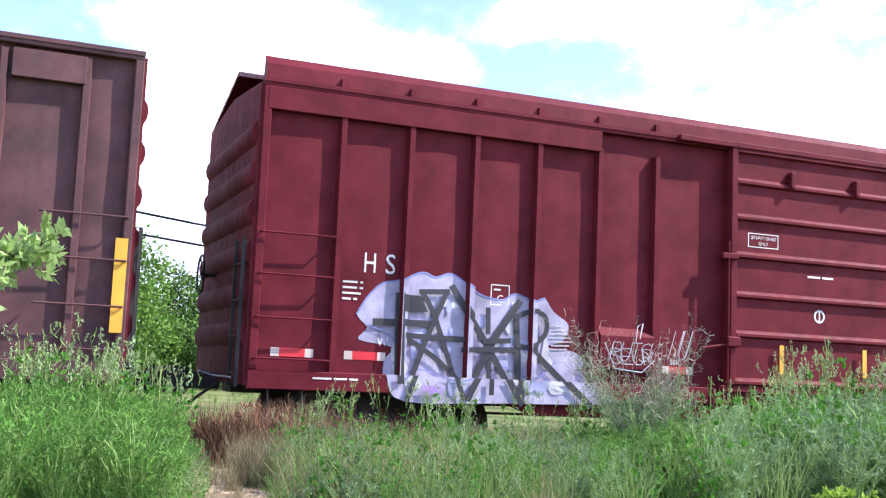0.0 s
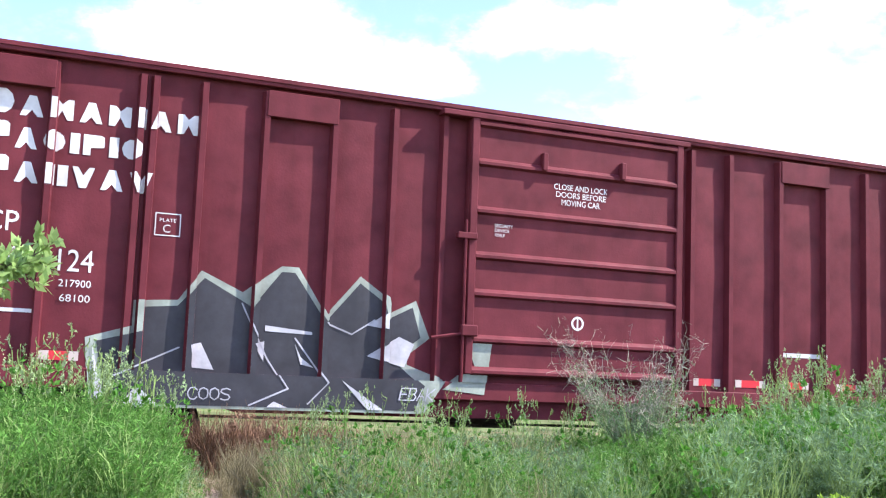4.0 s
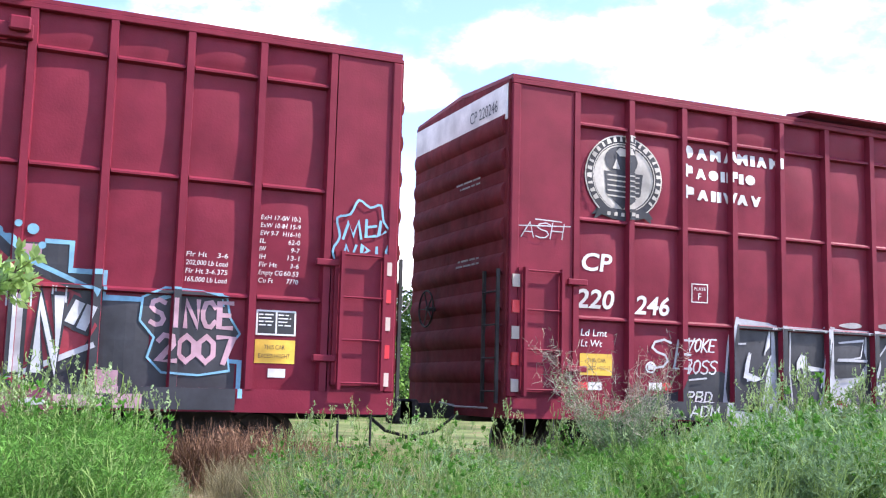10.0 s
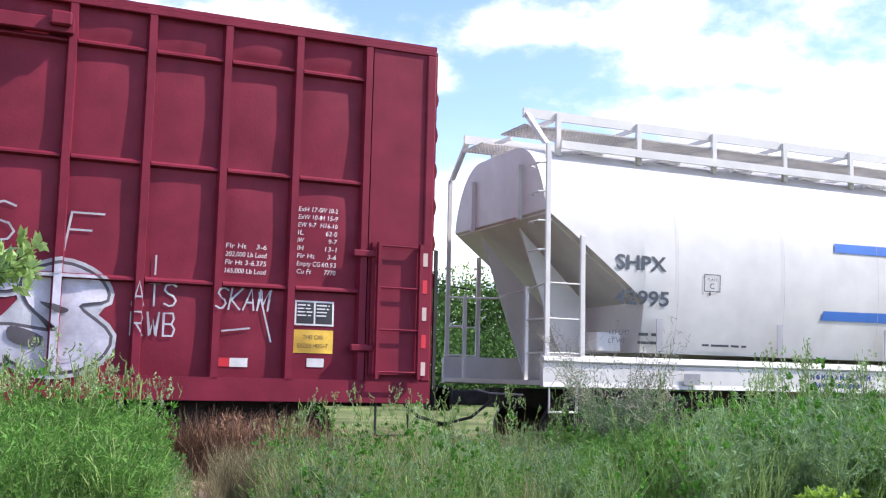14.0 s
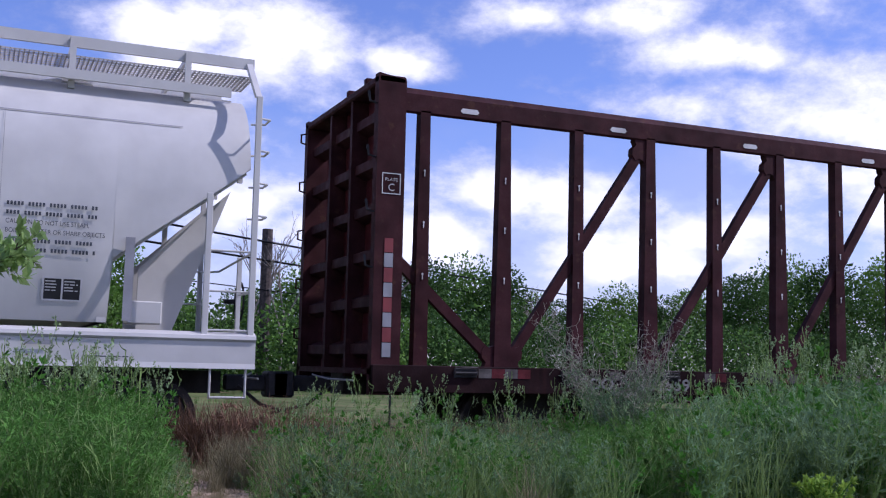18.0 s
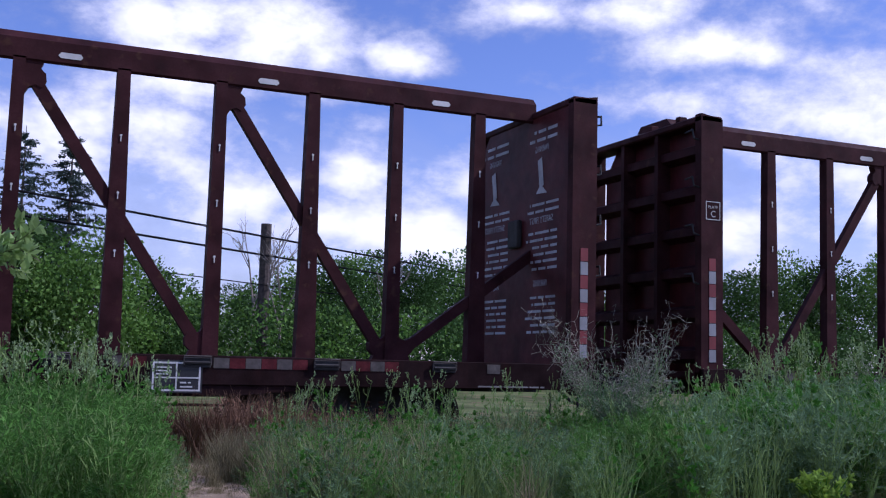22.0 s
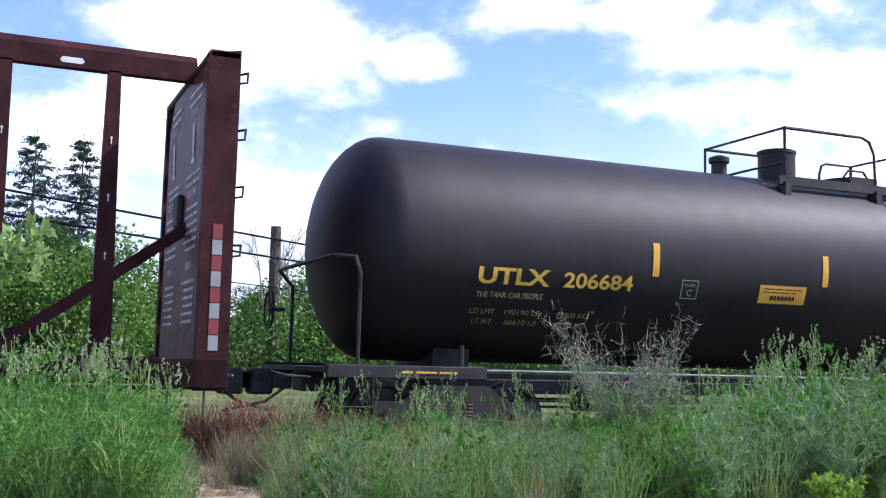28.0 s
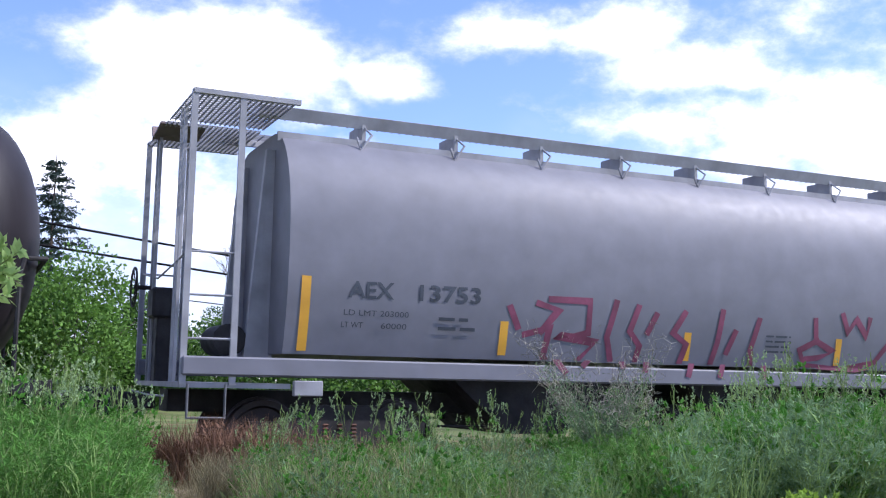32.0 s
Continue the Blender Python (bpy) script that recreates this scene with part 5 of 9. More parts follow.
def center_beam(x0, truss, label):
    """An empty bulkhead flat car with a truss down its middle."""
    L, b = 22.58, 0.44
    car = car_thing("center_beam_car", x0, label, "flat car")
    top0, top1 = 4.75, 5.12
    part("deck", Shape().box(0.0, L, -HW + 0.06, HW - 0.06, 1.24, 1.31), BEAM, car)
    for side in (-1, 1):
        y = side * (HW - 0.04)
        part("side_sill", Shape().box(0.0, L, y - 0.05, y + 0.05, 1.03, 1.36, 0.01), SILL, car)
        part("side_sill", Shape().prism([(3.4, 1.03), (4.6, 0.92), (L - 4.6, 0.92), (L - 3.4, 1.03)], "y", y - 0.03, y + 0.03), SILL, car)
        for k in range(14):
            x = 1.20 + k * 1.48
            winch = part("winch", Shape().box(x - 0.15, x + 0.15, y + side * 0.045 - 0.03, y + side * 0.045 + 0.03, 1.22, 1.335, 0.008).rod((x - 0.14, y + side * 0.085, 1.275), (x + 0.14, y + side * 0.085, 1.275), 0.02, 6), BLACK, car)
            part("winch_bracket", Shape().pipe([(x - 0.15, y + side * 0.09, 1.25), (x - 0.15, y + side * 0.09, 1.35), (x + 0.15, y + side * 0.09, 1.35), (x + 0.15, y + side * 0.09, 1.25)], 0.007, 5), SOOTY_W, winch, "worn pale winch bracket")
    chord = Shape().prism([(-b, top0 + 0.03), (-b + 0.03, top0), (0, top0 + 0.25), (b, top0 + 0.27), (b, top1 - 0.10), (b - 0.10, top1), (-b + 0.10, top1), (-b, top1 - 0.10)], "x", 0.3, L - 0.3)
    part("top_chord", chord, BEAM, car, smooth=True)
    xs = [v + truss for v in (0.92, 2.13, 3.30, 4.52, 5.71, 6.92, 8.10, 9.30, 10.48, 11.69, 12.90, 14.12, 15.32, 16.50, 17.68, 18.88, 20.04, 21.25)]
    for k, x in enumerate(xs):
        w0, w1 = (0.13, 0.075) if k % 2 else (0.10, 0.07)
        s = Shape().add([(x + i * w, -b + j, z) for z, w in ((1.3, w0), (top0 + 0.05, w1)) for i, j in ((-1, 0), (1, 0), (1, 0.16), (-1, 0.16))],
                        [(0, 1, 2, 3), (4, 5, 6, 7), (0, 1, 5, 4), (1, 2, 6, 5), (2, 3, 7, 6), (3, 0, 4, 7)])
        p = part("upright", s, BEAM, car)
        # Open cable slots are drawn as white shapes on the upright's face.
        for z in (2.55, 3.25, 3.95):
            part("stake_slot", Shape().box(x - 0.006, x + 0.006, -b - 0.012, -b - 0.006, z - 0.05, z + 0.02).lathe([(-b - 0.013, 0.015), (-b - 0.006, 0.015)], "y", (x, 0, z + 0.025), 10), WHITE, p, "pale cable slot")
    n = len(xs)

    def brace(xa, za, xb, zb):
        dx, dz = xb - xa, zb - za
        ln = math.hypot(dx, dz)
        ox, oz = -dz / ln * 0.07, dx / ln * 0.07
        part("diagonal_brace", Shape().prism([(xa - ox, za - oz), (xa + ox, za + oz), (xb + ox, zb + oz), (xb - ox, zb - oz)], "y", -b + 0.03, -b + 0.13), BEAM, car)

    def corner(x, z, side, up):
        """A rounded plate between an upright and a beam, cut out in a curve under the brace."""
        pts = [(-0.03, -0.05), (0.25, -0.05), (0.27, 0.03), (0.24, 0.10), (0.30, 0.16), (0.31, 0.25), (0.26, 0.33), (0.19, 0.30), (0.12, 0.33), (0.08, 0.40), (-0.03, 0.44)]
        part("gusset", Shape().prism([(x + side * u, z - up * v) for u, v in pts], "y", -b + 0.02, -b + 0.14), BEAM, car)
    for i, j in ((1, 3), (3, 5), (5, 7), (7, 9)):
        for p, q, side in ((xs[i], xs[j], 1), (xs[n - 1 - i], xs[n - 1 - j], -1)):
            brace(p + side * 0.12, 1.45, q - side * 0.19, top0 - 0.22)
            corner(p, 1.32, side, -1)
            corner(q, top0 + 0.03, -side, 1)
    mid = (xs[8] + xs[9]) / 2
    part("gusset", Shape().prism([(mid + 0.21 * math.cos(a) * (1 + 0.3 * math.cos(4 * a + math.pi)), 4.05 + 0.21 * math.sin(a) * (1 + 0.3 * math.cos(4 * a + math.pi))) for a in [k * math.pi / 10 for k in range(20)]], "y", -b + 0.015, -b + 0.145), BEAM, car)
    brace(xs[1] - 0.12, 1.45, xs[0] - 0.56, 2.95)
    brace(xs[n - 2] + 0.12, 1.45, xs[n - 1] + 0.95, 2.95)
    corner(xs[1], 1.32, -1, -1)
    corner(xs[n - 2], 1.32, 1, -1)
    # Sky showing through each chord slot is painted as a white plate.
    for k in range(9):
        x = 1.74 + k * 2.385
        part("slot_sky_plate", Shape().prism([(x - 0.14, top0 + 0.11), (x - 0.11, top0 + 0.08), (x + 0.11, top0 + 0.08), (x + 0.14, top0 + 0.11), (x + 0.11, top0 + 0.15), (x - 0.11, top0 + 0.15)], "y", -b - 0.005, -b + 0.004), WHITE, car, "white plate for sky seen through the top beam's slot")
    for x, s in ((0.0, 1), (L, -1)):
        for side in (-1, 1):
            y = side * (HW - 0.10)
            part("bulkhead_post", Shape().prism([(x, 1.0), (x, 4.92), (x + s * 0.36, 4.86), (x + s * 0.36, 1.0)], "y", y - 0.07, y + 0.07), BEAM, car)
        pl = part("bulkhead", Shape().prism([(-HW + 0.17, 1.2), (HW - 0.36, 1.2), (HW - 0.36, 4.45), (HW - 0.66, 4.80), (-HW + 0.17, 4.80)], "x", min(x + s * 0.26, x + s * 0.34), max(x + s * 0.26, x + s * 0.34)), BULK, car)
        part("bulkhead_cap", Shape().box(min(x, x + s * 0.36), max(x, x + s * 0.36), -HW + 0.03, HW - 0.03, 4.80, 4.90, 0.02), BEAM, car)
        for k in range(6):
            z = 1.55 + k * 0.58
            part("bulkhead_rib", Shape().prism([(x + s * 0.26, z - 0.12), (x + s * 0.10, z - 0.06), (x + s * 0.10, z + 0.06), (x + s * 0.26, z + 0.12)], "y", -HW + 0.17, HW - 0.17), BEAM, car)
        for y in (-0.45, 0.45):
            part("bulkhead_stay", Shape().box(min(x + s * 0.04, x + s * 0.26), max(x + s * 0.04, x + s * 0.26), y - 0.04, y + 0.04, 1.2, 4.80), BEAM, car)
        for k in range(4):
            z = 1.45 + k * 0.36
            part("reflector", Shape().box(x + s * 0.18 - 0.055, x + s * 0.18 + 0.055, -HW + 0.022, -HW + 0.029, z, z + 0.17), GREY_STEEL, car, "dull white reflector")
            part("reflector", Shape().box(x + s * 0.18 - 0.055, x + s * 0.18 + 0.055, -HW + 0.022, -HW + 0.029, z + 0.18, z + 0.35), PLATE_DULL, car, "dull red reflector")
        part("bulkhead_socket", Shape().box(min(x + s * 0.34, x + s * 0.42), max(x + s * 0.34, x + s * 0.42), -0.16, 0.16, 3.0, 3.4, 0.02), BLACK, car)
        for k in range(5):
            z = 1.7 + k * 0.72
            part("grab_iron", Shape().pipe([(x, HW - 0.1, z), (x - s * 0.08, HW - 0.1, z + 0.02), (x - s * 0.08, HW - 0.1, z + 0.14), (x, HW - 0.1, z + 0.16)], 0.012), BEAM, car)
        for z in (4.62, 3.95, 3.28, 2.60):
            part("grab_iron", Shape().pipe([(x, -HW + 0.08, z - 0.08), (x - s * 0.09, -HW + 0.08, z - 0.06), (x - s * 0.10, -HW + 0.10, z + 0.06), (x, -HW + 0.40, z + 0.08)], 0.013), BLACK, car)
        for y in (-1.0, -0.3):
            part("cap_bracket", Shape().box(x + s * 0.02, x + s * 0.16, y - 0.05, y + 0.05, 4.90, 4.98, 0.01), BEAM, car)
    stirrup(car, 0.45, BLACK, 1.0)
    stirrup(car, L - 0.45, BLACK, 1.0)
    for x in (6.5, 9.4, 10.0, 12.6, 15.9):
        part("rod_hanger", Shape().box(x - 0.03, x + 0.03, -0.8, -0.72, 0.5, 1.0), BLACK, car)
    brake_wheel(car, L, 1, 2.6, 0.2)
    running_gear(car, L, 2.9, 0.85)
    return car


BULK = material("worn maroon bulkhead plate", (0.085, 0.017, 0.019), 0.5, var=0.25, streak=0.4, streak_tone=(0.05, 0.014, 0.012), spec=0.12, uneven=0.06)
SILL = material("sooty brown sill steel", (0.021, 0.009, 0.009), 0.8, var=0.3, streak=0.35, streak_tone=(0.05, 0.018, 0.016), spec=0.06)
CAR_6 = center_beam(111.06, 0.17, "empty maroon center-beam flat car with truss uprights")
CAR_7 = center_beam(135.26, 0.06, "empty maroon center-beam flat car with red and white markers")


def tank_car(x0):
    L, r, zc = 16.95, 1.54, 2.88
    car = car_thing("tank_car", x0, "black cylindrical tank car with yellow stripes", "tank car")
    prof = [(0.22 + 0.78 * (1 - math.cos(a)), r * math.sin(a)) for a in [k * math.pi / 20 for k in range(11)]]
    prof = [(x, max(q, 0.01)) for x, q in prof]
    prof += [(1.5 + k * 1.0, r) for k in range(14)] + [(L + 0.10 - x, q) for x, q in reversed(prof)]
    part("tank_shell", Shape().lathe(prof, "x", (0, 0, zc), 72), BLACK_CAR, car, smooth=True)
    for x in (1.9, L - 1.9):
        part("saddle", Shape().prism([(-0.6, 1.0), (0.6, 1.0), (0.75, 1.66), (-0.75, 1.66)], "x", x - 0.25, x + 0.25), BLACK, car)
    for side in (-1, 1):
        y = side * (HW - 0.08)
        part("side_rail", Shape().rod((1.9, y, 1.24), (L - 1.9, y, 1.24), 0.013, 6), GREY_STEEL, car)
        part("side_rail", Shape().rod((1.9, y * 0.95, 1.12), (L - 1.9, y * 0.95, 1.12), 0.014, 6), BLACK, car)
        for x, s in ((0.0, 1), (L, -1)):
            part("end_sill", Shape().box(min(x, x + s * 2.0), max(x, x + s * 2.0), y - 0.06, y + 0.06, 1.12, 1.28, 0.01), BLACK, car)
    for x, s in ((0.0, 1), (L, -1)):
        part("end_platform", Shape().box(min(x, x + s * 0.75), max(x, x + s * 0.75), -HW + 0.1, HW - 0.1, 1.18, 1.24), BLACK, car)
        part("end_rail", Shape().pipe([(x + s * 0.38, -HW + 0.1, 1.2), (x + s * 0.38, -HW + 0.1, 2.40), (x + s * 0.34, -HW + 0.16, 2.60), (x + s * 0.12, -HW + 0.3, 2.62), (x + s * 0.12, HW - 0.3, 2.62), (x + s * 0.38, HW - 0.1, 2.4), (x + s * 0.38, HW - 0.1, 1.2)], 0.025), BLACK, car)
        stirrup(car, x + s * 0.35, BLACK, 1.15)
        part("jack_pad", Shape().rod((x + s * 1.7, -HW + 0.12, 1.2), (x + s * 1.7, -HW + 0.12, 1.55), 0.03), BLACK, car)
    # dome platform
    zt = zc + r
    for side in (-1, 1):
        y = side * 0.97
        part("dome_platform", mesh_grate(6.98, 10.14, min(side * 0.42, side * 0.95), max(side * 0.42, side * 0.95), zt - 0.10), BLACK, car)
        part("platform_frame", Shape().box(6.93, 10.16, side * 0.97 - 0.03, side * 0.97 + 0.03, zt - 0.24, zt - 0.10), BLACK, car)
        part("platform_rail", Shape().pipe([(7.05, y, zt - 0.36), (7.05, y, zt + 0.66), (8.53, y, zt + 0.66), (8.67, y, zt + 0.60), (8.76, y, zt + 0.40), (8.78, y, zt - 0.10)], 0.022, 8), BLACK, car)
        part("platform_rail", Shape().pipe([(9.42, y, zt - 0.10), (9.42, y, zt + 0.46), (9.47, y, zt + 0.62), (9.57, y, zt + 0.66), (10.12, y, zt + 0.66), (10.12, y, zt - 0.36)], 0.022, 8), BLACK, car)
        for x in (7.05, 8.78, 10.12):
            part("platform_leg", Shape().box(x - 0.05, x + 0.05, min(side * 0.86, side * 1.05), max(side * 0.86, side * 1.05), zt - 0.44, zt - 0.20), BLACK, car)
    part("platform_rail", Shape().pipe([(7.05, -0.97, zt + 0.66), (7.05, 0.97, zt + 0.66)], 0.020), BLACK, car)
    part("platform_rail", Shape().pipe([(7.05, -0.97, zt + 0.12), (7.05, 0.97, zt + 0.12)], 0.020), BLACK, car)
    part("platform_rail", Shape().pipe([(10.12, -0.97, zt + 0.66), (10.12, 0.97, zt + 0.66)], 0.020), BLACK, car)
    part("valve_dome", Shape().lathe([(zt - 0.1, 0.29), (zt + 0.46, 0.29), (zt + 0.46, 0.305), (zt + 0.51, 0.305), (zt + 0.53, 0.26), (zt + 0.54, 0.02)], "z", (7.70, 0, 0), 24), BLACK_CAR, car, smooth=True)
    part("safety_valve", Shape().lathe([(zt - 0.15, 0.12), (zt + 0.22, 0.12), (zt + 0.22, 0.16), (zt + 0.30, 0.16), (zt + 0.34, 0.06)], "z", (6.60, 0, 0), 14), BLACK, car, smooth=True)
    part("manway", Shape().lathe([(zt - 0.1, 0.30), (zt + 0.08, 0.30), (zt + 0.08, 0.36), (zt + 0.15, 0.36), (zt + 0.20, 0.1)], "z", (9.03, 0, 0), 18).box(8.78, 9.33, -0.45, -0.36, zt + 0.02, zt + 0.14), BLACK, car, smooth=True)
    part("manway_bolt", Shape().pipe([(8.78, -0.3, zt + 0.15), (8.88, -0.3, zt + 0.27), (9.18, -0.3, zt + 0.27), (9.28, -0.3, zt + 0.15)], 0.02), BLACK, car)
    # ladder over the shell
    arc = [math.radians(a) for a in range(90, 185, 8)]
    def rim(x, a, q):
        return (x, q * math.cos(a), zc + q * math.sin(a))
    for x in (8.95, 9.38):
        part("ladder_stile", Shape().pipe([rim(x, a, r + 0.08) for a in arc if a < 3.02], 0.014), BLACK, car)
    for a in [math.radians(v) for v in (118, 134, 150, 166, 180)]:
        part("ladder_rung", Shape().rod(rim(8.95, a, r + 0.10), rim(9.38, a, r + 0.10), 0.011), BLACK, car)
    for z in (2.5, 2.1, 1.68, 1.26):
        part("ladder_rung", Shape().rod((8.95, -r - 0.07, z), (9.38, -r - 0.07, z), 0.011), BLACK, car)
    part("outlet_valve", Shape().lathe([(0.75, 0.12), (1.0, 0.16), (1.0, 0.24), (1.3, 0.24)], "z", (8.4, 0, 0), 16), BLACK, car)
    for x in (5.6, 7.9, 8.9, 11.3):
        part("rod_hanger", Shape().box(x - 0.03, x + 0.03, -0.8, -0.72, 0.5, 1.3), BLACK, car)
    part("brake_valve", Shape().box(3.72, 4.06, -0.95, -0.55, 0.70, 1.06, 0.03).box(3.80, 3.98, -1.0, -0.95, 0.78, 0.96, 0.01), BLACK, car)
    part("slack_adjuster", Shape().box(5.06, 5.34, -0.9, -0.6, 0.80, 1.14, 0.02), BLACK, car)
    for z in (0.98, 0.84):
        part("brake_pipe", Shape().rod((1.9, -0.8, z), (6.2, -0.78, z - 0.02), 0.016, 6), BLACK, car)
    # markings on the shell follow its curve
    def band(x, w, z0, z1, mat, name, label=""):
        s = Shape()
        k = 10
        for i in range(k + 1):
            z = z0 + (z1 - z0) * i / k
            y = -math.sqrt(max(0.0, (r + 0.006) ** 2 - (z - zc) ** 2))
            s.v += [(x - w / 2, y, z), (x + w / 2, y, z)]
        s.f = [(2 * i, 2 * i + 1, 2 * i + 3, 2 * i + 2) for i in range(k)]
        part(name, s, mat, car, label)
    for x in (15.98,):
        band(x, 0.12, 2.30, 3.28, YELLOW, "reflector_stripe", "yellow reflective stripe")
    for x in (4.45, 7.28, 9.93, 12.78):
        band(x, 0.10, 2.58, 3.04, YELLOW, "reflector_stripe", "yellow reflective stripe")
    band(6.56, 0.80, 2.30, 2.56, YELLOW, "notice_plate", "yellow notice plate")
    brake_wheel(car, 0.0, -1, 2.0, 0.4)
    running_gear(car, L, 1.85, 0.9)
    return car


CAR_8 = tank_car(158.99)


def grey_hopper(x0):
    L = 16.2
    car = car_thing("covered_hopper", x0, "grey covered hopper with yellow stripes and red scrawls", "hopper car")
    hopper_shell(car, [1.15] + [1.6 + 0.5 * k for k in range(27)] + [L - 1.15], lambda x: 1.58, 4.42, 1.52, 0.62, GREY_CAR)
    for x, s in ((0.0, 1), (L, -1)):
        part("end_brace", Shape().prism([(x + s * 0.85, 1.3), (x + s * 1.2, 1.3), (x + s * 1.2, 4.2), (x + s * 1.05, 4.2)], "y", -0.72, -0.62), GREY_STEEL, car)
        part("end_brace", Shape().prism([(x + s * 0.85, 1.3), (x + s * 1.2, 1.3), (x + s * 1.2, 4.2), (x + s * 1.05, 4.2)], "y", 0.62, 0.72), GREY_STEEL, car)
        for side in (-1, 1):
            y = side * (HW - 0.04)
            for d in (0.02, 0.55):
                part("ladder_stile", Shape().box(x + s * d - 0.035, x + s * d + 0.035, y - 0.02, y + 0.02, 1.2, 4.62), GREY_STEEL, car)
            for k in range(3):
                z = 1.72 + k * 0.5
                part("ladder_rung", Shape().rod((x + s * 0.02, y, z), (x + s * 0.55, y, z), 0.014), GREY_STEEL, car)
            part("roof_cage", Shape().box(min(x, x + s * 1.2), max(x, x + s * 1.2), y - 0.03, y + 0.03, 4.58, 4.64), GREY_STEEL, car)
            for yy in (0.75, 0.95):
                part("ladder_stile", Shape().box(x + s * 0.04 - 0.02, x + s * 0.04 + 0.02, side * yy - 0.02, side * yy + 0.02, 1.2, 4.6), GREY_STEEL, car)
            part("roof_grate", mesh_grate(min(x, x + s * 1.15), max(x, x + s * 1.15), min(side * 0.06, side * 1.55), max(side * 0.06, side * 1.55), 4.60, 0.06), GREY_STEEL, car)
            stirrup(car, x + s * 0.28, GREY_STEEL, 1.2)
        part("platform", Shape().box(min(x, x + s * 1.2), max(x, x + s * 1.2), -HW + 0.05, HW - 0.05, 1.16, 1.22), GREY_STEEL, car)
        part("bent_plate", Shape().prism([(0.20, 4.60), (0.85, 4.52), (0.95, 4.70), (0.88, 4.71), (0.80, 4.55), (0.20, 4.63)], "x", min(x - s * 0.06, x + s * 0.5), max(x - s * 0.06, x + s * 0.5)), PLATE_DUST, car, "bent rusty roof plate")
        part("hand_rail", Shape().pipe([(x + s * 0.02, -HW + 0.06, 2.72), (x + s * 0.06, -0.4, 2.66), (x + s * 0.06, 0.6, 2.58), (x + s * 0.02, HW - 0.06, 2.72)], 0.013), GREY_STEEL, car)
        part("brake_stand", Shape().box(min(x + s * 0.05, x + s * 0.25), max(x + s * 0.05, x + s * 0.25), 0.45, 0.75, 1.2, 2.35, 0.02).box(min(x - s * 0.02, x + s * 0.3), max(x - s * 0.02, x + s * 0.3), 0.38, 0.82, 2.05, 2.45, 0.03), BLACK, car)
        brake_wheel(car, x, -s, 2.45, 0.62)
        part("air_reservoir", Shape().lathe([(-0.4, 0.05), (-0.36, 0.2), (0.36, 0.2), (0.4, 0.05)], "y", (x + s * 0.7, -0.35, 1.75), 14), BLACK, car, smooth=True)
    for side in (-1, 1):
        y = side * (HW - 0.03)
        part("side_sill", Shape().box(0.0, L, y - 0.05, y + 0.05, 1.30, 1.52, 0.02), GREY_CAR, car)
        part("roof_stringer", Shape().box(1.1, L - 1.1, side * 0.98 - 0.02, side * 0.98 + 0.02, 4.26, 4.38), GREY_STEEL, car)
        part("running_board", Shape().prism([(side * 0.88, 4.56), (side * 0.92, 4.72), (side * 0.90, 4.73), (side * 0.86, 4.57)], "x", 0.9, L - 0.9), GREY_STEEL, car)
        part("running_board", mesh_grate(0.9, L - 0.9, min(side * 0.5, side * 0.86), max(side * 0.5, side * 0.86), 4.66, 0.10), GREY_STEEL, car)
        for k in range(12):
            x = 2.2 + k * 1.24
            part("hatch_clamp", Shape().pipe([(x, side * 0.86, 4.6), (x + 0.05, side * 1.05, 4.45), (x - 0.1, side * 1.08, 4.22), (x - 0.14, side * 1.05, 4.4)], 0.013), GREY_STEEL, car)
            part("board_bracket", Shape().box(x - 0.025, x + 0.025, min(side * 0.4, side * 0.9), max(side * 0.4, side * 0.9), 4.40, 4.62), GREY_STEEL, car)
    for x in (4.6, 8.1, 11.6):
        part("discharge_hopper", Shape().prism([(x - 1.2, 1.35), (x + 1.2, 1.35), (x + 0.4, 0.6), (x - 0.4, 0.6)], "y", -0.95, 0.95), BLACK, car)
    part("placard_holder", Shape().box(1.22, 1.55, -HW - 0.03, -HW + 0.05, 1.08, 1.26, 0.01), GREY_STEEL, car)
    running_gear(car, L, 1.95, 0.9)
    return car


CAR_9 = grey_hopper(177.53)


# ---- lettering, signs and sprayed paint on the cars ----
def spray(name, rgb, rough=0.55):
    return material(name, rgb, rough, var=0.2, scale=3.5, grain=30, bump=0.03)


S_BLACK = spray("black spray paint", (0.022, 0.022, 0.028))
S_SMOKE = spray("smoke grey spray paint", (0.075, 0.065, 0.075))
S_WHITE = spray("white spray paint", (0.52, 0.52, 0.54))
S_SILVER = spray("silver spray paint", (0.42, 0.42, 0.45))
S_LILAC = spray("lilac spray paint", (0.37, 0.35, 0.47))
S_PURPLE = spray("purple spray paint", (0.24, 0.115, 0.26))
S_GREEN = spray("pale green spray paint", (0.22, 0.33, 0.16))
S_MINT = spray("grey green spray paint", (0.28, 0.32, 0.26))
S_ORANGE = spray("orange spray paint", (0.33, 0.11, 0.075))
S_AMBER = spray("amber spray paint", (0.58, 0.26, 0.03))
S_BLUE = spray("blue spray paint", (0.035, 0.13, 0.34))
S_SKY = spray("light blue spray paint", (0.17, 0.37, 0.50))
S_PINK = spray("pink spray paint", (0.46, 0.27, 0.32))
S_RED = spray("red spray paint", (0.28, 0.014, 0.03))
S_WINE = spray("wine red spray paint", (0.20, 0.045, 0.085))
S_TEAL = spray("teal spray paint", (0.12, 0.38, 0.36))
S_GREY = spray("grey lettering paint", (0.05, 0.06, 0.075))
S_VIOLET = spray("blue violet spray paint", (0.20, 0.22, 0.46))
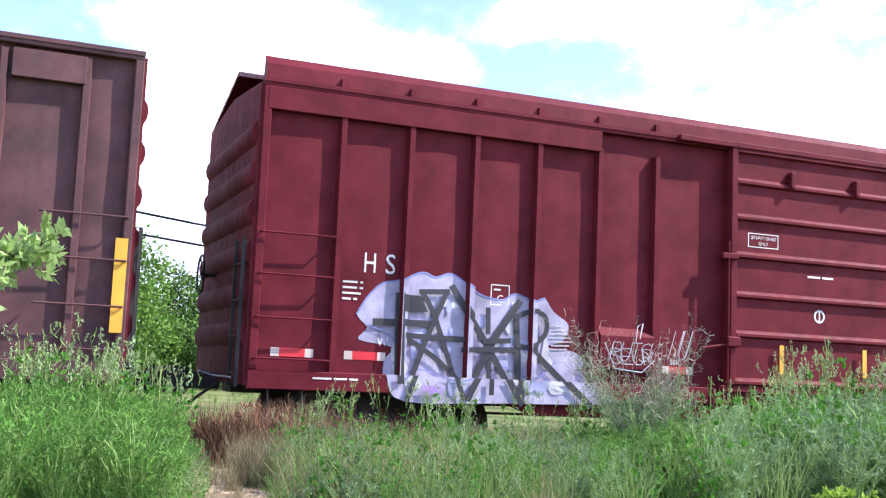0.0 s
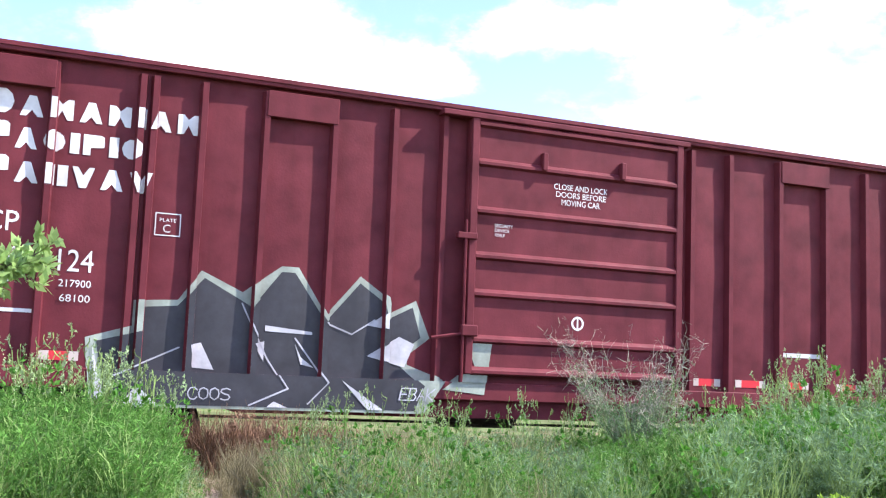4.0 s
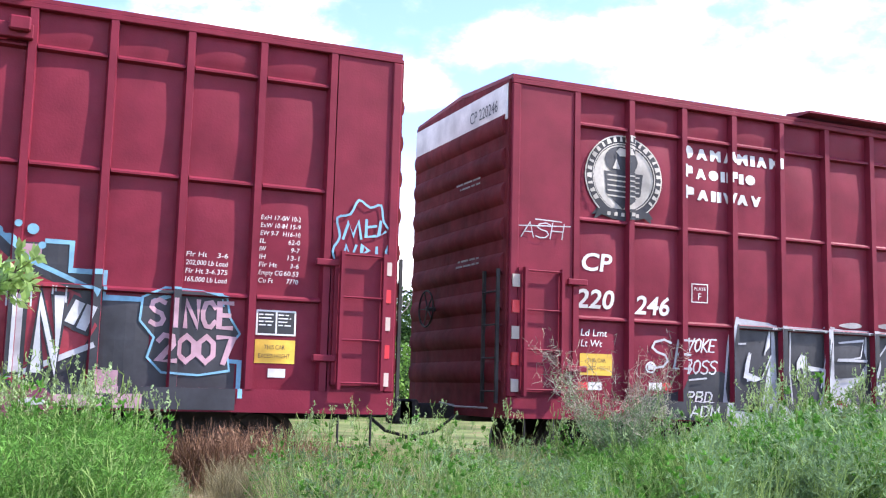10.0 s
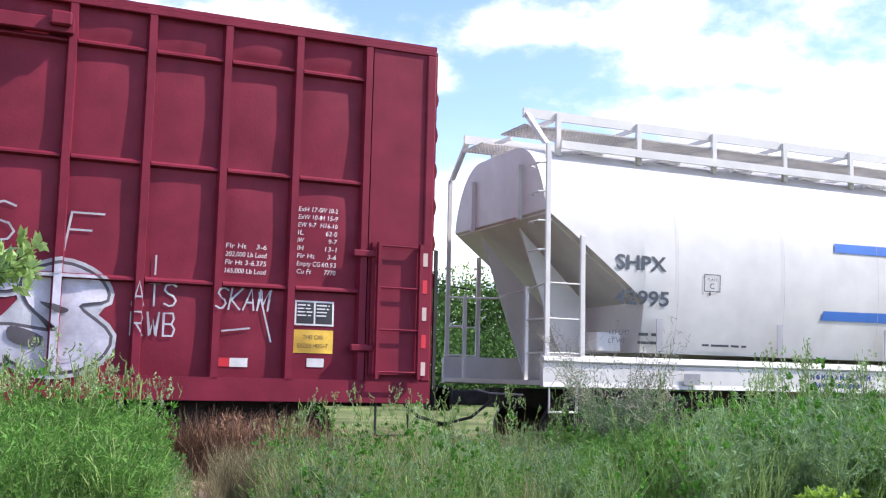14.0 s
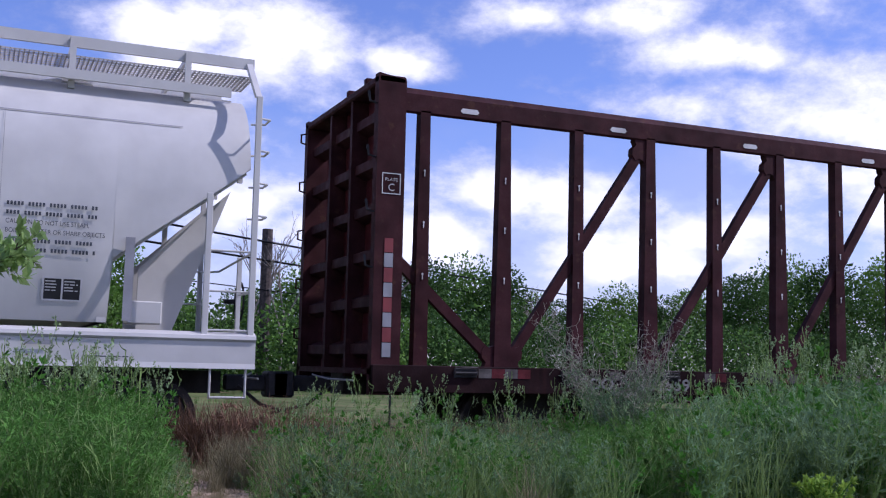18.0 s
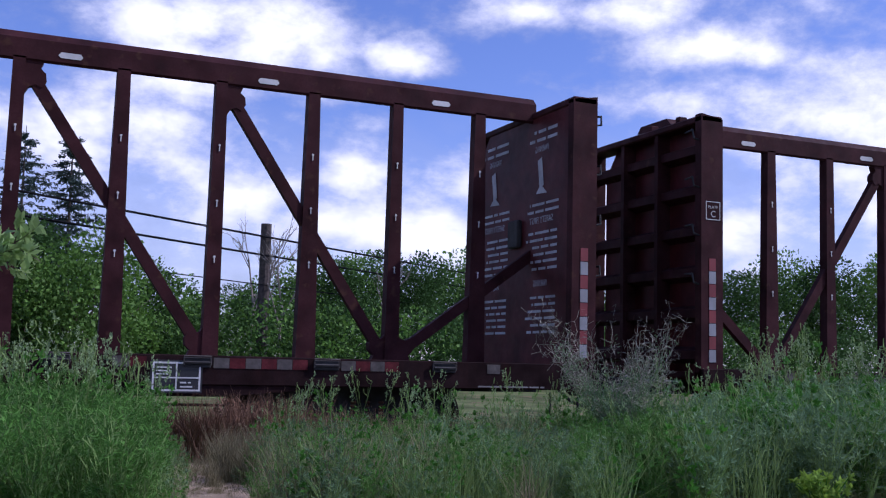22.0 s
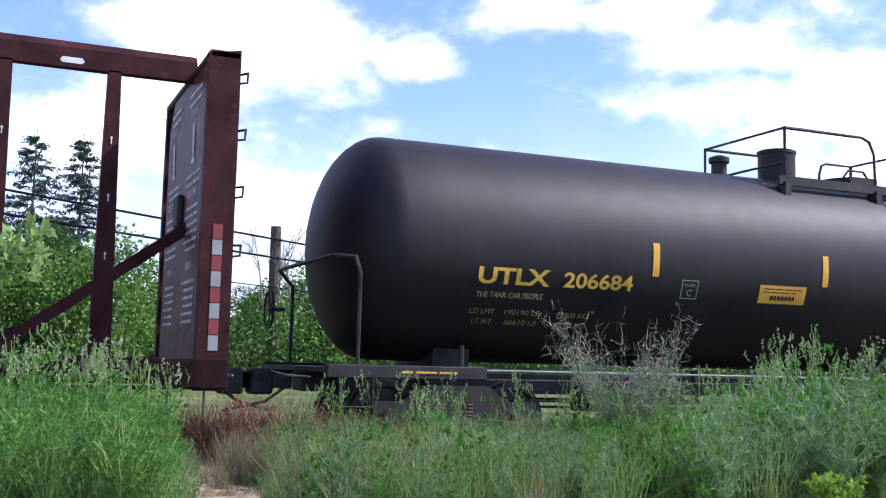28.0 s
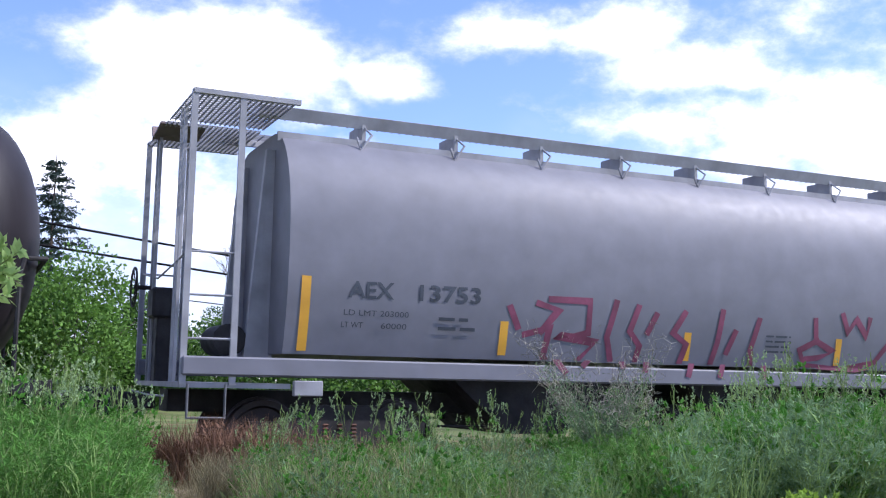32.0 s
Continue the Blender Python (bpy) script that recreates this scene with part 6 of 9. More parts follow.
FADED = spray("faded white lettering", (0.25, 0.235, 0.225))
BEIGE = spray("beige emblem paint", (0.44, 0.40, 0.35))
PLATE_Y = spray("yellow plate paint", (0.72, 0.45, 0.05))
PLATE_R = spray("red reflective tape", (0.50, 0.02, 0.03))


class Skin:
    """The outer face of a car's near side: y at (x, z), and the lines along which paint has to be cut to lie on it."""

    def __init__(self, car, y, xs=(), zs=()):
        self.car, self.y, self.xs, self.zs = car, y, sorted(xs), sorted(zs)


def panel_skin(car, L, ribs, half, z0, z1, bulge, sill, door, door_y, flanges=(), extra=()):
    ex, ez, gx, gz = sheet_grid(0.05, L - 0.05, z0, z1, [*ribs, *extra], flanges)
    xs = {r + s * half for r in ribs for s in (-1, 1)} | {door[0], door[1]} | set(gx)
    zs = set(gz) | {sill} | {f + d for f in flanges for d in (-0.03, 0.005)}

    def y(x, z):
        if z < sill:
            return -HW - 0.012
        if door[0] < x < door[1]:
            return door_y
        for r in ribs:
            if abs(x - r) < half:
                return -HW
        for f in flanges:
            if f - 0.03 < z < f + 0.005:
                return -HW + 0.02
        return -(HW - 0.10 + sheet_out(x, z, ex, ez, bulge, -1))
    return Skin(car, y, xs, zs)


def runs(polys):
    """Outlines that share corners, gathered into whole letters and strokes."""
    home, owner = list(range(len(polys))), {}

    def find(i):
        while home[i] != i:
            i = home[i]
        return i
    for i, p in enumerate(polys):
        for q in p:
            k = (round(q[0], 5), round(q[1], 5))
            if k in owner:
                home[find(i)] = find(owner[k])
            owner[k] = i
    groups = {}
    for i in range(len(polys)):
        groups.setdefault(find(i), []).append(i)
    return list(groups.values())


def paint(skin, name, polys, mat, label="", lift=0.005):
    """Lays flat outlines of (x, z) on the skin, each letter or stroke a thin mesh; fine print stays one mesh."""
    groups = runs(polys)
    size = max([max(q[1] for q in p) - min(q[1] for q in p) for p in polys], default=0)
    small = size < 0.085 or len(groups) > 40
    turn = {i: k for k, g in enumerate(groups) for i in g}
    for group in ([[i for g in groups for i in g]] if small else groups):
        out, known = Shape(), {}
        for i in group:
            poly, rank = polys[i], turn[i]
            bm = bmesh.new()
            try:
                bm.faces.new([bm.verts.new((x, 0, z)) for x, z in poly])
            except ValueError:
                bm.free()
                continue
            bm.normal_update()
            bmesh.ops.triangulate(bm, faces=bm.faces[:], ngon_method="EAR_CLIP")
            lo = [min(p[k] for p in poly) for k in (0, 1)]
            hi = [max(p[k] for p in poly) for k in (0, 1)]
            for cuts, k, no in ((skin.xs, 0, (1, 0, 0)), (skin.zs, 1, (0, 0, 1))):
                for c in cuts:
                    if lo[k] < c < hi[k]:
                        bmesh.ops.bisect_plane(bm, geom=bm.verts[:] + bm.edges[:] + bm.faces[:], plane_co=(c, 0, 0) if k == 0 else (0, 0, c), plane_no=no, dist=1e-5)
            for f in bm.faces:
                m = f.calc_center_median()
                ps = []
                for v in f.verts:
                    x, z = m.x + (v.co.x - m.x) * 0.9995, m.z + (v.co.z - m.z) * 0.9995
                    ps.append((v.co.x, skin.y(x, z) - lift - 0.0005 * min(rank, 24), v.co.z))
                ids = []
                for q in ps:
                    key = (round(q[0], 5), round(q[1], 4), round(q[2], 5))
                    if key not in known:
                        known[key] = len(out.v)
                        out.v.append(q)
                    ids.append(known[key])
                if len(set(ids)) == len(ids):
                    out.f.append(tuple(ids))
            bm.free()
        if out.f:
            ob = part(name, out, mat, skin.car, label)
            deep = [v[1] for v in out.v]
            if small or (name in ("graffiti", "emblem", "wordmark") and max(deep) - min(deep) > 0.03):
                tagged(ob, kind="stuff")


def rect(x0, x1, z0, z1):
    return [(x0, z0), (x1, z0), (x1, z1), (x0, z1)]


def blob(x, z, rx, rz=None, n=14, rough=0.0):
    rz = rz or rx
    return [(x + rx * (1 + random.uniform(-rough, rough)) * math.cos(2 * math.pi * k / n), z + rz * (1 + random.uniform(-rough, rough)) * math.sin(2 * math.pi * k / n)) for k in range(n)]


def ring(x, z, r, w, n=24):
    return [[(x + q * math.cos(a), z + q * math.sin(a)) for q, a in ((r, 2 * math.pi * k / n), (r, 2 * math.pi * (k + 1) / n), (r - w, 2 * math.pi * (k + 1) / n), (r - w, 2 * math.pi * k / n))] for k in range(n)]


def stroke(points, w, w2=None):
    """A brush line as one mitred strip, cut into quads."""
    p = [Vector(q) for q in points]
    sides = []
    for k, q in enumerate(p):
        d = (p[min(k + 1, len(p) - 1)] - p[max(k - 1, 0)])
        if d.length < 1e-6:
            d = Vector((1, 0))
        n = Vector((-d.y, d.x)).normalized()
        f = k / max(1, len(p) - 1)
        h = (w + ((w if w2 is None else w2) - w) * f) / 2
        if 0 < k < len(p) - 1:
            a, b = (q - p[k - 1]).normalized(), (p[k + 1] - q).normalized()
            h = h / max(0.55, math.sqrt(max(0.0, (1 + a.dot(b)) / 2)))
        sides.append((q + n * h, q - n * h))
    a = (p[0] - p[1]).normalized() * w / 2
    b = (p[-1] - p[-2]).normalized() * (w if w2 is None else w2) / 2
    sides[0] = (sides[0][0] + a, sides[0][1] + a)
    sides[-1] = (sides[-1][0] + b, sides[-1][1] + b)
    return [[tuple(s[0]), tuple(s[1]), tuple(t[1]), tuple(t[0])] for s, t in zip(sides, sides[1:])]


def path(text, x, z, w, h):
    """Lines in a unit cell, as 'x,z x,z|x,z ...', set to the cell at (x, z) of size w by h."""
    return [[(x + float(a) * w, z + float(b) * h) for a, b in (q.split(",") for q in line.split())] for line in text.split("|")]


GLYPHS = {
    "F": "0,0 0.05,1 1,1|0.03,0.55 0.7,0.55", "A": "0,0 0.5,1 1,0|0.2,0.35 0.8,0.35", "X": "0,0 1,1|0,1 1,0", "R": "0,0 0,1 0.8,1 1,0.75 0.8,0.5 0,0.5|0.35,0.5 1,0",
    "S": "1,0.9 0.6,1 0.1,0.9 0,0.7 0.3,0.55 0.8,0.45 1,0.25 0.8,0.05 0.4,0 0,0.1", "T": "0,1 1,1|0.5,1 0.5,0", "O": "0.5,0 0.1,0.2 0,0.5 0.1,0.85 0.5,1 0.9,0.85 1,0.5 0.9,0.2 0.5,0",
    "C": "1,0.8 0.7,1 0.25,0.95 0,0.6 0.05,0.3 0.3,0.03 0.7,0 1,0.2", "K": "0,0 0,1|1,1 0.1,0.45 1,0", "I": "0.5,0 0.5,1", "E": "1,1 0,1 0,0 1,0|0,0.5 0.8,0.5", "H": "0,0 0,1|1,0 1,1|0,0.5 1,0.5",
    "B": "0,0 0,1 0.8,1 0.9,0.75 0.7,0.52 0,0.52|0.7,0.52 1,0.3 0.8,0 0,0", "N": "0,0 0,1 1,0 1,1", "M": "0,0 0.05,1 0.5,0.3 0.95,1 1,0", "Y": "0,1 0.15,0.55 0.85,0.55|1,1 0.9,0.2 0.5,0 0.1,0.1",
    "L": "0,1 0,0 1,0", "D": "0,0 0,1 0.6,1 1,0.7 1,0.3 0.6,0 0,0", "V": "0,1 0.5,0 1,1", "2": "0,0.8 0.3,1 0.8,0.95 0.9,0.65 0,0 1,0", "0": "0.5,0 0,0.25 0,0.75 0.5,1 1,0.75 1,0.25 0.5,0", "7": "0,1 1,1 0.4,0",
    "W": "0,1 0.25,0 0.5,0.7 0.75,0 1,1", "P": "0,0 0,1 0.8,1 1,0.75 0.8,0.5 0,0.5", "U": "0,1 0,0.2 0.3,0 0.7,0 1,0.2 1,1", "!": "0.5,1 0.5,0.35|0.5,0.1 0.5,0.02",
}


def letters(word, x, z, w, h, gap, lean=0.0):
    """Brush lines of a word drawn from x; each letter w wide."""
    out = []
    for k, c in enumerate(word):
        if c in GLYPHS:
            for line in path(GLYPHS[c], x + k * (w + gap), z, w, h):
                out.append([(a + lean * (b - z), b) for a, b in line])
    return out


def brushed(lines, w):
    return [q for line in lines for q in stroke(line, w)]


def art(text):
    """Outlines or lines in the car's metres, as 'x,z x,z|x,z ...'."""
    return path(text, 0, 0, 1, 1)


def flow(line, closed=False, n=4):
    """A smooth curve through the corners of a line."""
    p = [Vector(q) for q in line]
    m = len(p)
    out = []
    for k in range(m if closed else m - 1):
        a, b, c, d = (p[(k + j) % m] if closed else p[min(max(k + j, 0), m - 1)] for j in (-1, 0, 1, 2))
        for i in range(n):
            u = i / n
            out.append(tuple(0.5 * (2 * b + (c - a) * u + (2 * a - 5 * b + 4 * c - d) * u * u + (3 * b - a - 3 * c + d) * u ** 3)))
    return out if closed else out + [tuple(p[-1])]


def rounded(text):
    """Soft closed shapes."""
    return [flow(q, True) for q in art(text)]


def swept(text, w, w2=None):
    """Soft brush lines."""
    return [q for line in art(text) for q in stroke(flow(line), w, w2)]


def shrunk(poly, by):
    """An outline drawn in by a margin (out, where it is negative)."""
    turn = 1 if sum(a[0] * b[1] - b[0] * a[1] for a, b in zip(poly, poly[1:] + poly[:1])) > 0 else -1
    out = []
    for k, q in enumerate(poly):
        a, b = Vector(poly[k - 1]), Vector(poly[(k + 1) % len(poly)])
        d = b - a
        out.append((q[0] - turn * by * d.y / max(d.length, 1e-6), q[1] + turn * by * d.x / max(d.length, 1e-6)))
    return out


def text_polys(text, x0, z0, h, width=None, lean=0.0, align="LEFT", bold=0.0):
    """Built-in letters as outlines: cap height h from the base line z0."""
    cu = bpy.data.curves.new("lettering", "FONT")
    cu.body, cu.size, cu.resolution_u, cu.align_x, cu.offset = text, 1.0, 3, align, bold
    ob = bpy.data.objects.new("lettering", cu)
    me = bpy.data.meshes.new_from_object(ob)
    co = np.array([v.co[:2] for v in me.vertices])
    if not len(co):
        return []
    k = h / 0.70
    kx = k if width is None else width / max(1e-6, (co[:, 0].max() - co[:, 0].min()))
    off = co[:, 0].min() if align == "LEFT" else 0.0
    res = [[(x0 + (co[i][0] - off) * kx + lean * co[i][1] * k, z0 + co[i][1] * k) for i in p.vertices] for p in me.polygons]
    bpy.data.objects.remove(ob)
    bpy.data.curves.remove(cu)
    bpy.data.meshes.remove(me)
    return res


def bars(x0, x1, z0, z1, rows, fill=0.85):
    """Writing too small to read: short plain bars, row by row."""
    out, step = [], (z1 - z0) / rows
    for k in range(rows):
        z, x, end = z1 - (k + 1) * step + step * 0.25, x0, x0 + (x1 - x0) * random.uniform(fill - 0.2, 1.0)
        while x < end - 0.01:
            w = min(random.uniform(1.2, 4.0) * step, end - x)
            out.append(rect(x, x + w, z, z + step * 0.36))
            x += w + step * 0.45
    return out


def wordmark(x0, x1, z0, z1, kinds):
    """A company name as plain shapes: o round, a peaked, v pointed down, i narrow, n square, p top-heavy."""
    wide = {"i": 0.45}
    step = (x1 - x0) / sum(wide.get(c, 1.0) for c in kinds)
    out, x = [], x0
    for k, c in enumerate(kinds):
        w, h = step * wide.get(c, 1.0), (z1 - z0) * (1.0 if k == 0 else 0.82)
        a, b, m, t = x + w * 0.06, x + w * 0.84, x + w * 0.45, z0 + h
        if c == "o":
            out.append(blob(m, z0 + h / 2, w * 0.40, h / 2, 10))
        elif c == "a":
            out.append([(a, z0), (a + w * 0.2, z0), (m, z0 + h * 0.3), (b - w * 0.2, z0), (b, z0), (m + w * 0.12, t), (m - w * 0.12, t)])
        elif c == "v":
            out.append([(m - w * 0.12, z0), (m + w * 0.12, z0), (b, t), (b - w * 0.2, t), (m, z0 + h * 0.6), (a + w * 0.2, t), (a, t)])
        elif c == "p":
            out.append([(a, z0), (a + w * 0.28, z0), (a + w * 0.28, z0 + h * 0.36), (b, z0 + h * 0.42), (b, t - h * 0.1), (b - w * 0.12, t), (a, t)])
        elif c == "n":
            out.append([(a, z0), (a + w * 0.22, z0), (m, z0 + h * 0.45), (b - w * 0.2, z0), (b, z0), (b, t), (b - w * 0.2, t), (m, z0 + h * 0.75), (a + w * 0.22, t), (a, t)])
        else:
            out.append(rect(a, b, z0, t))
        x += w
    return out


def frame_lines(x0, x1, z0, z1, w=0.012):
    return [rect(x0, x1, z0, z0 + w), rect(x0, x1, z1 - w, z1), rect(x0, x0 + w, z0 + w, z1 - w), rect(x1 - w, x1, z0 + w, z1 - w)]


def service_plate(skin, x0, x1, z0, z1):
    paint(skin, "service_plate", [rect(x0, x1, z0, z1)], DARK, "black service plate with white frame")
    m = (x0 + x1) / 2
    paint(skin, "service_print", frame_lines(x0, x1, z0, z1, 0.02) + [rect(m - 0.01, m + 0.01, z0, z1)] + bars(x0 + 0.03, m - 0.02, z0 + 0.1, z1 - 0.03, 4) + bars(m + 0.02, x1 - 0.03, z0 + 0.1, z1 - 0.03, 4), WHITE, lift=0.008)


def reflectors(skin, pairs, z, h=0.10):
    for a, b in pairs:
        paint(skin, "reflector", [rect(a - 0.05, a + 0.05, z - h / 2, z + h / 2)], DUSTY, "dusty white reflector")
        paint(skin, "reflector", [rect(b - 0.05, b + 0.05, z - h / 2, z + h / 2)], DUSTY, "dusty white reflector")
        paint(skin, "reflector", [rect(a + 0.05, b - 0.05, z - h / 2, z + h / 2)], SIGNRED, "red reflector")


def handbrake_mark(skin, x, z, r):
    paint(skin, "round_mark", ring(x, z, r, r * 0.3) + [rect(x - r * 0.12, x + r * 0.12, z - r * 0.72, z + r * 0.72)], WHITE, "white round mark")


SKIN_1 = panel_skin(CAR_1, 15.76, RIBS_1, 0.033, 1.02, 4.46, 0.022, 1.10, (6.45, 9.60), -HW - 0.03)
SKIN_2 = panel_skin(CAR_2, 15.50, RIBS_2, 0.033, 1.02, 4.52, 0.022, 1.10, (6.30, 9.40), -HW - 0.03)


def marks_1():
    s = SKIN_1
    cloud = rounded("1.27,1.81 1.41,2.04 1.57,2.19 1.78,2.24 2.07,2.36 2.25,2.31 2.44,2.37 2.67,2.25 2.87,2.13 3.14,2.09 3.33,2.18 3.58,2.10 3.73,2.15 3.87,1.98 4.08,1.83 4.01,1.62 3.77,1.53 4.14,1.49 4.31,1.39 4.32,1.19 4.65,0.92 4.59,0.83 3.14,0.80 1.88,0.79 1.65,1.05 1.64,1.27 1.73,1.43 1.31,1.50 1.40,1.65")
    paint(s, "graffiti", cloud, S_LILAC, "lilac sprayed cloud", 0.005)
    edge = "1.27,1.81 1.41,2.04 1.57,2.19 1.78,2.24 2.07,2.36 2.25,2.31 2.44,2.37 2.67,2.25 2.87,2.13 3.14,2.09 3.33,2.18 3.58,2.10 3.73,2.15"
    paint(s, "graffiti", swept(edge, 0.022), S_VIOLET, "blue-violet sprayed edge", 0.009)
    puffs = [blob(random.uniform(1.75, 4.1), random.uniform(0.95, 1.6), random.uniform(0.04, 0.13), random.uniform(0.05, 0.14), 9, 0.35) for _ in range(30)] + [blob(random.uniform(1.9, 3.5), random.uniform(1.5, 2.0), random.uniform(0.04, 0.1), random.uniform(0.04, 0.1), 9, 0.35) for _ in range(16)]
    paint(s, "graffiti", puffs[::2], S_WHITE, "white sprayed highlights", 0.010)
    paint(s, "graffiti", puffs[1::3], spray("thin blue spray paint", (0.33, 0.34, 0.52)), "blue sprayed shading", 0.015)
    paint(s, "graffiti", swept("1.83,1.02 2.07,1.18 2.59,1.05 3.11,1.26 3.59,1.12 3.90,1.34|1.43,1.67 1.69,1.57 1.84,1.36", 0.018), S_VIOLET, "", 0.028)
    hatch = [[(3.83 + 0.02 * (k % 3), 1.50 + 0.05 * k), (4.12 - 0.03 * abs(k - 2), 1.51 + 0.05 * k)] for k in range(7)]
    paint(s, "graffiti", brushed(hatch, 0.02), S_SILVER, "grey sprayed hatching", 0.012)
    bold = "1.78,2.05 1.79,1.65 1.81,1.04|1.50,1.72 1.82,1.73 2.16,1.73|2.47,2.19 2.86,1.64 3.39,0.82|3.36,2.06 3.05,1.61 2.68,0.86|3.33,1.89 3.37,1.39 3.39,0.84|3.54,1.50 3.91,1.18 4.34,0.82"
    lean = "2.06,2.12 2.39,2.14|2.07,2.11 2.25,1.80 2.61,0.86|2.38,2.13 2.12,1.48 1.90,0.82|1.88,1.58 2.23,1.57 2.64,1.57|1.92,1.53 2.24,1.34 2.54,1.10|2.64,1.44 3.30,1.47|2.94,1.95 2.95,1.68|2.98,1.29 2.98,0.93|3.33,1.88 3.54,1.97 3.73,1.91 3.74,1.69 3.53,1.52 3.37,1.53|2.92,1.56 3.23,1.58"
    paint(s, "graffiti", [q for ln in art(bold) for q in stroke(ln, 0.085)] + art("1.78,2.07 2.05,2.07 2.15,1.88 1.83,1.86"), S_BLACK, "black sprayed letters", 0.034)
    paint(s, "graffiti", swept(lean, 0.065), S_BLACK, "black sprayed letters", 0.040)
    paint(s, "shed_plate", art("2.08,0.99 2.32,0.99 2.33,0.89 2.09,0.89"), spray("lilac plate paint", (0.40, 0.26, 0.62)), "small lilac plate", 0.05)
    paint(s, "reporting_mark", text_polys("H", 1.33, 2.31, 0.24, 0.14) + text_polys("S", 1.60, 2.31, 0.24, 0.12), WHITE, "white lettering")
    paint(s, "reporting_mark", text_polys("W", 1.53, 1.44, 0.10), WHITE)
    paint(s, "stencil_text", bars(1.08, 1.35, 1.95, 2.22, 4), WHITE, "small white stencilled text")
    paint(s, "plate_mark", frame_lines(2.98, 3.24, 2.02, 2.28) + text_polys("C", 3.07, 2.06, 0.09) + bars(3.02, 3.2, 2.19, 2.25, 1), WHITE)
    reflectors(s, [(0.32, 0.72), (1.19, 1.60), (4.72, 5.10), (5.56, 5.93), (9.95, 10.35), (10.75, 11.15), (11.6, 12.0), (12.45, 12.85), (13.25, 13.63), (14.10, 14.48), (14.98, 15.36)], 1.31)
    paint(s, "stencil_text", text_polys("R", 5.68, 1.48, 0.06) + text_polys("50K", 5.62, 1.38, 0.07), WHITE)
    paint(s, "door_sign", frame_lines(6.76, 7.27, 3.06, 3.26) + text_polys("SECURITY DEVICE", 6.80, 3.175, 0.045, 0.43) + text_polys("ONLY", 6.93, 3.095, 0.045, 0.16), WHITE, "white framed door notice")
    paint(s, "stencil_text", bars(7.78, 8.34, 2.68, 2.76, 1, 1.0), WHITE)
    handbrake_mark(s, 7.99, 2.16, 0.095)
    paint(s, "stencil_text", bars(9.15, 9.4, 1.3, 1.42, 2), WHITE)
    service_plate(s, 13.23, 13.72, 1.40, 1.70)
    paint(s, "stencil_text", bars(14.14, 14.54, 1.34, 1.70, 6, 0.95), WHITE, lift=0.135)
    paint(s, "stencil_text", bars(0.75, 1.35, 1.0, 1.06, 1, 1.0), WHITE)
    fills = "9.60,1.89 10.01,2.02 10.14,2.03 9.80,1.88 9.77,1.81 9.90,1.68 9.98,1.47 9.95,1.28 9.83,1.28 9.76,1.49 9.67,1.72|10.00,2.11 10.25,2.15 10.33,2.04 10.32,1.89 10.21,1.74 10.19,1.97|11.05,2.23 10.93,2.06 10.81,1.84 10.67,1.83 10.52,1.78 10.77,1.95 10.89,2.15|11.79,2.21 11.85,2.26 12.21,2.31 11.95,2.20 11.82,2.09|10.27,1.52 10.43,1.56 10.45,1.47 10.35,1.29 10.30,1.31"
    more = "12.42,2.45 12.66,2.51 12.66,2.21 12.55,2.27|12.81,1.76 12.82,2.04 13.08,2.10 12.96,2.02 12.88,1.92|13.30,1.91 13.43,2.03 13.91,2.11 13.56,1.99|12.99,1.69 13.03,1.89 13.15,1.91 13.19,1.70"
    eyes = [flow([(11.46 + rx * math.cos(a), z + rz * math.sin(a)) for a in (0, 1.57, 3.14, 4.71)], True) for rx, z, rz in ((0.09, 1.72, 0.14),)]
    eyes += [blob(*q, 12) for q in ((11.36,1.67, 0.07, 0.08), (12.32,1.65, 0.10, 0.13))]
    paint(s, "graffiti", art(fills) + art(more) + eyes, spray("thin white spray paint", (0.46, 0.44, 0.47)), "white sprayed line drawing", 0.012)
    thin = "10.25,2.15 10.57,2.20 10.79,2.21 10.89,2.17|11.05,2.23 11.24,2.26 11.43,2.29|11.08,1.75 11.08,1.56 11.01,1.37|10.01,2.02 9.87,2.00 9.66,1.91"
    wires = "12.20,2.29 12.32,2.28 12.45,2.27|12.66,2.21 12.66,1.99 12.63,1.81|12.66,2.51 12.90,2.44 13.05,2.33 12.87,2.12 12.81,1.80 12.92,1.47|13.08,2.10 13.26,2.02 13.36,1.75|13.91,2.11 13.95,1.94 13.95,1.74"
    paint(s, "graffiti", swept(thin, 0.022) + swept(wires, 0.02), S_SILVER, "white sprayed lines", 0.018)
    paint(s, "graffiti", swept("11.96,2.22 12.19,2.31|12.45,2.27 12.67,2.47 12.99,2.37|12.87,2.04 13.08,2.10", 0.016) + swept("9.94,2.00 10.15,2.06 10.33,2.04|10.87,2.17 11.17,2.24 11.40,2.29", 0.014), S_VIOLET, "blue sprayed shadow lines", 0.022)
    paint(s, "graffiti", brushed(letters("RUTSE", 4.62, 1.40, 0.13, 0.24, 0.015, 0.25) + letters("SEUR", 4.66, 1.36, 0.15, 0.20, 0.01, -0.2), 0.012) + brushed([[(4.55, 1.62), (4.7, 1.3), (5.1, 1.26), (5.32, 1.45)], [(5.0, 1.66), (5.02, 1.86), (5.1, 1.9), (5.06, 1.7)]], 0.014) + brushed(letters("NU", 5.50, 1.45, 0.12, 0.38, 0.02, 0.3), 0.014), S_SILVER, "white scribble", 0.135)


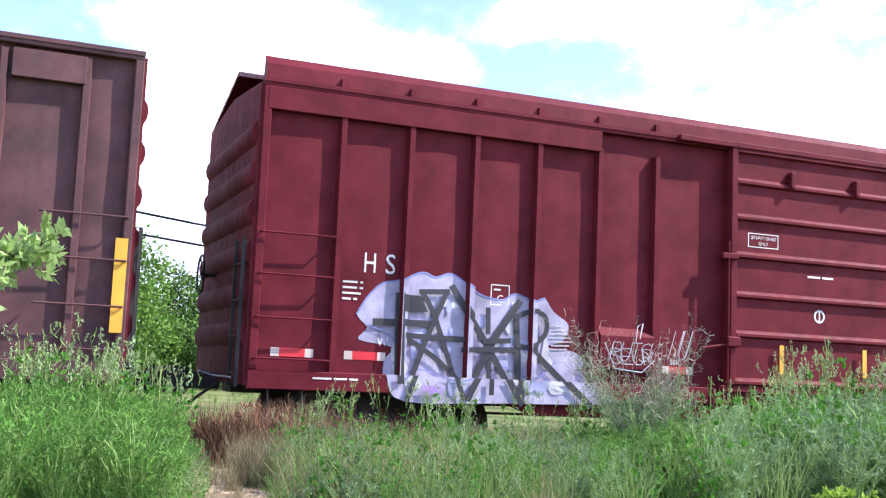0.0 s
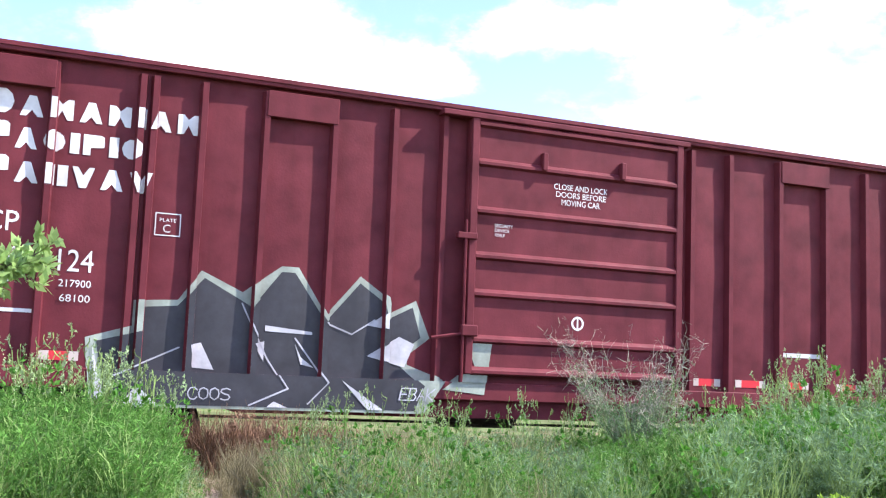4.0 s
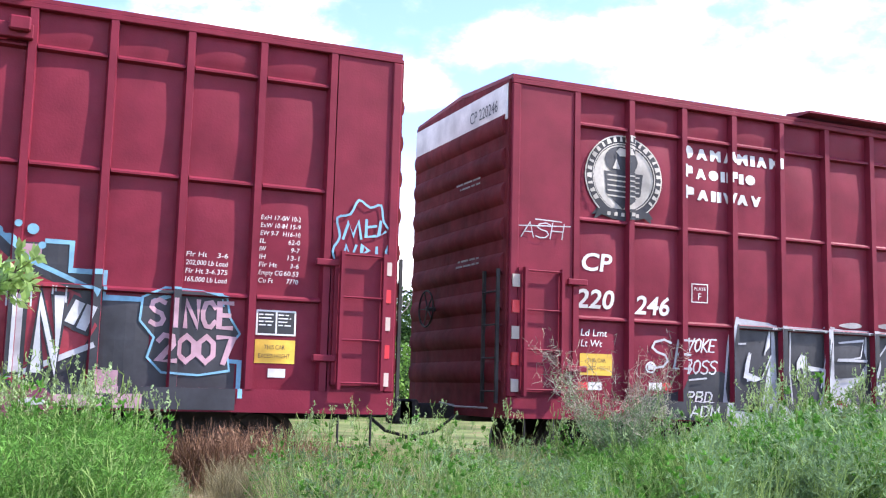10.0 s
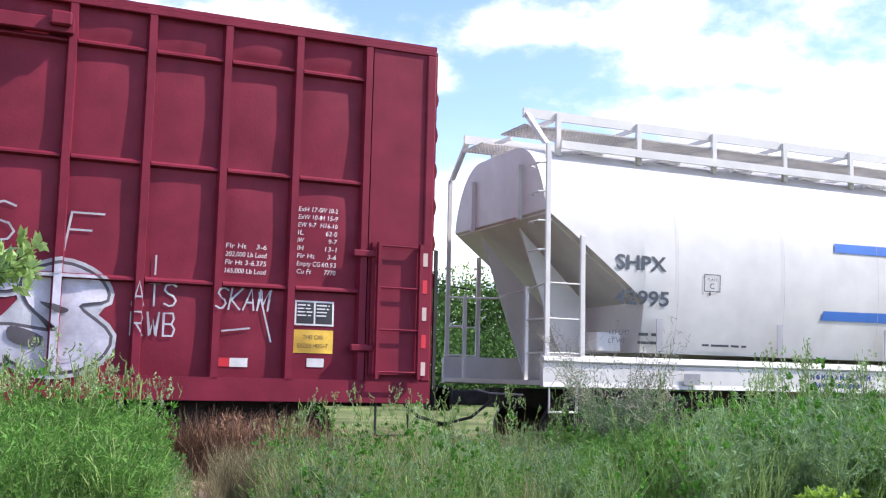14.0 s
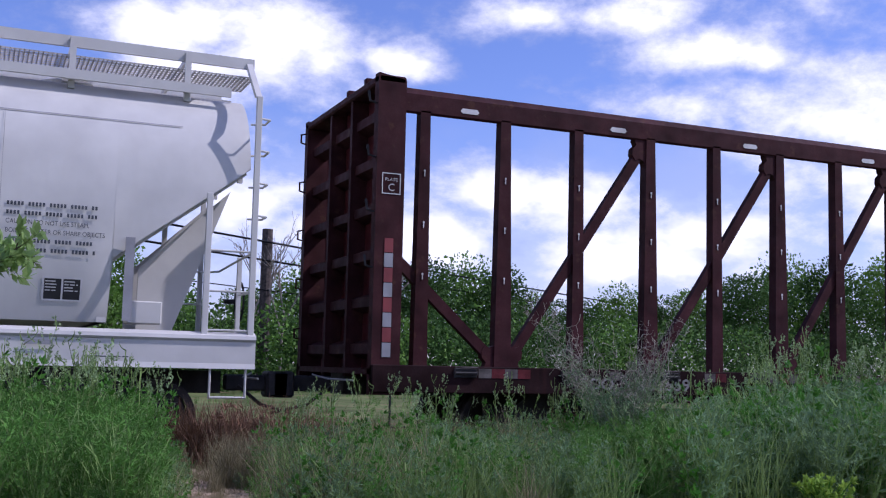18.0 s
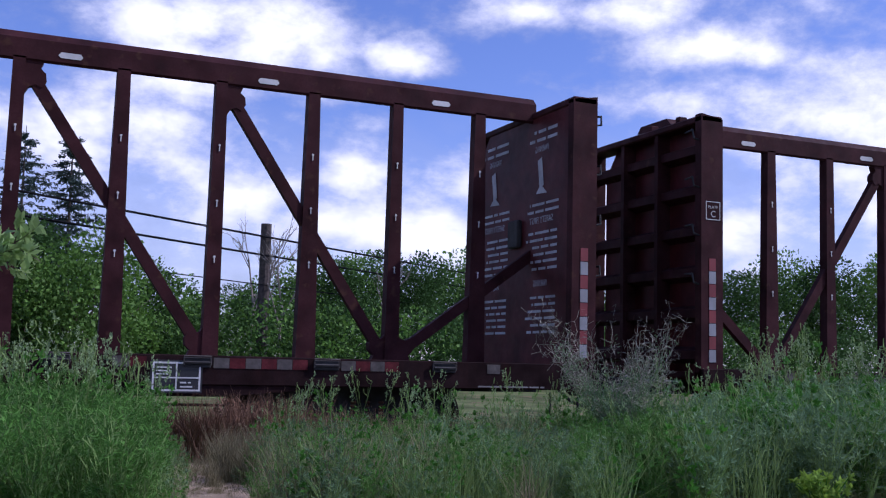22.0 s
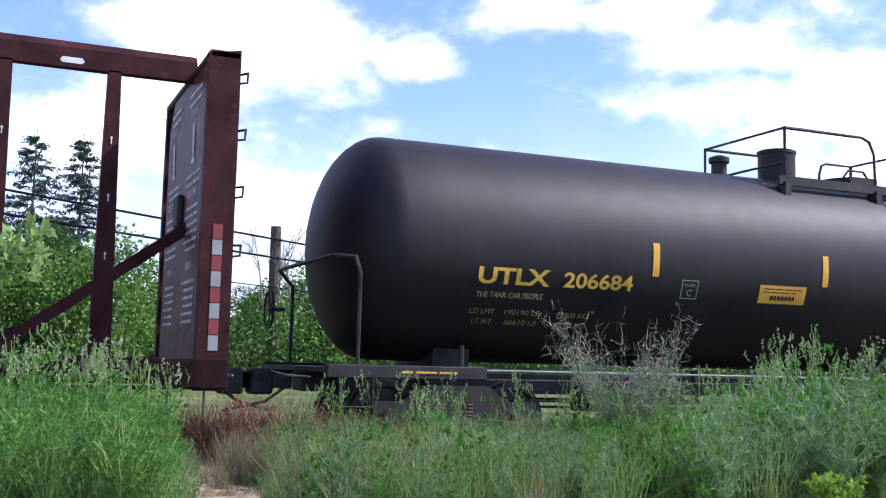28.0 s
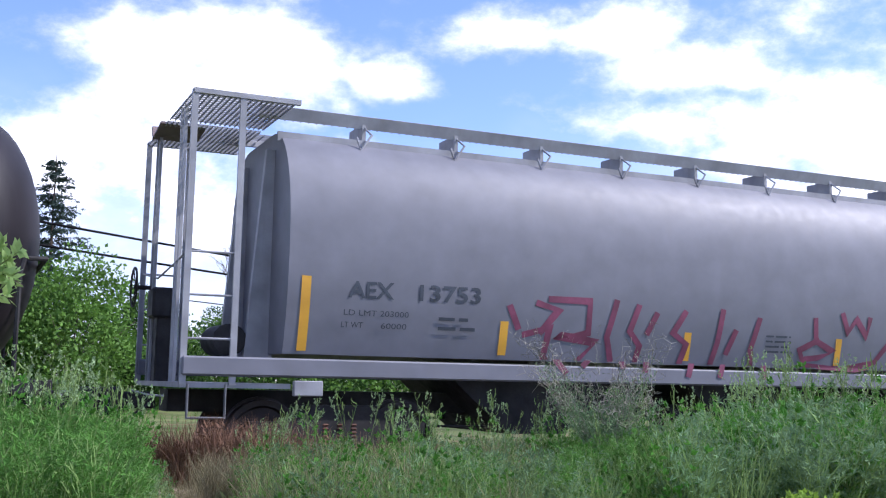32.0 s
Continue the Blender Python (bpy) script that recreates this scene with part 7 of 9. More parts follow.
def marks_2():
    s = SKIN_2
    for x0, x1, z0, z1, n in ((0.80, 3.05, 3.78, 4.06, 'oananian'), (0.80, 2.45, 3.42, 3.70, 'paoipio'), (0.80, 2.57, 3.05, 3.33, 'paiivav')):
        paint(s, "wordmark", wordmark(x0, x1, z0, z1, n), WHITE, "white company name")
    paint(s, "reporting_mark", text_polys("CP", 0.86, 2.52, 0.22, 0.34), WHITE, "white lettering")
    paint(s, "car_number", text_polys("216", 0.82, 2.13, 0.24, 0.40) + text_polys("124", 1.62, 2.13, 0.24, 0.36), WHITE, "white number")
    paint(s, "load_text", text_polys("LD LMT", 0.84, 1.98, 0.07, 0.33) + text_polys("LT WT", 0.84, 1.82, 0.07, 0.30) + text_polys("217900", 1.64, 1.96, 0.08, 0.33) + text_polys("68100", 1.66, 1.80, 0.08, 0.31), WHITE, "white load limits")
    paint(s, "plate_mark", frame_lines(2.59, 2.87, 2.60, 2.86) + text_polys("PLATE", 2.64, 2.76, 0.04, 0.18) + text_polys("C", 2.68, 2.64, 0.09), WHITE)
    paint(s, "door_notice", text_polys("CLOSE AND LOCK", 7.47, 3.62, 0.075, 0.79) + text_polys("DOORS BEFORE", 7.50, 3.52, 0.075, 0.73) + text_polys("MOVING CAR", 7.58, 3.42, 0.075, 0.56), WHITE, "white door notice")
    paint(s, "door_notice", text_polys("SECURITY", 6.66, 3.05, 0.04, 0.25) + text_polys("DEVICE", 6.66, 2.99, 0.04, 0.2) + text_polys("ONLY", 6.66, 2.93, 0.04, 0.14), WHITE)
    paint(s, "door_notice", text_polys("DOOR OPENING W 10-0 H 10-3", 7.24, 2.155, 0.06, 1.18), WHITE)
    handbrake_mark(s, 7.86, 1.90, 0.09)
    reflectors(s, [(0.18, 0.5), (1.55, 1.85), (9.75, 10.1), (10.45, 10.85), (11.2, 11.6), (12.2, 12.55), (13.6, 14.0)], 1.22)
    paint(s, "white_label", [rect(11.2, 11.9, 1.62, 1.68), rect(0.86, 1.4, 1.66, 1.70)], WHITE)
    service_plate(s, 14.2, 14.68, 1.45, 1.72)
    paint(s, "stencil_text", bars(13.3, 13.75, 1.5, 2.3, 12, 0.95) + bars(14.15, 14.7, 1.85, 2.4, 8, 0.9), WHITE)
    outline = "0,0.44 0.12,0.53 0.12,0.70 0.24,0.72 0.30,0.93 0.42,0.80 0.53,1 0.58,1 0.67,0.68 0.77,0.97 0.86,0.83 0.87,0.72 0.95,0.82 1.0,0.55 0.93,0.42 0.93,0.35 1.05,0.25 0.98,0.0 0.02,0.0"
    paint(s, "graffiti", [path(outline, 1.95, 0.70, 3.95, 1.66)[0]], S_MINT, "pale sprayed outline")
    inner = "0.03,0.42 0.15,0.50 0.15,0.66 0.24,0.68 0.31,0.88 0.42,0.74 0.45,0.70 0.53,0.96 0.57,0.96 0.67,0.63 0.77,0.92 0.845,0.8 0.86,0.67 0.94,0.77 0.97,0.55 0.90,0.42 0.91,0.33 0.98,0.2 0.95,0.02 0.06,0.02"
    paint(s, "graffiti", [path(inner, 1.95, 0.70, 3.95, 1.66)[0]], S_BLACK, "black sprayed shape", 0.009)
    slash = "0.28,0.42 0.31,0.44 0.35,0.26 0.29,0.27|0.14,0.14 0.20,0.02 0.10,0.02|0.49,0.58 0.63,0.55 0.63,0.53 0.49,0.54|0.46,0.45 0.49,0.47 0.49,0.33|0.58,0.46 0.60,0.37 0.64,0.30 0.60,0.32|0.52,0.06 0.56,0.02 0.50,0.02|0.72,0.22 0.85,0.02 0.80,0.02|0.80,0.62 0.86,0.72 0.86,0.60|0.80,0.40 0.92,0.33 0.95,0.50 0.90,0.55|0.06,0.02 0.02,0.4 0.03,0.05"
    paint(s, "graffiti", path(slash, 1.95, 0.70, 3.95, 1.66), S_WHITE, "white sprayed accents", 0.013)
    thin = "0.08,0.2 0.25,0.40|0.42,0.72 0.50,0.35 0.56,0.15 0.45,0.03|0.58,0.5 0.68,0.2 0.62,0.05|0.67,0.62 0.75,0.55 0.82,0.66"
    paint(s, "graffiti", brushed(path(thin, 1.95, 0.70, 3.95, 1.66), 0.018) + brushed(letters("COOS", 3.05, 0.80, 0.10, 0.13, 0.02), 0.014) + brushed(letters("EBAK", 5.5, 0.86, 0.09, 0.14, 0.02, 0.2), 0.014), S_SILVER, "thin white sprayed lines", 0.016)
    paint(s, "graffiti", [[(6.05, 1.0), (6.6, 0.95), (6.68, 1.62), (6.3, 1.70), (6.45, 1.3)]], S_MINT, "pale sprayed patch")


SKINS_T = [panel_skin(c, 19.16, RIBS_3, 0.04, 0.92, 5.10, 0.036, 0.98, (8.12, 11.24), -HW - 0.02, (4.62, 3.34, 2.04), (7.95, 11.45)) for c in (CAR_3, CAR_4)]


def tall_marks(s, number):
    def shifted(skin, name, polys, *rest):
        paint(skin, name, [[(x - 0.07, z) for x, z in p] for p in polys], *rest)
    shifted(s, "emblem", [blob(1.75, 3.95, 0.58, 0.58, 36)], S_BLACK, "round dark emblem")
    shifted(s, "emblem", [blob(1.75, 3.95, 0.45, 0.45, 32)], BEIGE, "beige emblem disc", 0.009)
    shifted(s, "emblem", [blob(1.72, 4.18, 0.26, 0.20, 16), [(1.45, 4.02), (2.05, 4.02), (2.02, 3.72), (1.75, 3.52), (1.48, 3.72)], [(1.28, 3.42), (2.22, 3.42), (2.14, 3.52), (1.36, 3.52)]], S_BLACK, "dark emblem shapes", 0.013)
    shifted(s, "emblem", [rect(1.5, 2.0, 3.96 - 0.07 * k, 3.98 - 0.07 * k) for k in range(5)] + [[(1.64, 4.30), (1.70, 4.36), (1.84, 4.34), (1.88, 4.26), (1.70, 4.24)], [(1.58, 4.06), (1.64, 4.20), (1.70, 4.06)]], BEIGE, "beige emblem lines", 0.017)
    shifted(s, "emblem", ring(1.75, 3.95, 0.585, 0.018, 36) + ring(1.75, 3.95, 0.475, 0.012, 36), BEIGE, "beige emblem rings", 0.021)
    marks = []
    for k in range(24):
        a = math.radians(-38 + k * 11.0)
        c, d, w = math.cos(a), math.sin(a), 0.020 + 0.008 * (k % 3)
        marks.append([(1.75 + r * c - u * d, 3.95 + r * d + u * c) for r, u in ((0.495, -w), (0.495, w), (0.56, w * 0.6), (0.56, -w * 0.8))])
    shifted(s, "emblem", marks, BEIGE, "beige emblem marks", 0.025)
    ribbon = art("1.30,3.34 1.42,3.42 1.58,3.38 1.75,3.36 1.92,3.38 2.08,3.42 2.20,3.34 2.14,3.50 1.98,3.52 1.75,3.50 1.52,3.52 1.36,3.50")
    shifted(s, "emblem", ribbon, S_BLACK, "dark emblem ribbon", 0.030)
    shifted(s, "emblem", [rect(1.50 + 0.11 * k, 1.55 + 0.11 * k, 3.42, 3.47) for k in range(5)], BEIGE, "", 0.034)
    for x0, x1, z0, z1, n in ((2.69, 4.40, 4.34, 4.53, 'oananian'), (2.69, 3.95, 4.06, 4.24, 'paoipio'), (2.69, 4.06, 3.76, 3.94, 'paiivav')):
        shifted(s, "wordmark", wordmark(x0, x1, z0, z1, n), WHITE, "white company name")
    paint(s, "reporting_mark", text_polys("CP", 1.05, 2.66, 0.23, 0.44, 0.15, bold=0.02), WHITE, "white lettering")
    paint(s, "car_number", text_polys(number[:3], 0.99, 2.17, 0.24, 0.55, 0.15, bold=0.02) + text_polys(number[3:], 1.88, 2.13, 0.24, 0.53, 0.15, bold=0.02), WHITE, "white number")
    paint(s, "load_text", text_polys("Ld Lmt", 1.07, 1.80, 0.09, 0.38, 0.15) + text_polys("Lt Wt", 1.07, 1.66, 0.09, 0.30, 0.15), WHITE, "white load limits")
    if number == "220554":
        paint(s, "load_text", text_polys("207100", 1.96, 1.80, 0.09, 0.36, 0.15) + text_polys("78900", 2.02, 1.67, 0.09, 0.30, 0.15), WHITE)
    paint(s, "height_plate", [rect(1.06, 1.53, 1.29, 1.57)], PLATE_Y, "yellow excess height plate")
    paint(s, "height_text", text_polys("THIS CAR", 1.16, 1.46, 0.05, 0.27) + text_polys("EXCESS HEIGHT", 1.10, 1.36, 0.05, 0.40), S_BLACK, lift=0.009)
    paint(s, "plate_mark", frame_lines(2.77, 3.03, 2.33, 2.59) + text_polys("PLATE", 2.81, 2.50, 0.04, 0.18) + text_polys("F", 2.87, 2.37, 0.09), WHITE)
    paint(s, "door_notice", text_polys("CLOSE AND LOCK DOORS BEFORE MOVING CAR", 9.02, 2.545, 0.045, 1.28), WHITE, lift=0.062)
    paint(s, "door_notice", text_polys("OPENING", 9.94, 2.78, 0.045, 0.22) + text_polys("W 10-6  H 12-9", 9.94, 2.70, 0.045, 0.36), WHITE)
    paint(s, "door_notice", text_polys("SECURITY", 8.30, 3.30, 0.045, 0.24) + text_polys("DEVICE", 8.30, 3.22, 0.045, 0.2) + text_polys("ONLY", 8.30, 3.14, 0.045, 0.14), WHITE)
    for k, word in enumerate(("IMPORTANT", "DO NOT", "LUBRICATE", "DOOR OR", "ROLLERS")):
        paint(s, "door_notice", text_polys(word, 8.33, 1.93 - 0.075 * k, 0.045, 0.034 * len(word)), WHITE)
    for k, word in enumerate(("UNLATCH", "TO CLOSE", "DOOR")):
        paint(s, "door_notice", text_polys(word, 10.64, 1.86 - 0.085 * k, 0.05, 0.034 * len(word)), WHITE)
    paint(s, "white_panel", [rect(8.98, 9.30, 2.66, 2.76)], S_SILVER, "pale metal tag")
    handbrake_mark(s, 9.52, 2.20, 0.085)
    paint(s, "lock_label", [rect(9.44, 9.60, 1.86, 2.06)], WHITE, "white lock label", 0.10)
    for k, (a, b) in enumerate((("ExH 17-0", "W 10-2"), ("ExW 10-8", "H 15-9"), ("EW 9-7", "H16-10"), ("IL", "62-0"), ("IW", "9-7"), ("IH", "13-1"), ("Flr Ht", "3-6"), ("Empty CG", "60.53"), ("Cu Ft", "7770"))):
        z = 2.94 - 0.092 * k
        paint(s, "dimension_text", text_polys(a, 17.52, z, 0.055, 0.034 * len(a), 0.12) + text_polys(b, 17.98 - 0.034 * len(b), z, 0.055, 0.034 * len(b), 0.12), WHITE)
    for k, a in enumerate(("Flr Ht    3-6", "202,000 Lb Load", "Flr Ht 3-6.375", "165,000 Lb Load")):
        paint(s, "dimension_text", text_polys(a, 16.70, 2.45 - 0.095 * k, 0.055, 0.46, 0.12), WHITE)
    service_plate(s, 17.52, 17.98, 1.60, 1.89)
    paint(s, "height_plate", [rect(17.52, 17.98, 1.28, 1.55)], PLATE_Y, "yellow excess height plate")
    paint(s, "height_text", text_polys("THIS CAR", 17.62, 1.44, 0.05, 0.24) + text_polys("EXCESS HEIGHT", 17.56, 1.34, 0.05, 0.36), S_BLACK, lift=0.009)
    paint(s, "white_label", [rect(1.18, 1.38, 1.10, 1.20), rect(2.1, 2.3, 1.12, 1.22), rect(17.68, 17.88, 1.12, 1.22), rect(16.80, 17.0, 1.10, 1.20)], WHITE, "white card")
    paint(s, "red_label", [rect(1.02, 1.18, 1.10, 1.20), rect(2.3, 2.45, 1.12, 1.22), rect(16.68, 16.8, 1.10, 1.20)], SIGNRED, "red reflector")
    paint(s, "emblem", ring(2.12, 1.42, 0.08, 0.025, 14) + [rect(2.08, 2.16, 1.39, 1.45)], WHITE)
    paint(s, "chalk_mark", [[(7.15, 2.72), (7.45, 2.80), (7.50, 2.84), (7.25, 2.82)], [(7.2, 2.78), (7.5, 2.72), (7.48, 2.69), (7.15, 2.74)], [(7.22, 2.82), (7.42, 2.96), (7.46, 2.94), (7.30, 2.82)], [(7.28, 2.36), (7.45, 2.44), (7.46, 2.40), (7.30, 2.33)]], S_WHITE, "white chalk mark")


def marks_3():
    s = SKINS_T[0]
    tall_marks(s, "220554")
    paint(s, "graffiti", [[(2.05, 1.0), (2.6, 0.86), (7.45, 0.62), (7.70, 1.20), (7.62, 1.80), (7.45, 2.0), (2.62, 2.06), (2.50, 1.60)], blob(2.2, 1.55, 0.16, 0.18, 10, 0.1), blob(2.35, 1.15, 0.45, 0.25, 12, 0.1), blob(4.05, 2.1, 0.12, 0.22, 10), blob(4.4, 2.0, 0.35, 0.16, 10), blob(5.3, 2.0, 0.25, 0.16, 10)], S_MINT, "grey-green sprayed ground")
    shapes = [(rounded("3.42,1.73 3.70,1.64 3.95,1.61 4.21,1.69 4.44,1.78 4.53,1.64 4.49,1.45 4.34,1.36 4.04,1.31 4.03,0.96 4.02,0.59 3.66,0.59 3.70,0.95 3.68,1.32 3.48,1.37"), S_GREEN),
              (rounded("4.07,1.27 4.14,1.53 4.40,1.75 4.69,1.82 4.96,1.71 5.09,1.44 5.08,0.99 4.95,0.81 4.72,0.60 4.12,0.60"), S_ORANGE),
              (rounded("5.06,1.74 5.21,1.75 5.43,1.66 5.63,1.82 5.79,1.75 5.80,1.57 5.61,1.29 5.39,1.37 5.20,1.26 5.18,1.10 5.44,1.04 5.68,1.15 5.74,0.98 5.66,0.72 5.48,0.60 5.13,0.60"), S_BLUE),
              (art("5.72,2.01 6.01,2.01 6.03,1.53 6.35,1.90 6.50,1.75 6.27,1.50 6.17,1.33 6.57,0.89 6.61,0.74 6.28,0.62 6.05,0.99 6.05,0.61 5.66,0.59"), S_PURPLE),
              (rounded("6.29,1.94 6.53,1.93 6.79,1.98 6.82,1.47 6.83,0.95 6.97,1.09 7.17,0.92 6.91,0.55 6.50,0.57 6.60,0.86 6.37,1.24"), S_GREEN),
              (rounded("6.86,1.78 6.96,2.00 7.18,2.05 7.38,1.99 7.43,1.79 7.31,1.57 7.03,1.54 6.89,1.60") + art("6.87,1.46 7.47,1.49 7.48,1.41 7.44,1.22 6.88,1.19") + art("7.05,1.19 7.32,1.20 7.33,0.56 7.07,0.56 7.24,0.88"), S_BLUE)]
    s_line = flow(art("3.46,1.40 3.27,1.59 2.99,1.52 2.88,1.34 3.13,1.20 3.47,1.08 3.59,0.82 3.42,0.65 3.11,0.69 2.86,0.87 2.81,1.06")[0], n=5)
    paint(s, "graffiti", stroke(s_line, 0.40), S_BLACK, "dark outline of a sprayed letter", 0.009)
    paint(s, "graffiti", stroke(s_line, 0.29), S_PURPLE, "purple sprayed bubble letter", 0.014)
    for k, (polys, m) in enumerate(shapes):
        paint(s, "graffiti", [shrunk(p, -0.055) for p in polys], S_BLACK, "dark outline of a sprayed letter", 0.011 + 0.006 * (k % 2))
        paint(s, "graffiti", polys, m, "sprayed bubble letter", 0.022 + 0.004 * (k % 2))
    shine = "2.77,0.93 2.69,1.18 2.86,1.27|3.06,1.43 3.13,1.26 3.49,1.29|3.42,1.20 3.65,1.04 3.68,0.78|3.50,1.62 3.59,1.43|3.72,1.58 4.02,1.55 4.33,1.68|4.12,1.49 4.42,1.72 4.71,1.76 4.99,1.61|5.04,1.44 5.04,0.99|5.13,1.69 5.41,1.59 5.62,1.74|5.17,1.21 5.20,1.08 5.45,1.00|6.06,1.51 6.35,1.81|6.76,1.93 6.79,1.17|6.95,1.98 7.26,1.59 7.40,1.86|6.98,1.45 7.46,1.47"
    paint(s, "graffiti", swept(shine, 0.022), S_WHITE, "white highlight", 0.034)
    paint(s, "graffiti", rounded("4.47,0.88 4.59,0.98 4.71,0.89 4.67,0.60 4.50,0.60") + rounded("5.19,1.26 5.39,1.40 5.62,1.27 5.68,1.16 5.45,1.06 5.21,1.13") + rounded("4.01,1.31 4.12,1.31 4.11,1.09 4.05,1.05"), spray("dark violet spray paint", (0.06, 0.025, 0.10)), "dark sprayed counters", 0.032)
    paint(s, "graffiti", art("4.44,1.20 4.87,1.21 4.87,1.12 4.44,1.10|6.98,1.20 7.46,1.21 7.46,1.11 6.98,1.10"), S_AMBER, "orange sprayed bar", 0.037)
    paint(s, "graffiti", rounded("7.57,1.80 7.77,1.84 7.82,1.73 7.63,1.60|7.60,1.53 7.89,1.64 7.92,1.49 7.60,1.38|7.89,1.69 8.15,1.75 8.15,1.55 7.95,1.52|3.31,2.09 3.45,2.07 3.48,1.86 3.35,1.85|3.71,1.98 3.85,2.00 3.90,1.81 3.74,1.78|4.01,2.10 4.19,2.16 4.25,1.89 4.06,1.80|5.05,2.04 5.15,2.06 5.18,1.85 5.06,1.82|5.25,2.11 5.40,2.14 5.43,1.91 5.28,1.86|5.46,2.05 5.59,2.06 5.59,1.87 5.46,1.86"), S_MINT, "grey-green sprayed drips", 0.008)
    paint(s, "graffiti", art("7.60,1.19 7.89,1.37 7.99,1.15 7.77,1.05 7.95,0.86 7.63,0.76 7.68,1.00"), S_BLACK, "", 0.012)
    paint(s, "graffiti", swept("7.63,1.17 7.89,1.30 7.94,1.10|7.68,0.83 7.88,0.96 7.77,1.10|7.85,0.86 7.74,1.27", 0.035), S_ORANGE, "red-brown sprayed tag", 0.016)
    paint(s, "graffiti", brushed(letters("TES", 5.93, 0.70, 0.07, 0.11, 0.02, 0.2), 0.014) + brushed(letters("LOVE U MOM", 2.78, 0.72, 0.055, 0.08, 0.02), 0.012), S_BLACK, "small black sprayed words", 0.036)
    paint(s, "graffiti", brushed(letters("ANN", 2.70, 1.76, 0.22, 0.28, 0.07, 0.1), 0.14), S_BLACK, "", 0.038)
    paint(s, "graffiti", brushed(letters("ANN", 2.70, 1.76, 0.22, 0.28, 0.07, 0.1), 0.085), S_BLUE, "small blue sprayed letters", 0.042)
    # the second picture on this car
    paint(s, "graffiti", [rect(11.30, 14.28, 0.58, 1.92), rect(14.28, 16.35, 0.74, 1.92), rect(10.35, 11.7, 0.58, 1.55), rect(11.54, 12.6, 1.8, 2.40), rect(14.9, 15.5, 1.8, 2.48), rect(15.4, 15.85, 1.8, 2.18), rect(16.1, 17.3, 0.74, 1.25)], S_BLACK, "black sprayed ground")
    edge = [[(11.1, 1.86), (11.54, 1.88), (11.54, 2.41), (12.35, 2.41)], [(15.25, 2.50), (15.50, 2.50), (15.50, 2.20), (15.86, 2.20), (15.86, 1.93), (16.40, 1.93)], [(10.35, 1.0), (10.35, 1.58), (10.95, 1.58), (10.95, 1.86)], [(16.4, 1.93), (16.7, 2.05), (17.1, 2.02), (17.2, 1.6), (17.05, 1.3), (17.35, 1.28), (17.35, 0.9)]]
    paint(s, "graffiti", brushed(edge, 0.05), S_SKY, "light blue sprayed edge", 0.012)
    checks = [rect(11.32, 11.60, 1.45, 1.68), rect(11.32, 11.60, 0.93, 1.15), rect(11.95, 12.25, 2.15, 2.38), rect(11.62, 11.95, 2.02, 2.12), rect(15.0, 15.2, 2.1, 2.46), rect(15.2, 15.5, 2.0, 2.12), rect(11.66, 14.2, 0.60, 0.76), rect(14.3, 15.9, 0.76, 0.88), rect(11.7, 11.95, 0.80, 1.02), rect(15.8, 16.05, 0.90, 1.15), rect(16.0, 16.3, 0.75, 0.9), rect(10.6, 10.9, 0.7, 0.9), rect(10.45, 10.75, 1.2, 1.35), rect(10.9, 11.2, 0.95, 1.12)]
    paint(s, "graffiti", checks, S_PINK, "pink sprayed checks", 0.009)
    dome = [(11.62, 1.95), (12.1, 2.15), (12.55, 2.62), (13.1, 2.90), (13.6, 2.96), (14.2, 2.85), (14.7, 2.60), (15.1, 2.25), (15.75, 1.98), (15.95, 1.6), (15.8, 1.3), (15.2, 0.95), (13.6, 0.86), (12.2, 0.95), (11.75, 1.25)]
    c = (13.75, 1.7)
    paint(s, "graffiti", brushed([[q for q in dome[1:9]]], 0.10), S_SKY, "light blue sprayed arch", 0.016)
    paint(s, "graffiti", [dome], S_BLACK, "black sprayed dome", 0.020)
    paint(s, "graffiti", [[(c[0] + (x - c[0]) * 0.93, c[1] + (z - c[1]) * 0.90) for x, z in dome]], S_RED, "red sprayed dome", 0.024)
    words = letters("HBAK", 12.70, 2.03, 0.28, 0.46, 0.13) + letters("!", 14.38, 2.03, 0.14, 0.40, 0)
    words2 = letters("ON", 11.98, 1.32, 0.26, 0.60, 0.14) + letters("THE", 12.80, 1.12, 0.26, 0.78, 0.12) + letters("TRAIN", 13.98, 1.15, 0.19, 0.72, 0.12)
    words2 += [[(11.80, 1.95), (11.86, 1.80)], [(11.95, 1.98), (12.0, 1.84)], [(15.72, 1.78), (15.66, 1.62)], [(15.60, 1.82), (15.54, 1.68)]]
    for w, m, lift, lab in ((0.19, S_BLACK, 0.028, "black shadow of sprayed letters"), (0.105, S_WHITE, 0.033, "dripping white sprayed letters")):
        paint(s, "graffiti", brushed(words, w) + brushed(words2, w), m, lab, lift)
    drips = []
    for k in range(46):
        x = random.uniform(12.0, 15.5)
        z = random.choice((2.0, 1.18))
        drips += [rect(x, x + 0.018, z - random.uniform(0.06, 0.22), z + 0.02)]
    paint(s, "graffiti", drips + [rect(13.0, 14.35, 2.44, 2.53)], S_WHITE, "white paint drips", 0.036)
    paint(s, "graffiti", brushed([[(11.95, 1.22), (12.6, 1.02), (13.4, 0.92), (14.4, 0.94), (15.1, 1.1), (15.75, 1.4)]], 0.06), S_SILVER, "grey sprayed swoop", 0.036)
    paint(s, "graffiti", [blob(12.35, 0.82, 0.28, 0.24, 14), blob(15.15, 0.76, 0.28, 0.22, 14)], S_WINE, "dark red sprayed lips", 0.028)
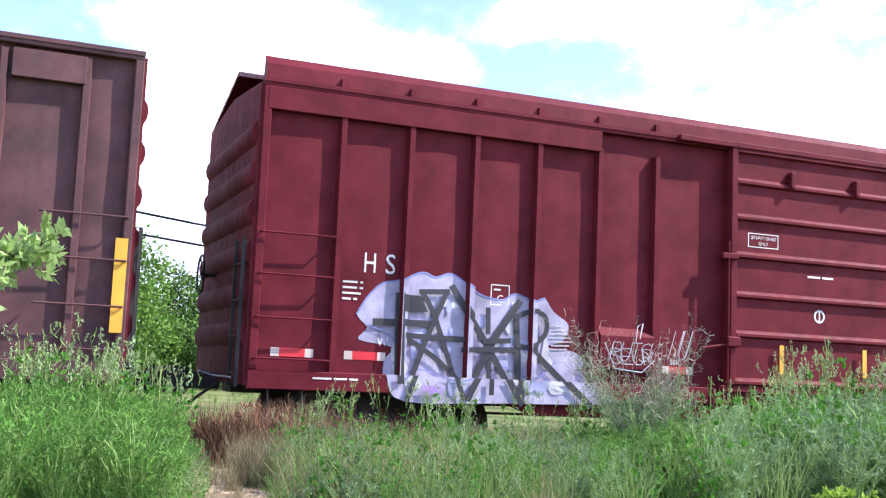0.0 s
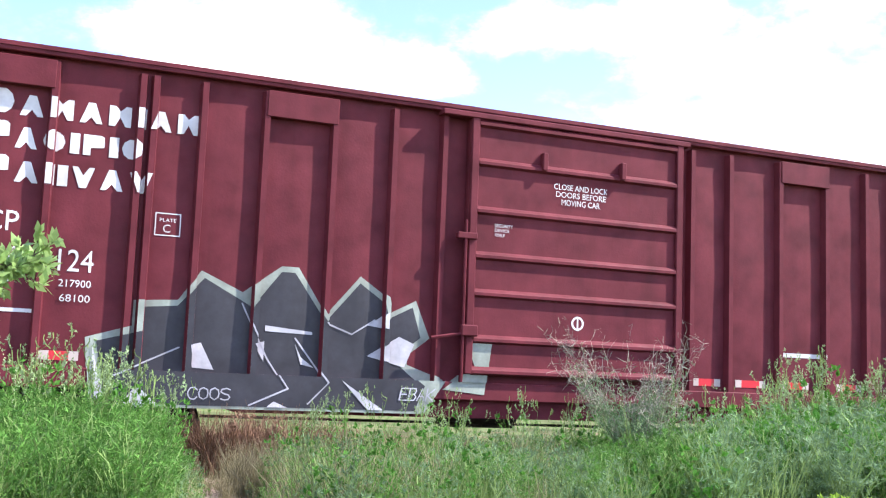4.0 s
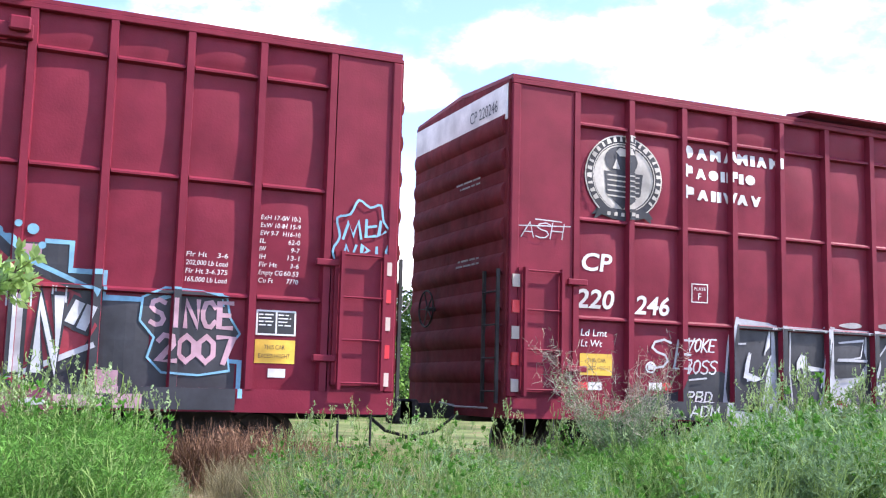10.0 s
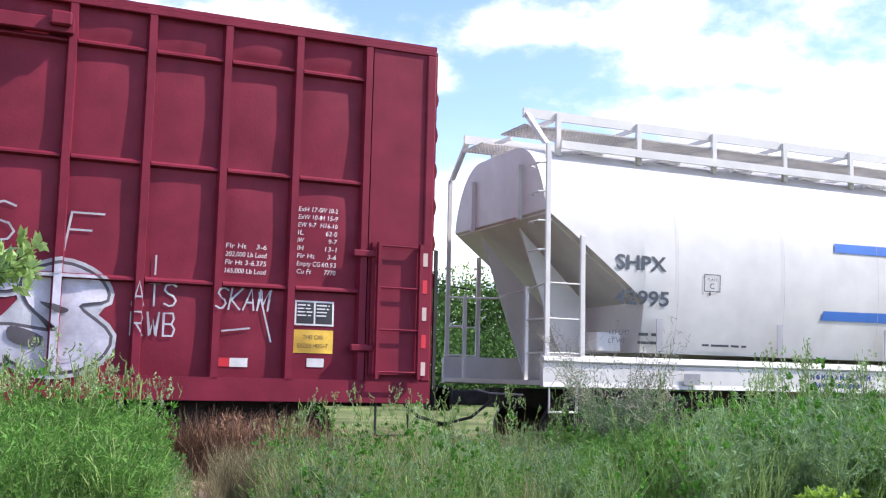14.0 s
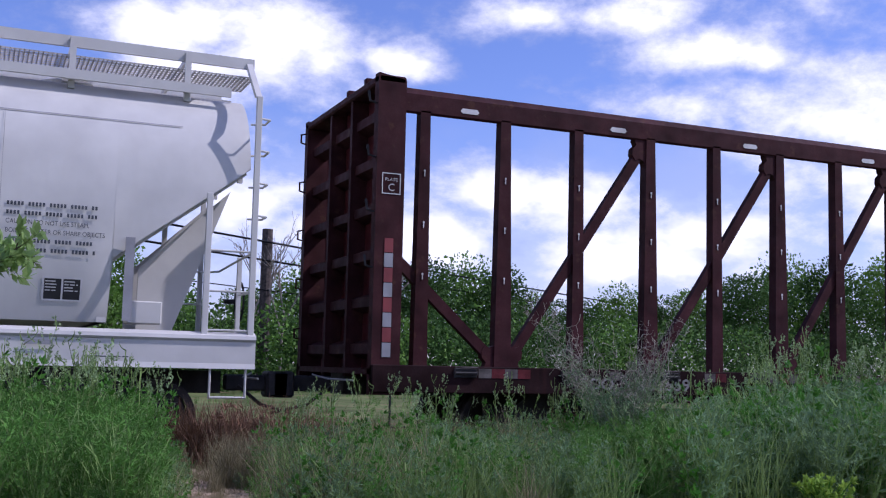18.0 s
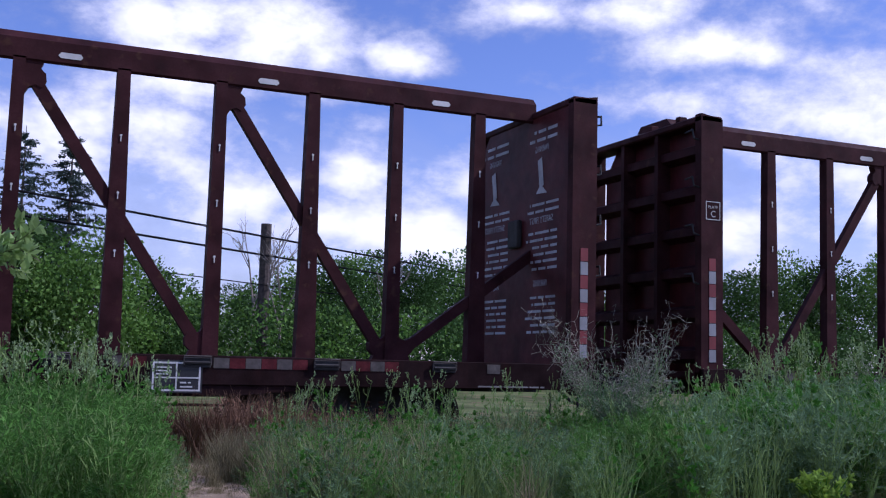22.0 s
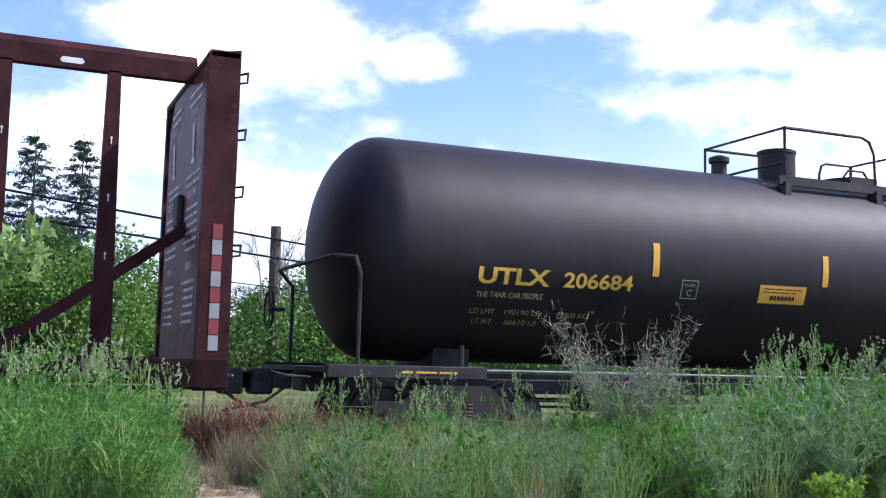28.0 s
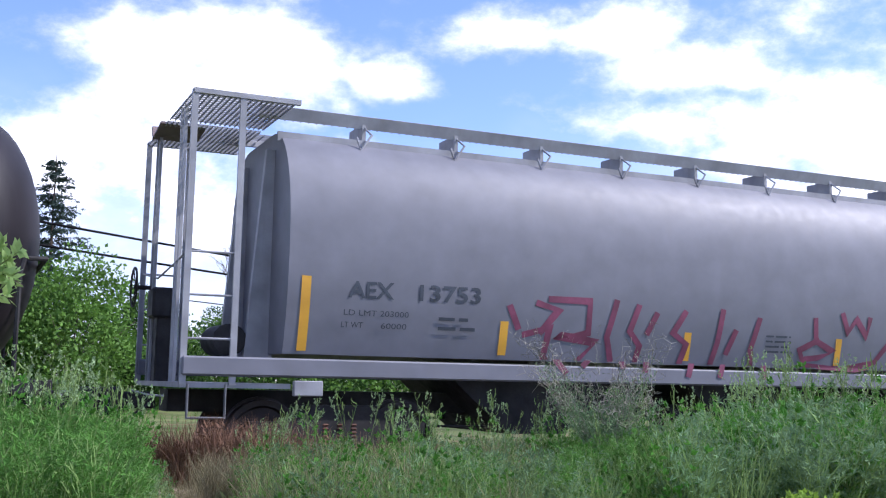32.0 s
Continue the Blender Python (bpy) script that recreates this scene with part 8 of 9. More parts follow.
    paint(s, "graffiti", [blob(12.4, 0.86, 0.12, 0.03, 10), blob(15.2, 0.80, 0.14, 0.04, 10), blob(12.35, 0.98, 0.14, 0.02, 10)], S_WHITE, "", 0.032)
    dots = [(12.1, 2.68, 0.05), (12.3, 2.75, 0.035), (12.0, 2.55, 0.04), (12.2, 2.52, 0.05), (12.42, 2.55, 0.10), (14.75, 2.58, 0.06), (14.95, 2.66, 0.04), (15.1, 2.62, 0.06), (14.85, 2.45, 0.11), (15.2, 2.45, 0.04), (12.45, 2.8, 0.05)]
    paint(s, "graffiti", [blob(x, z, r, r, 10) for x, z, r in dots], S_SKY, "light blue sprayed dots", 0.009)
    SINCE = [(16.26, 1.96), (16.5, 2.08), (16.9, 2.06), (17.18, 2.0), (17.22, 1.78), (17.34, 1.6), (17.2, 1.42), (17.24, 1.18), (16.9, 1.12), (16.5, 1.14), (16.34, 1.3), (16.4, 1.52), (16.24, 1.7)]
    paint(s, "graffiti", [SINCE], S_BLACK, "black sprayed patch", 0.014)
    paint(s, "graffiti", brushed([SINCE + SINCE[:1]], 0.024), S_SKY, "light blue sprayed edge", 0.017)
    paint(s, "graffiti", brushed(letters("SINCE", 16.36, 1.66, 0.135, 0.28, 0.05), 0.05) + brushed(letters("2007", 16.46, 1.27, 0.16, 0.28, 0.055), 0.055), S_PINK, "pink sprayed letters", 0.018)
    paint(s, "graffiti", swept("0.01,4.27 0.22,4.37 0.41,4.23|0.14,4.19 0.39,4.13 0.67,3.87|0.33,4.06 0.54,3.83 0.47,3.72|0.67,3.89 0.73,3.64", 0.07), S_SMOKE, "dark sprayed smudge", 0.094)
    blue_tag = flow([(18.46, 2.42), (18.36, 2.62), (18.44, 2.80), (18.40, 3.02), (18.56, 3.08), (18.66, 3.26), (18.80, 3.18), (18.94, 3.22), (18.98, 3.02), (19.10, 2.86), (19.02, 2.66), (19.06, 2.46), (18.86, 2.40), (18.66, 2.34)], True, 3)
    paint(s, "graffiti", stroke(blue_tag + blue_tag[:1], 0.026), S_SKY, "light blue sprayed tag", 0.094)
    tag = "18.48,2.78 18.54,2.98 18.60,2.82 18.66,3.00 18.70,2.80|18.76,3.02 18.76,2.82 18.88,2.84|18.78,2.94 18.88,2.96|18.94,3.02 18.92,2.84 19.00,2.90|18.48,2.52 18.52,2.70 18.58,2.54 18.64,2.70|18.70,2.54 18.72,2.72 18.80,2.66 18.72,2.60 18.84,2.54|18.90,2.70 18.90,2.52 19.00,2.58"
    paint(s, "graffiti", [q for ln in art(tag) for q in stroke(ln, 0.03)], S_SKY, "light blue sprayed letters", 0.098)
    skull = [(10.0, 1.15), (9.95, 1.55), (10.1, 1.78), (10.35, 1.82), (10.45, 1.6), (10.5, 1.3), (10.3, 1.15)]
    paint(s, "graffiti", brushed([skull + skull[:1]], 0.03) + ring(10.15, 1.62, 0.06, 0.02, 12) + ring(10.32, 1.64, 0.06, 0.02, 12) + brushed([[(10.08, 1.4), (10.38, 1.42)], [(10.1, 1.33), (10.36, 1.34)]], 0.02), S_SKY, "light blue sprayed face", 0.02)


def marks_4():
    s = SKINS_T[1]
    tall_marks(s, "220246")
    paint(s, "graffiti", rounded("1.80,0.84 2.08,1.03 2.54,1.11 2.66,1.28 2.87,1.37 3.36,1.35 3.47,0.77 2.17,0.76") + [blob(*q, 10, 0.2) for q in ((2.07,0.95, 0.10, 0.09), (1.94,0.86, 0.04, 0.04))], S_BLACK, "black sprayed ground")
    paint(s, "graffiti", art("3.44,2.16 4.07,2.11 4.16,2.08 5.04,2.07 5.86,2.08 6.95,2.06 7.07,1.93 7.04,1.35 6.96,0.96 6.69,0.63 3.52,0.58 3.39,0.58 3.27,0.81 3.30,1.22 3.35,1.74"), S_SILVER, "silver sprayed ground", 0.007)
    bodies = "3.47,2.07 4.07,2.04 4.11,2.05 4.09,1.64 3.99,1.33 3.93,0.95 3.60,0.85 3.79,0.84 3.39,0.88 3.32,1.17 3.38,1.65|4.16,2.05 4.98,2.05 5.12,1.86 5.06,1.37 4.92,0.92 4.65,0.83 4.42,0.86 4.20,0.98|5.15,2.04 5.82,2.04 5.77,1.77 5.83,1.62 5.73,1.40 5.22,1.36 5.15,1.69|5.84,2.04 6.94,2.03 6.99,1.44 6.76,0.98 6.41,0.78 5.83,0.76 5.55,0.93 5.48,1.20 5.82,1.39"
    paint(s, "graffiti", art(bodies), S_BLACK, "black sprayed letter", 0.013)
    paint(s, "graffiti", art("5.26,1.06 5.43,1.02 5.46,0.62 5.26,0.61"), RED_C, "", 0.013)
    paint(s, "graffiti", art("4.09,1.24 3.97,0.72 4.06,0.63 4.11,0.81|3.94,1.02 3.94,0.63 4.06,0.63"), S_BLACK, "", 0.022)
    lines = "3.47,1.79 3.65,1.80|3.71,1.67 3.64,1.49 3.67,1.29 3.90,1.32 4.07,1.64|3.96,1.66 4.02,1.86 4.08,2.04|4.43,2.04 4.40,1.43 4.46,0.90|5.09,1.96 5.05,1.64 4.96,1.23|5.30,1.88 5.76,1.93 5.69,1.68 5.26,1.63 5.82,1.63 5.65,1.37 5.34,1.35|6.03,1.73 5.91,1.42 5.90,1.26|6.24,1.93 6.03,1.68 5.93,1.40|6.74,1.81 6.76,1.43 6.57,1.16|6.95,2.04 7.02,1.44 6.90,0.96 6.69,0.67|4.16,2.05 4.60,2.04 5.04,2.04|5.04,2.09 5.40,2.06 5.81,2.06|5.92,2.06 6.45,2.05 6.95,2.04|3.46,2.07 3.78,2.07 4.16,2.06"
    paint(s, "graffiti", [q for ln in art(lines) for q in stroke(ln, 0.024)], S_SILVER, "white sprayed outlines", 0.026)
    fills = "4.60,1.69 4.70,1.65 4.69,1.40 4.59,1.26 4.52,1.35 4.52,1.57|4.72,1.53 5.06,1.49 5.00,1.18 4.97,1.46 4.72,1.45|3.96,1.68 4.08,2.04 4.05,1.77|5.91,1.28 6.46,1.39 6.60,1.24 6.74,1.77 6.73,1.34 6.49,1.13 6.41,1.30 6.11,1.28 6.14,1.17 5.93,1.14|6.41,1.98 6.51,1.90 6.48,1.73 6.38,1.66 6.28,1.74 6.30,1.90|3.60,1.33 3.67,1.62 3.74,1.67 3.68,1.40 3.91,1.32 3.77,1.27"
    paint(s, "graffiti", art(fills), S_WHITE, "white sprayed fill", 0.030)
    paint(s, "graffiti", rounded("4.57,1.48 4.62,1.48 4.63,1.35 4.57,1.31") + art("5.98,1.26 6.11,1.26 6.09,1.19 5.97,1.19|6.46,1.28 6.56,1.23 6.51,1.19"), S_BLACK, "", 0.034)
    paint(s, "graffiti", art("7.00,1.96 7.71,2.00 7.70,1.43 7.04,1.42"), S_TEAL, "teal sprayed patch", 0.012)
    paint(s, "graffiti", rounded("7.01,1.30 7.52,1.37 7.78,1.37 7.86,1.13 7.81,0.75 7.35,0.67 6.96,0.68"), S_BLACK, "black sprayed patch", 0.013)
    paint(s, "graffiti", swept("7.04,1.68 7.20,1.87 7.43,1.92 7.41,1.72 7.23,1.52 7.04,1.67|7.09,1.58 7.29,1.74 7.39,1.71", 0.034) + brushed(letters("CROW", 6.94, 1.24, 0.09, 0.15, 0.03, 0.1) + letters("KBERT", 6.88, 1.03, 0.08, 0.15, 0.03, 0.1) + letters("RIDLE", 6.86, 0.82, 0.085, 0.15, 0.03, 0.1) + [[(7.0, 0.72), (7.35, 0.74)], [(7.08, 0.67), (7.3, 0.68)]], 0.028), S_WHITE, "white sprayed tag", 0.018)
    paint(s, "graffiti", art("7.54,1.84 7.57,1.84 7.57,1.44 7.55,1.44"), S_SKY, "", 0.018)
    grey = "7.74,2.03 7.97,1.87 8.04,1.87 8.05,1.58 7.98,1.48 7.97,0.89 7.85,0.76 7.86,1.47 7.78,1.76|8.14,2.14 8.46,1.97 8.69,1.78 8.67,1.41 8.49,1.25 8.19,1.47 8.35,1.57 8.33,1.79 8.14,1.87"
    paint(s, "graffiti", rounded(grey) + rounded("8.93,1.33 9.06,1.57 9.32,1.68 9.53,1.55 9.57,1.19 9.22,1.17 9.14,1.34") + art("8.76,1.05 9.57,1.13 9.57,1.02 8.79,0.97|8.81,0.91 9.54,0.95 9.54,0.86 8.82,0.83") + rounded("7.03,2.11 7.23,2.22 7.46,2.17 7.57,2.09 7.34,2.08") + rounded("5.32,2.14 5.60,2.19 5.76,2.14 5.55,2.10|6.02,2.16 6.34,2.21 6.64,2.15 6.34,2.11"), spray("thin grey spray paint", (0.33, 0.31, 0.32)), "grey sprayed shapes", 0.006)
    paint(s, "graffiti", brushed(letters("SE", 2.08, 1.42, 0.28, 0.38, 0.12, 0.2), 0.03), S_SILVER, "grey sprayed letters", 0.02)
    paint(s, "graffiti", brushed(letters("VOKE", 2.68, 1.66, 0.085, 0.17, 0.03, 0.25) + letters("BOSS", 2.64, 1.36, 0.10, 0.18, 0.03, 0.2) + letters("PBD", 2.68, 0.98, 0.10, 0.13, 0.04, 0.2) + letters("ADM", 2.66, 0.78, 0.12, 0.14, 0.04, 0.2) + [[(2.72, 1.27), (2.98, 1.30)]], 0.022), S_WHITE, "white sprayed tags", 0.024)
    dunes = [rounded(q)[0] for q in ("11.59,1.78 11.78,2.01 12.19,2.11 12.54,2.00 12.63,1.70 12.55,1.26 12.31,1.10 11.73,1.07 11.77,1.33 11.87,1.62 11.73,1.54", "12.59,1.85 12.88,1.97 13.15,1.90 13.30,1.63 13.32,1.17 13.09,1.15 12.99,1.72 12.88,1.17 12.48,1.09", "13.25,2.08 13.70,2.11 13.73,1.75 13.69,1.29 13.47,1.14 13.20,1.15 13.35,1.28",
                                       "13.67,1.90 13.92,2.16 14.31,2.22 14.57,2.07 14.54,1.86 14.18,1.77 14.49,1.16 14.27,1.03 13.84,1.06 13.64,1.39", "14.63,1.99 14.99,2.15 15.35,2.02 15.46,1.79 15.18,1.70 15.51,1.39 15.30,1.07 14.77,1.01 14.40,1.26 14.43,1.47 14.97,1.43 14.69,1.71")]
    for k, p in enumerate(dunes):
        paint(s, "graffiti", [shrunk(p, -0.075)], S_SILVER, "silver halo of a sprayed letter", 0.006 + 0.002 * (k % 2))
    for k, p in enumerate(dunes):
        paint(s, "graffiti", [shrunk(p, -0.035)], S_SMOKE, "dark outline of a sprayed letter", 0.011 + 0.004 * (k % 2))
        paint(s, "graffiti", [p], spray("lavender white spray paint", (0.50, 0.48, 0.54)), "pale sprayed bubble letter", 0.020 + 0.004 * (k % 2))
    paint(s, "graffiti", rounded("12.12,1.88 12.25,1.87 12.29,1.59 12.14,1.37 12.10,1.63|14.03,1.91 14.28,1.97 14.31,1.82 14.12,1.79 14.00,1.73|14.18,1.59 14.37,1.52 14.15,1.35 14.05,1.46|14.79,1.74 15.08,1.67 14.98,1.62|14.53,1.47 14.84,1.37 14.78,1.25 14.52,1.32"), S_SMOKE, "dark sprayed counters", 0.030)
    paint(s, "graffiti", art("12.88,1.26 12.95,1.71 13.07,1.26"), RED_C, "", 0.030)
    paint(s, "graffiti", swept("11.70,1.76 11.92,1.96 12.31,2.02|12.56,1.80 12.59,1.41|12.94,1.86 13.15,1.80|13.84,2.00 14.16,2.15 14.44,2.09|14.69,1.94 14.99,2.07 15.28,1.97|13.90,1.20 14.21,1.13|14.71,1.12 15.17,1.15 15.37,1.34", 0.016), S_SILVER, "", 0.030)
    paint(s, "graffiti", brushed(letters("A", 12.55, 2.52, 0.36, 0.55, 0) + letters("T", 13.38, 2.42, 0.36, 0.36, 0) + letters("S", 14.22, 2.36, 0.28, 0.42, 0) + letters("F", 15.0, 2.30, 0.34, 0.42, 0, 0.1), 0.022), S_SILVER, "thin chalk letters", 0.010)
    paint(s, "graffiti", brushed(letters("DNES", 11.62, 2.42, 0.11, 0.20, 0.04, 0.1) + [[(11.75, 2.68), (11.70, 2.78)], [(11.9, 2.70), (11.9, 2.82)], [(12.05, 2.68), (12.12, 2.78)], [(11.6, 2.36), (12.2, 2.38)]], 0.026), S_SILVER, "small chalk tag", 0.010)
    paint(s, "graffiti", brushed(letters("ATS", 15.72, 1.75, 0.12, 0.25, 0.05) + letters("RWB", 15.72, 1.42, 0.12, 0.25, 0.05) + letters("SKAM", 16.6, 1.75, 0.12, 0.24, 0.04, 0.15) + [[(16.7, 1.5), (17.0, 1.54)], [(15.95, 2.1), (15.95, 2.3)], [(17.1, 1.95), (17.25, 1.4)]], 0.02), S_SILVER, "pale sprayed tags", 0.010)
    paint(s, "graffiti", brushed(letters("ASH", 0.15, 3.02, 0.17, 0.20, 0.03, 0.2) + [[(0.12, 3.16), (0.85, 3.2)], [(0.35, 3.26), (0.72, 3.25)]], 0.014), S_SILVER, "pale sprayed tag", 0.094)


def hopper_skin(car, wide, top, flat):
    return Skin(car, lambda x, z: -hopper_profile(z, 1.6, wide, top, flat) if z > 1.6 else -HW - 0.022, [2 + 0.5 * k for k in range(27)], [1.6 + 0.06 * k for k in range(46)])


def marks_5():
    s = hopper_skin(CAR_5, 1.50, 4.42, 0.55)

    def put(skin, name, polys, *rest):
        paint(skin, name, [[(x * 1.054 + 0.02, z) for x, z in p] for p in polys], *rest)
    up = [(4.62, 3.19), (4.64, 3.325), (8.45, 3.37), (8.72, 3.40), (8.95, 3.47), (9.15, 3.62), (9.32, 3.885), (12.25, 3.885), (12.16, 3.66), (12.0, 3.44), (11.75, 3.29), (11.4, 3.225), (8.88, 3.205)]
    low = [(4.38, 2.18), (4.42, 2.315), (8.44, 2.37), (11.10, 2.375), (11.35, 2.32), (11.60, 2.16), (11.74, 1.92), (11.82, 1.68), (8.88, 1.655), (8.74, 1.93), (8.55, 2.09), (8.30, 2.165), (7.94, 2.19)]
    for p in (up, low):
        put(s, "stripe", [p], BLUE, "blue swoosh stripe", 0.012)
    put(s, "reporting_mark", text_polys("SHPX", 1.06, 2.73, 0.19, 0.76, bold=0.022), S_GREY, "grey lettering", 0.010)
    put(s, "car_number", text_polys("42995", 1.05, 2.26, 0.19, 0.82, bold=0.022), S_GREY, "grey number", 0.010)
    put(s, "load_text", text_polys("LD LMT", 1.02, 1.85, 0.06, 0.30) + text_polys("LT WT", 1.02, 1.74, 0.06, 0.25) + bars(1.45, 1.75, 1.71, 1.93, 2, 1.0), S_GREY, "grey load limits", 0.010)
    put(s, "plate_mark", frame_lines(2.41, 2.67, 2.49, 2.735) + text_polys("PLATE", 2.46, 2.64, 0.04, 0.16) + text_polys("C", 2.50, 2.53, 0.08), S_GREY, "", 0.010)
    for k, word in enumerate(("", "", "CAUTION DO NOT USE STEAM,", "BOILING WATER OR SHARP OBJECTS", "", "")):
        z = 2.83 - 0.098 * k
        put(s, "caution_text", text_polys(word, 13.47, z, 0.05, 0.032 * len(word)) if word else [rect(13.47 + 0.034 * j, 13.492 + 0.034 * j, z, z + 0.042) for j in range(26) if (j + k) % 6 != 5], S_GREY, "grey stencilled text", 0.010)
    put(s, "caution_text", text_polys("CAUTION", 11.91, 1.90, 0.04, 0.26) + bars(11.91, 12.96, 1.76, 1.87, 2, 0.95), S_GREY, "", 0.010)
    put(s, "stencil_text", bars(8.02, 8.6, 1.78, 1.85, 1, 1.0) + bars(2.45, 3.2, 1.72, 1.80, 1, 1.0), S_GREY, "small grey text", 0.010)
    service_plate(s, 14.62, 15.03, 1.83, 2.09)
    put(s, "diamond_mark", brushed([[(9.86, 1.33), (9.965, 1.44), (10.07, 1.33), (9.965, 1.22), (9.86, 1.33)]], 0.02) + [rect(9.91, 10.02, 1.30, 1.36)], S_GREY, "dark diamond outline")
    put(s, "yellow_plate", [rect(10.47, 10.70, 1.28, 1.41)], PLATE_Y, "small yellow plate")
    put(s, "grey_plate", [rect(7.55, 8.05, 1.24, 1.42), rect(13.71, 13.98, 1.36, 1.41), rect(1.99, 2.24, 1.20, 1.35)], GREY_STEEL, "grey plate")
    put(s, "stencil_text", bars(8.4, 8.95, 1.28, 1.42, 2) + bars(10.85, 11.7, 1.34, 1.40, 1, 1.0) + bars(6.1, 7.1, 1.28, 1.38, 2) + bars(11.1, 11.5, 1.25, 1.29, 1, 1.0) + bars(13.05, 13.47, 1.28, 1.42, 3, 0.95) + bars(14.28, 14.82, 1.235, 1.27, 1, 1.0), S_GREY, "small grey text")
    for x0, x1, z0, z1, n in ((3.93, 5.10, 1.315, 1.41, 'anonioanoaonn'), (4.08, 4.90, 1.195, 1.29, 'oanpinoianoo')):
        put(s, "maker_text", wordmark(x0, x1, z0, z1, n), spray("navy lettering paint", (0.02, 0.04, 0.16)), "navy blue maker's name")
    put(s, "roof_seam", [rect(0.9, 15.2, 3.895, 3.907)], GREY_STEEL, "", 0.013)
    put(s, "sheet_seam", [rect(x, x + 0.006, 1.7, 3.89) for x in (2.0, 3.73, 5.4, 7.05, 8.7, 10.35, 12.0, 13.4)], spray("pale seam paint", (0.42, 0.41, 0.38)), "", 0.013)
    for k in range(26):
        x, z = random.uniform(2.0, 14.0), random.choice((random.uniform(1.25, 1.5), random.uniform(1.8, 3.6)))
        r = random.uniform(0.006, 0.016)
        put(s, "rust_spot", [blob(x, z, r, r * random.uniform(0.8, 2.2), 7, 0.3)], RUST, "", 0.010)


def marks_beam(car, number):
    s = Skin(car, lambda x, z: -HW - 0.012)
    paint(s, "reporting_mark", text_polys("SOO", 2.83, 1.10, 0.15, 0.48, bold=0.025), FADED, "faded pale lettering")
    paint(s, "car_number", text_polys(number, 3.70, 1.10, 0.15, 0.80, bold=0.02), FADED, "faded pale number")
    paint(s, "stencil_text", text_polys("IH 11-7", 13.22, 1.14, 0.09, 0.45) + text_polys("IL 73-0", 13.78, 1.14, 0.09, 0.42), FADED)
    paint(s, "stencil_text", bars(14.6, 15.4, 1.10, 1.16, 1, 1.0) + bars(20.9, 21.9, 1.04, 1.09, 1, 1.0) + bars(5.6, 6.0, 1.02, 1.08, 1, 1.0), FADED)
    paint(s, "load_text", text_polys("LT WT", 8.60, 1.09, 0.08, 0.27) + text_polys("60700", 9.12, 1.09, 0.08, 0.29) + bars(8.6, 8.9, 1.20, 1.27, 1, 1.0), FADED)
    for k in range(14):
        for j in range((4, 1, 2, 6)[k % 4]):
            a = 1.38 + 1.48 * k + 0.18 * j + (0.4 if k % 4 in (1, 2) else 0.0)
            paint(s, "reflector", [rect(a, a + 0.175, 1.22, 1.335)], SOOTY_R if j % 2 else SOOTY_W, "dull red reflector" if j % 2 else "dull white reflector")
    plate = frame_lines(17.0, 17.52, 0.96, 1.28, 0.02) + [rect(17.0, 17.52, 1.10, 1.115), rect(17.25, 17.265, 0.96, 1.28)] + bars(17.04, 17.22, 1.13, 1.24, 3) + bars(17.30, 17.48, 0.99, 1.08, 2)
    paint(Skin(car, lambda x, z: -HW - 0.025), "service_plate", [rect(16.98, 17.54, 0.94, 1.30)], DARK, "black service plate with white frame")
    paint(Skin(car, lambda x, z: -HW - 0.029), "service_print", plate, WHITE)
    b = Skin(car, lambda x, z: -HW + 0.028)
    paint(b, "plate_mark", frame_lines(0.07, 0.31, 3.42, 3.68) + text_polys("PLATE", 0.11, 3.58, 0.04, 0.16) + text_polys("C", 0.15, 3.46, 0.09), WHITE)
    # notices on the inner faces of the bulkheads, written across the car
    for x, face in ((22.58 - 0.345, -1), (0.345, 1)):
        out = []
        for c in (-0.72, 0.72):
            for z, word in ((4.30, "WARNING"), (3.30, "SAFETY FIRST"), (2.42, "WARNING")):
                w = 0.055 * len(word)
                out += text_polys(word, c - w / 2, z, 0.09, w)
            for z0, z1, rows, w in ((4.42, 4.66, 2, 0.42), (3.42, 3.62, 2, 0.48), (2.62, 3.22, 6, 0.45), (1.75, 2.32, 6, 0.42)):
                out += bars(c - w, c + w, z0, z1, rows, 0.95)
            out += [[(c - 0.06, 3.82), (c + 0.06, 3.80), (c + 0.12, 4.18), (c + 0.0, 4.22)], [(c - 0.16, 3.70), (c + 0.16, 3.72), (c + 0.02, 3.84)]]
        sh = Shape()
        for p in out:
            sh.add([(x, u, z) for u, z in p], [tuple(range(len(p)))])
        ob = tagged(part("bulkhead_notice", sh, S_SILVER, car, "white loading notices on the bulkhead"), kind="stuff")
        ob.location.x = -0.004 if face < 0 else 0.004


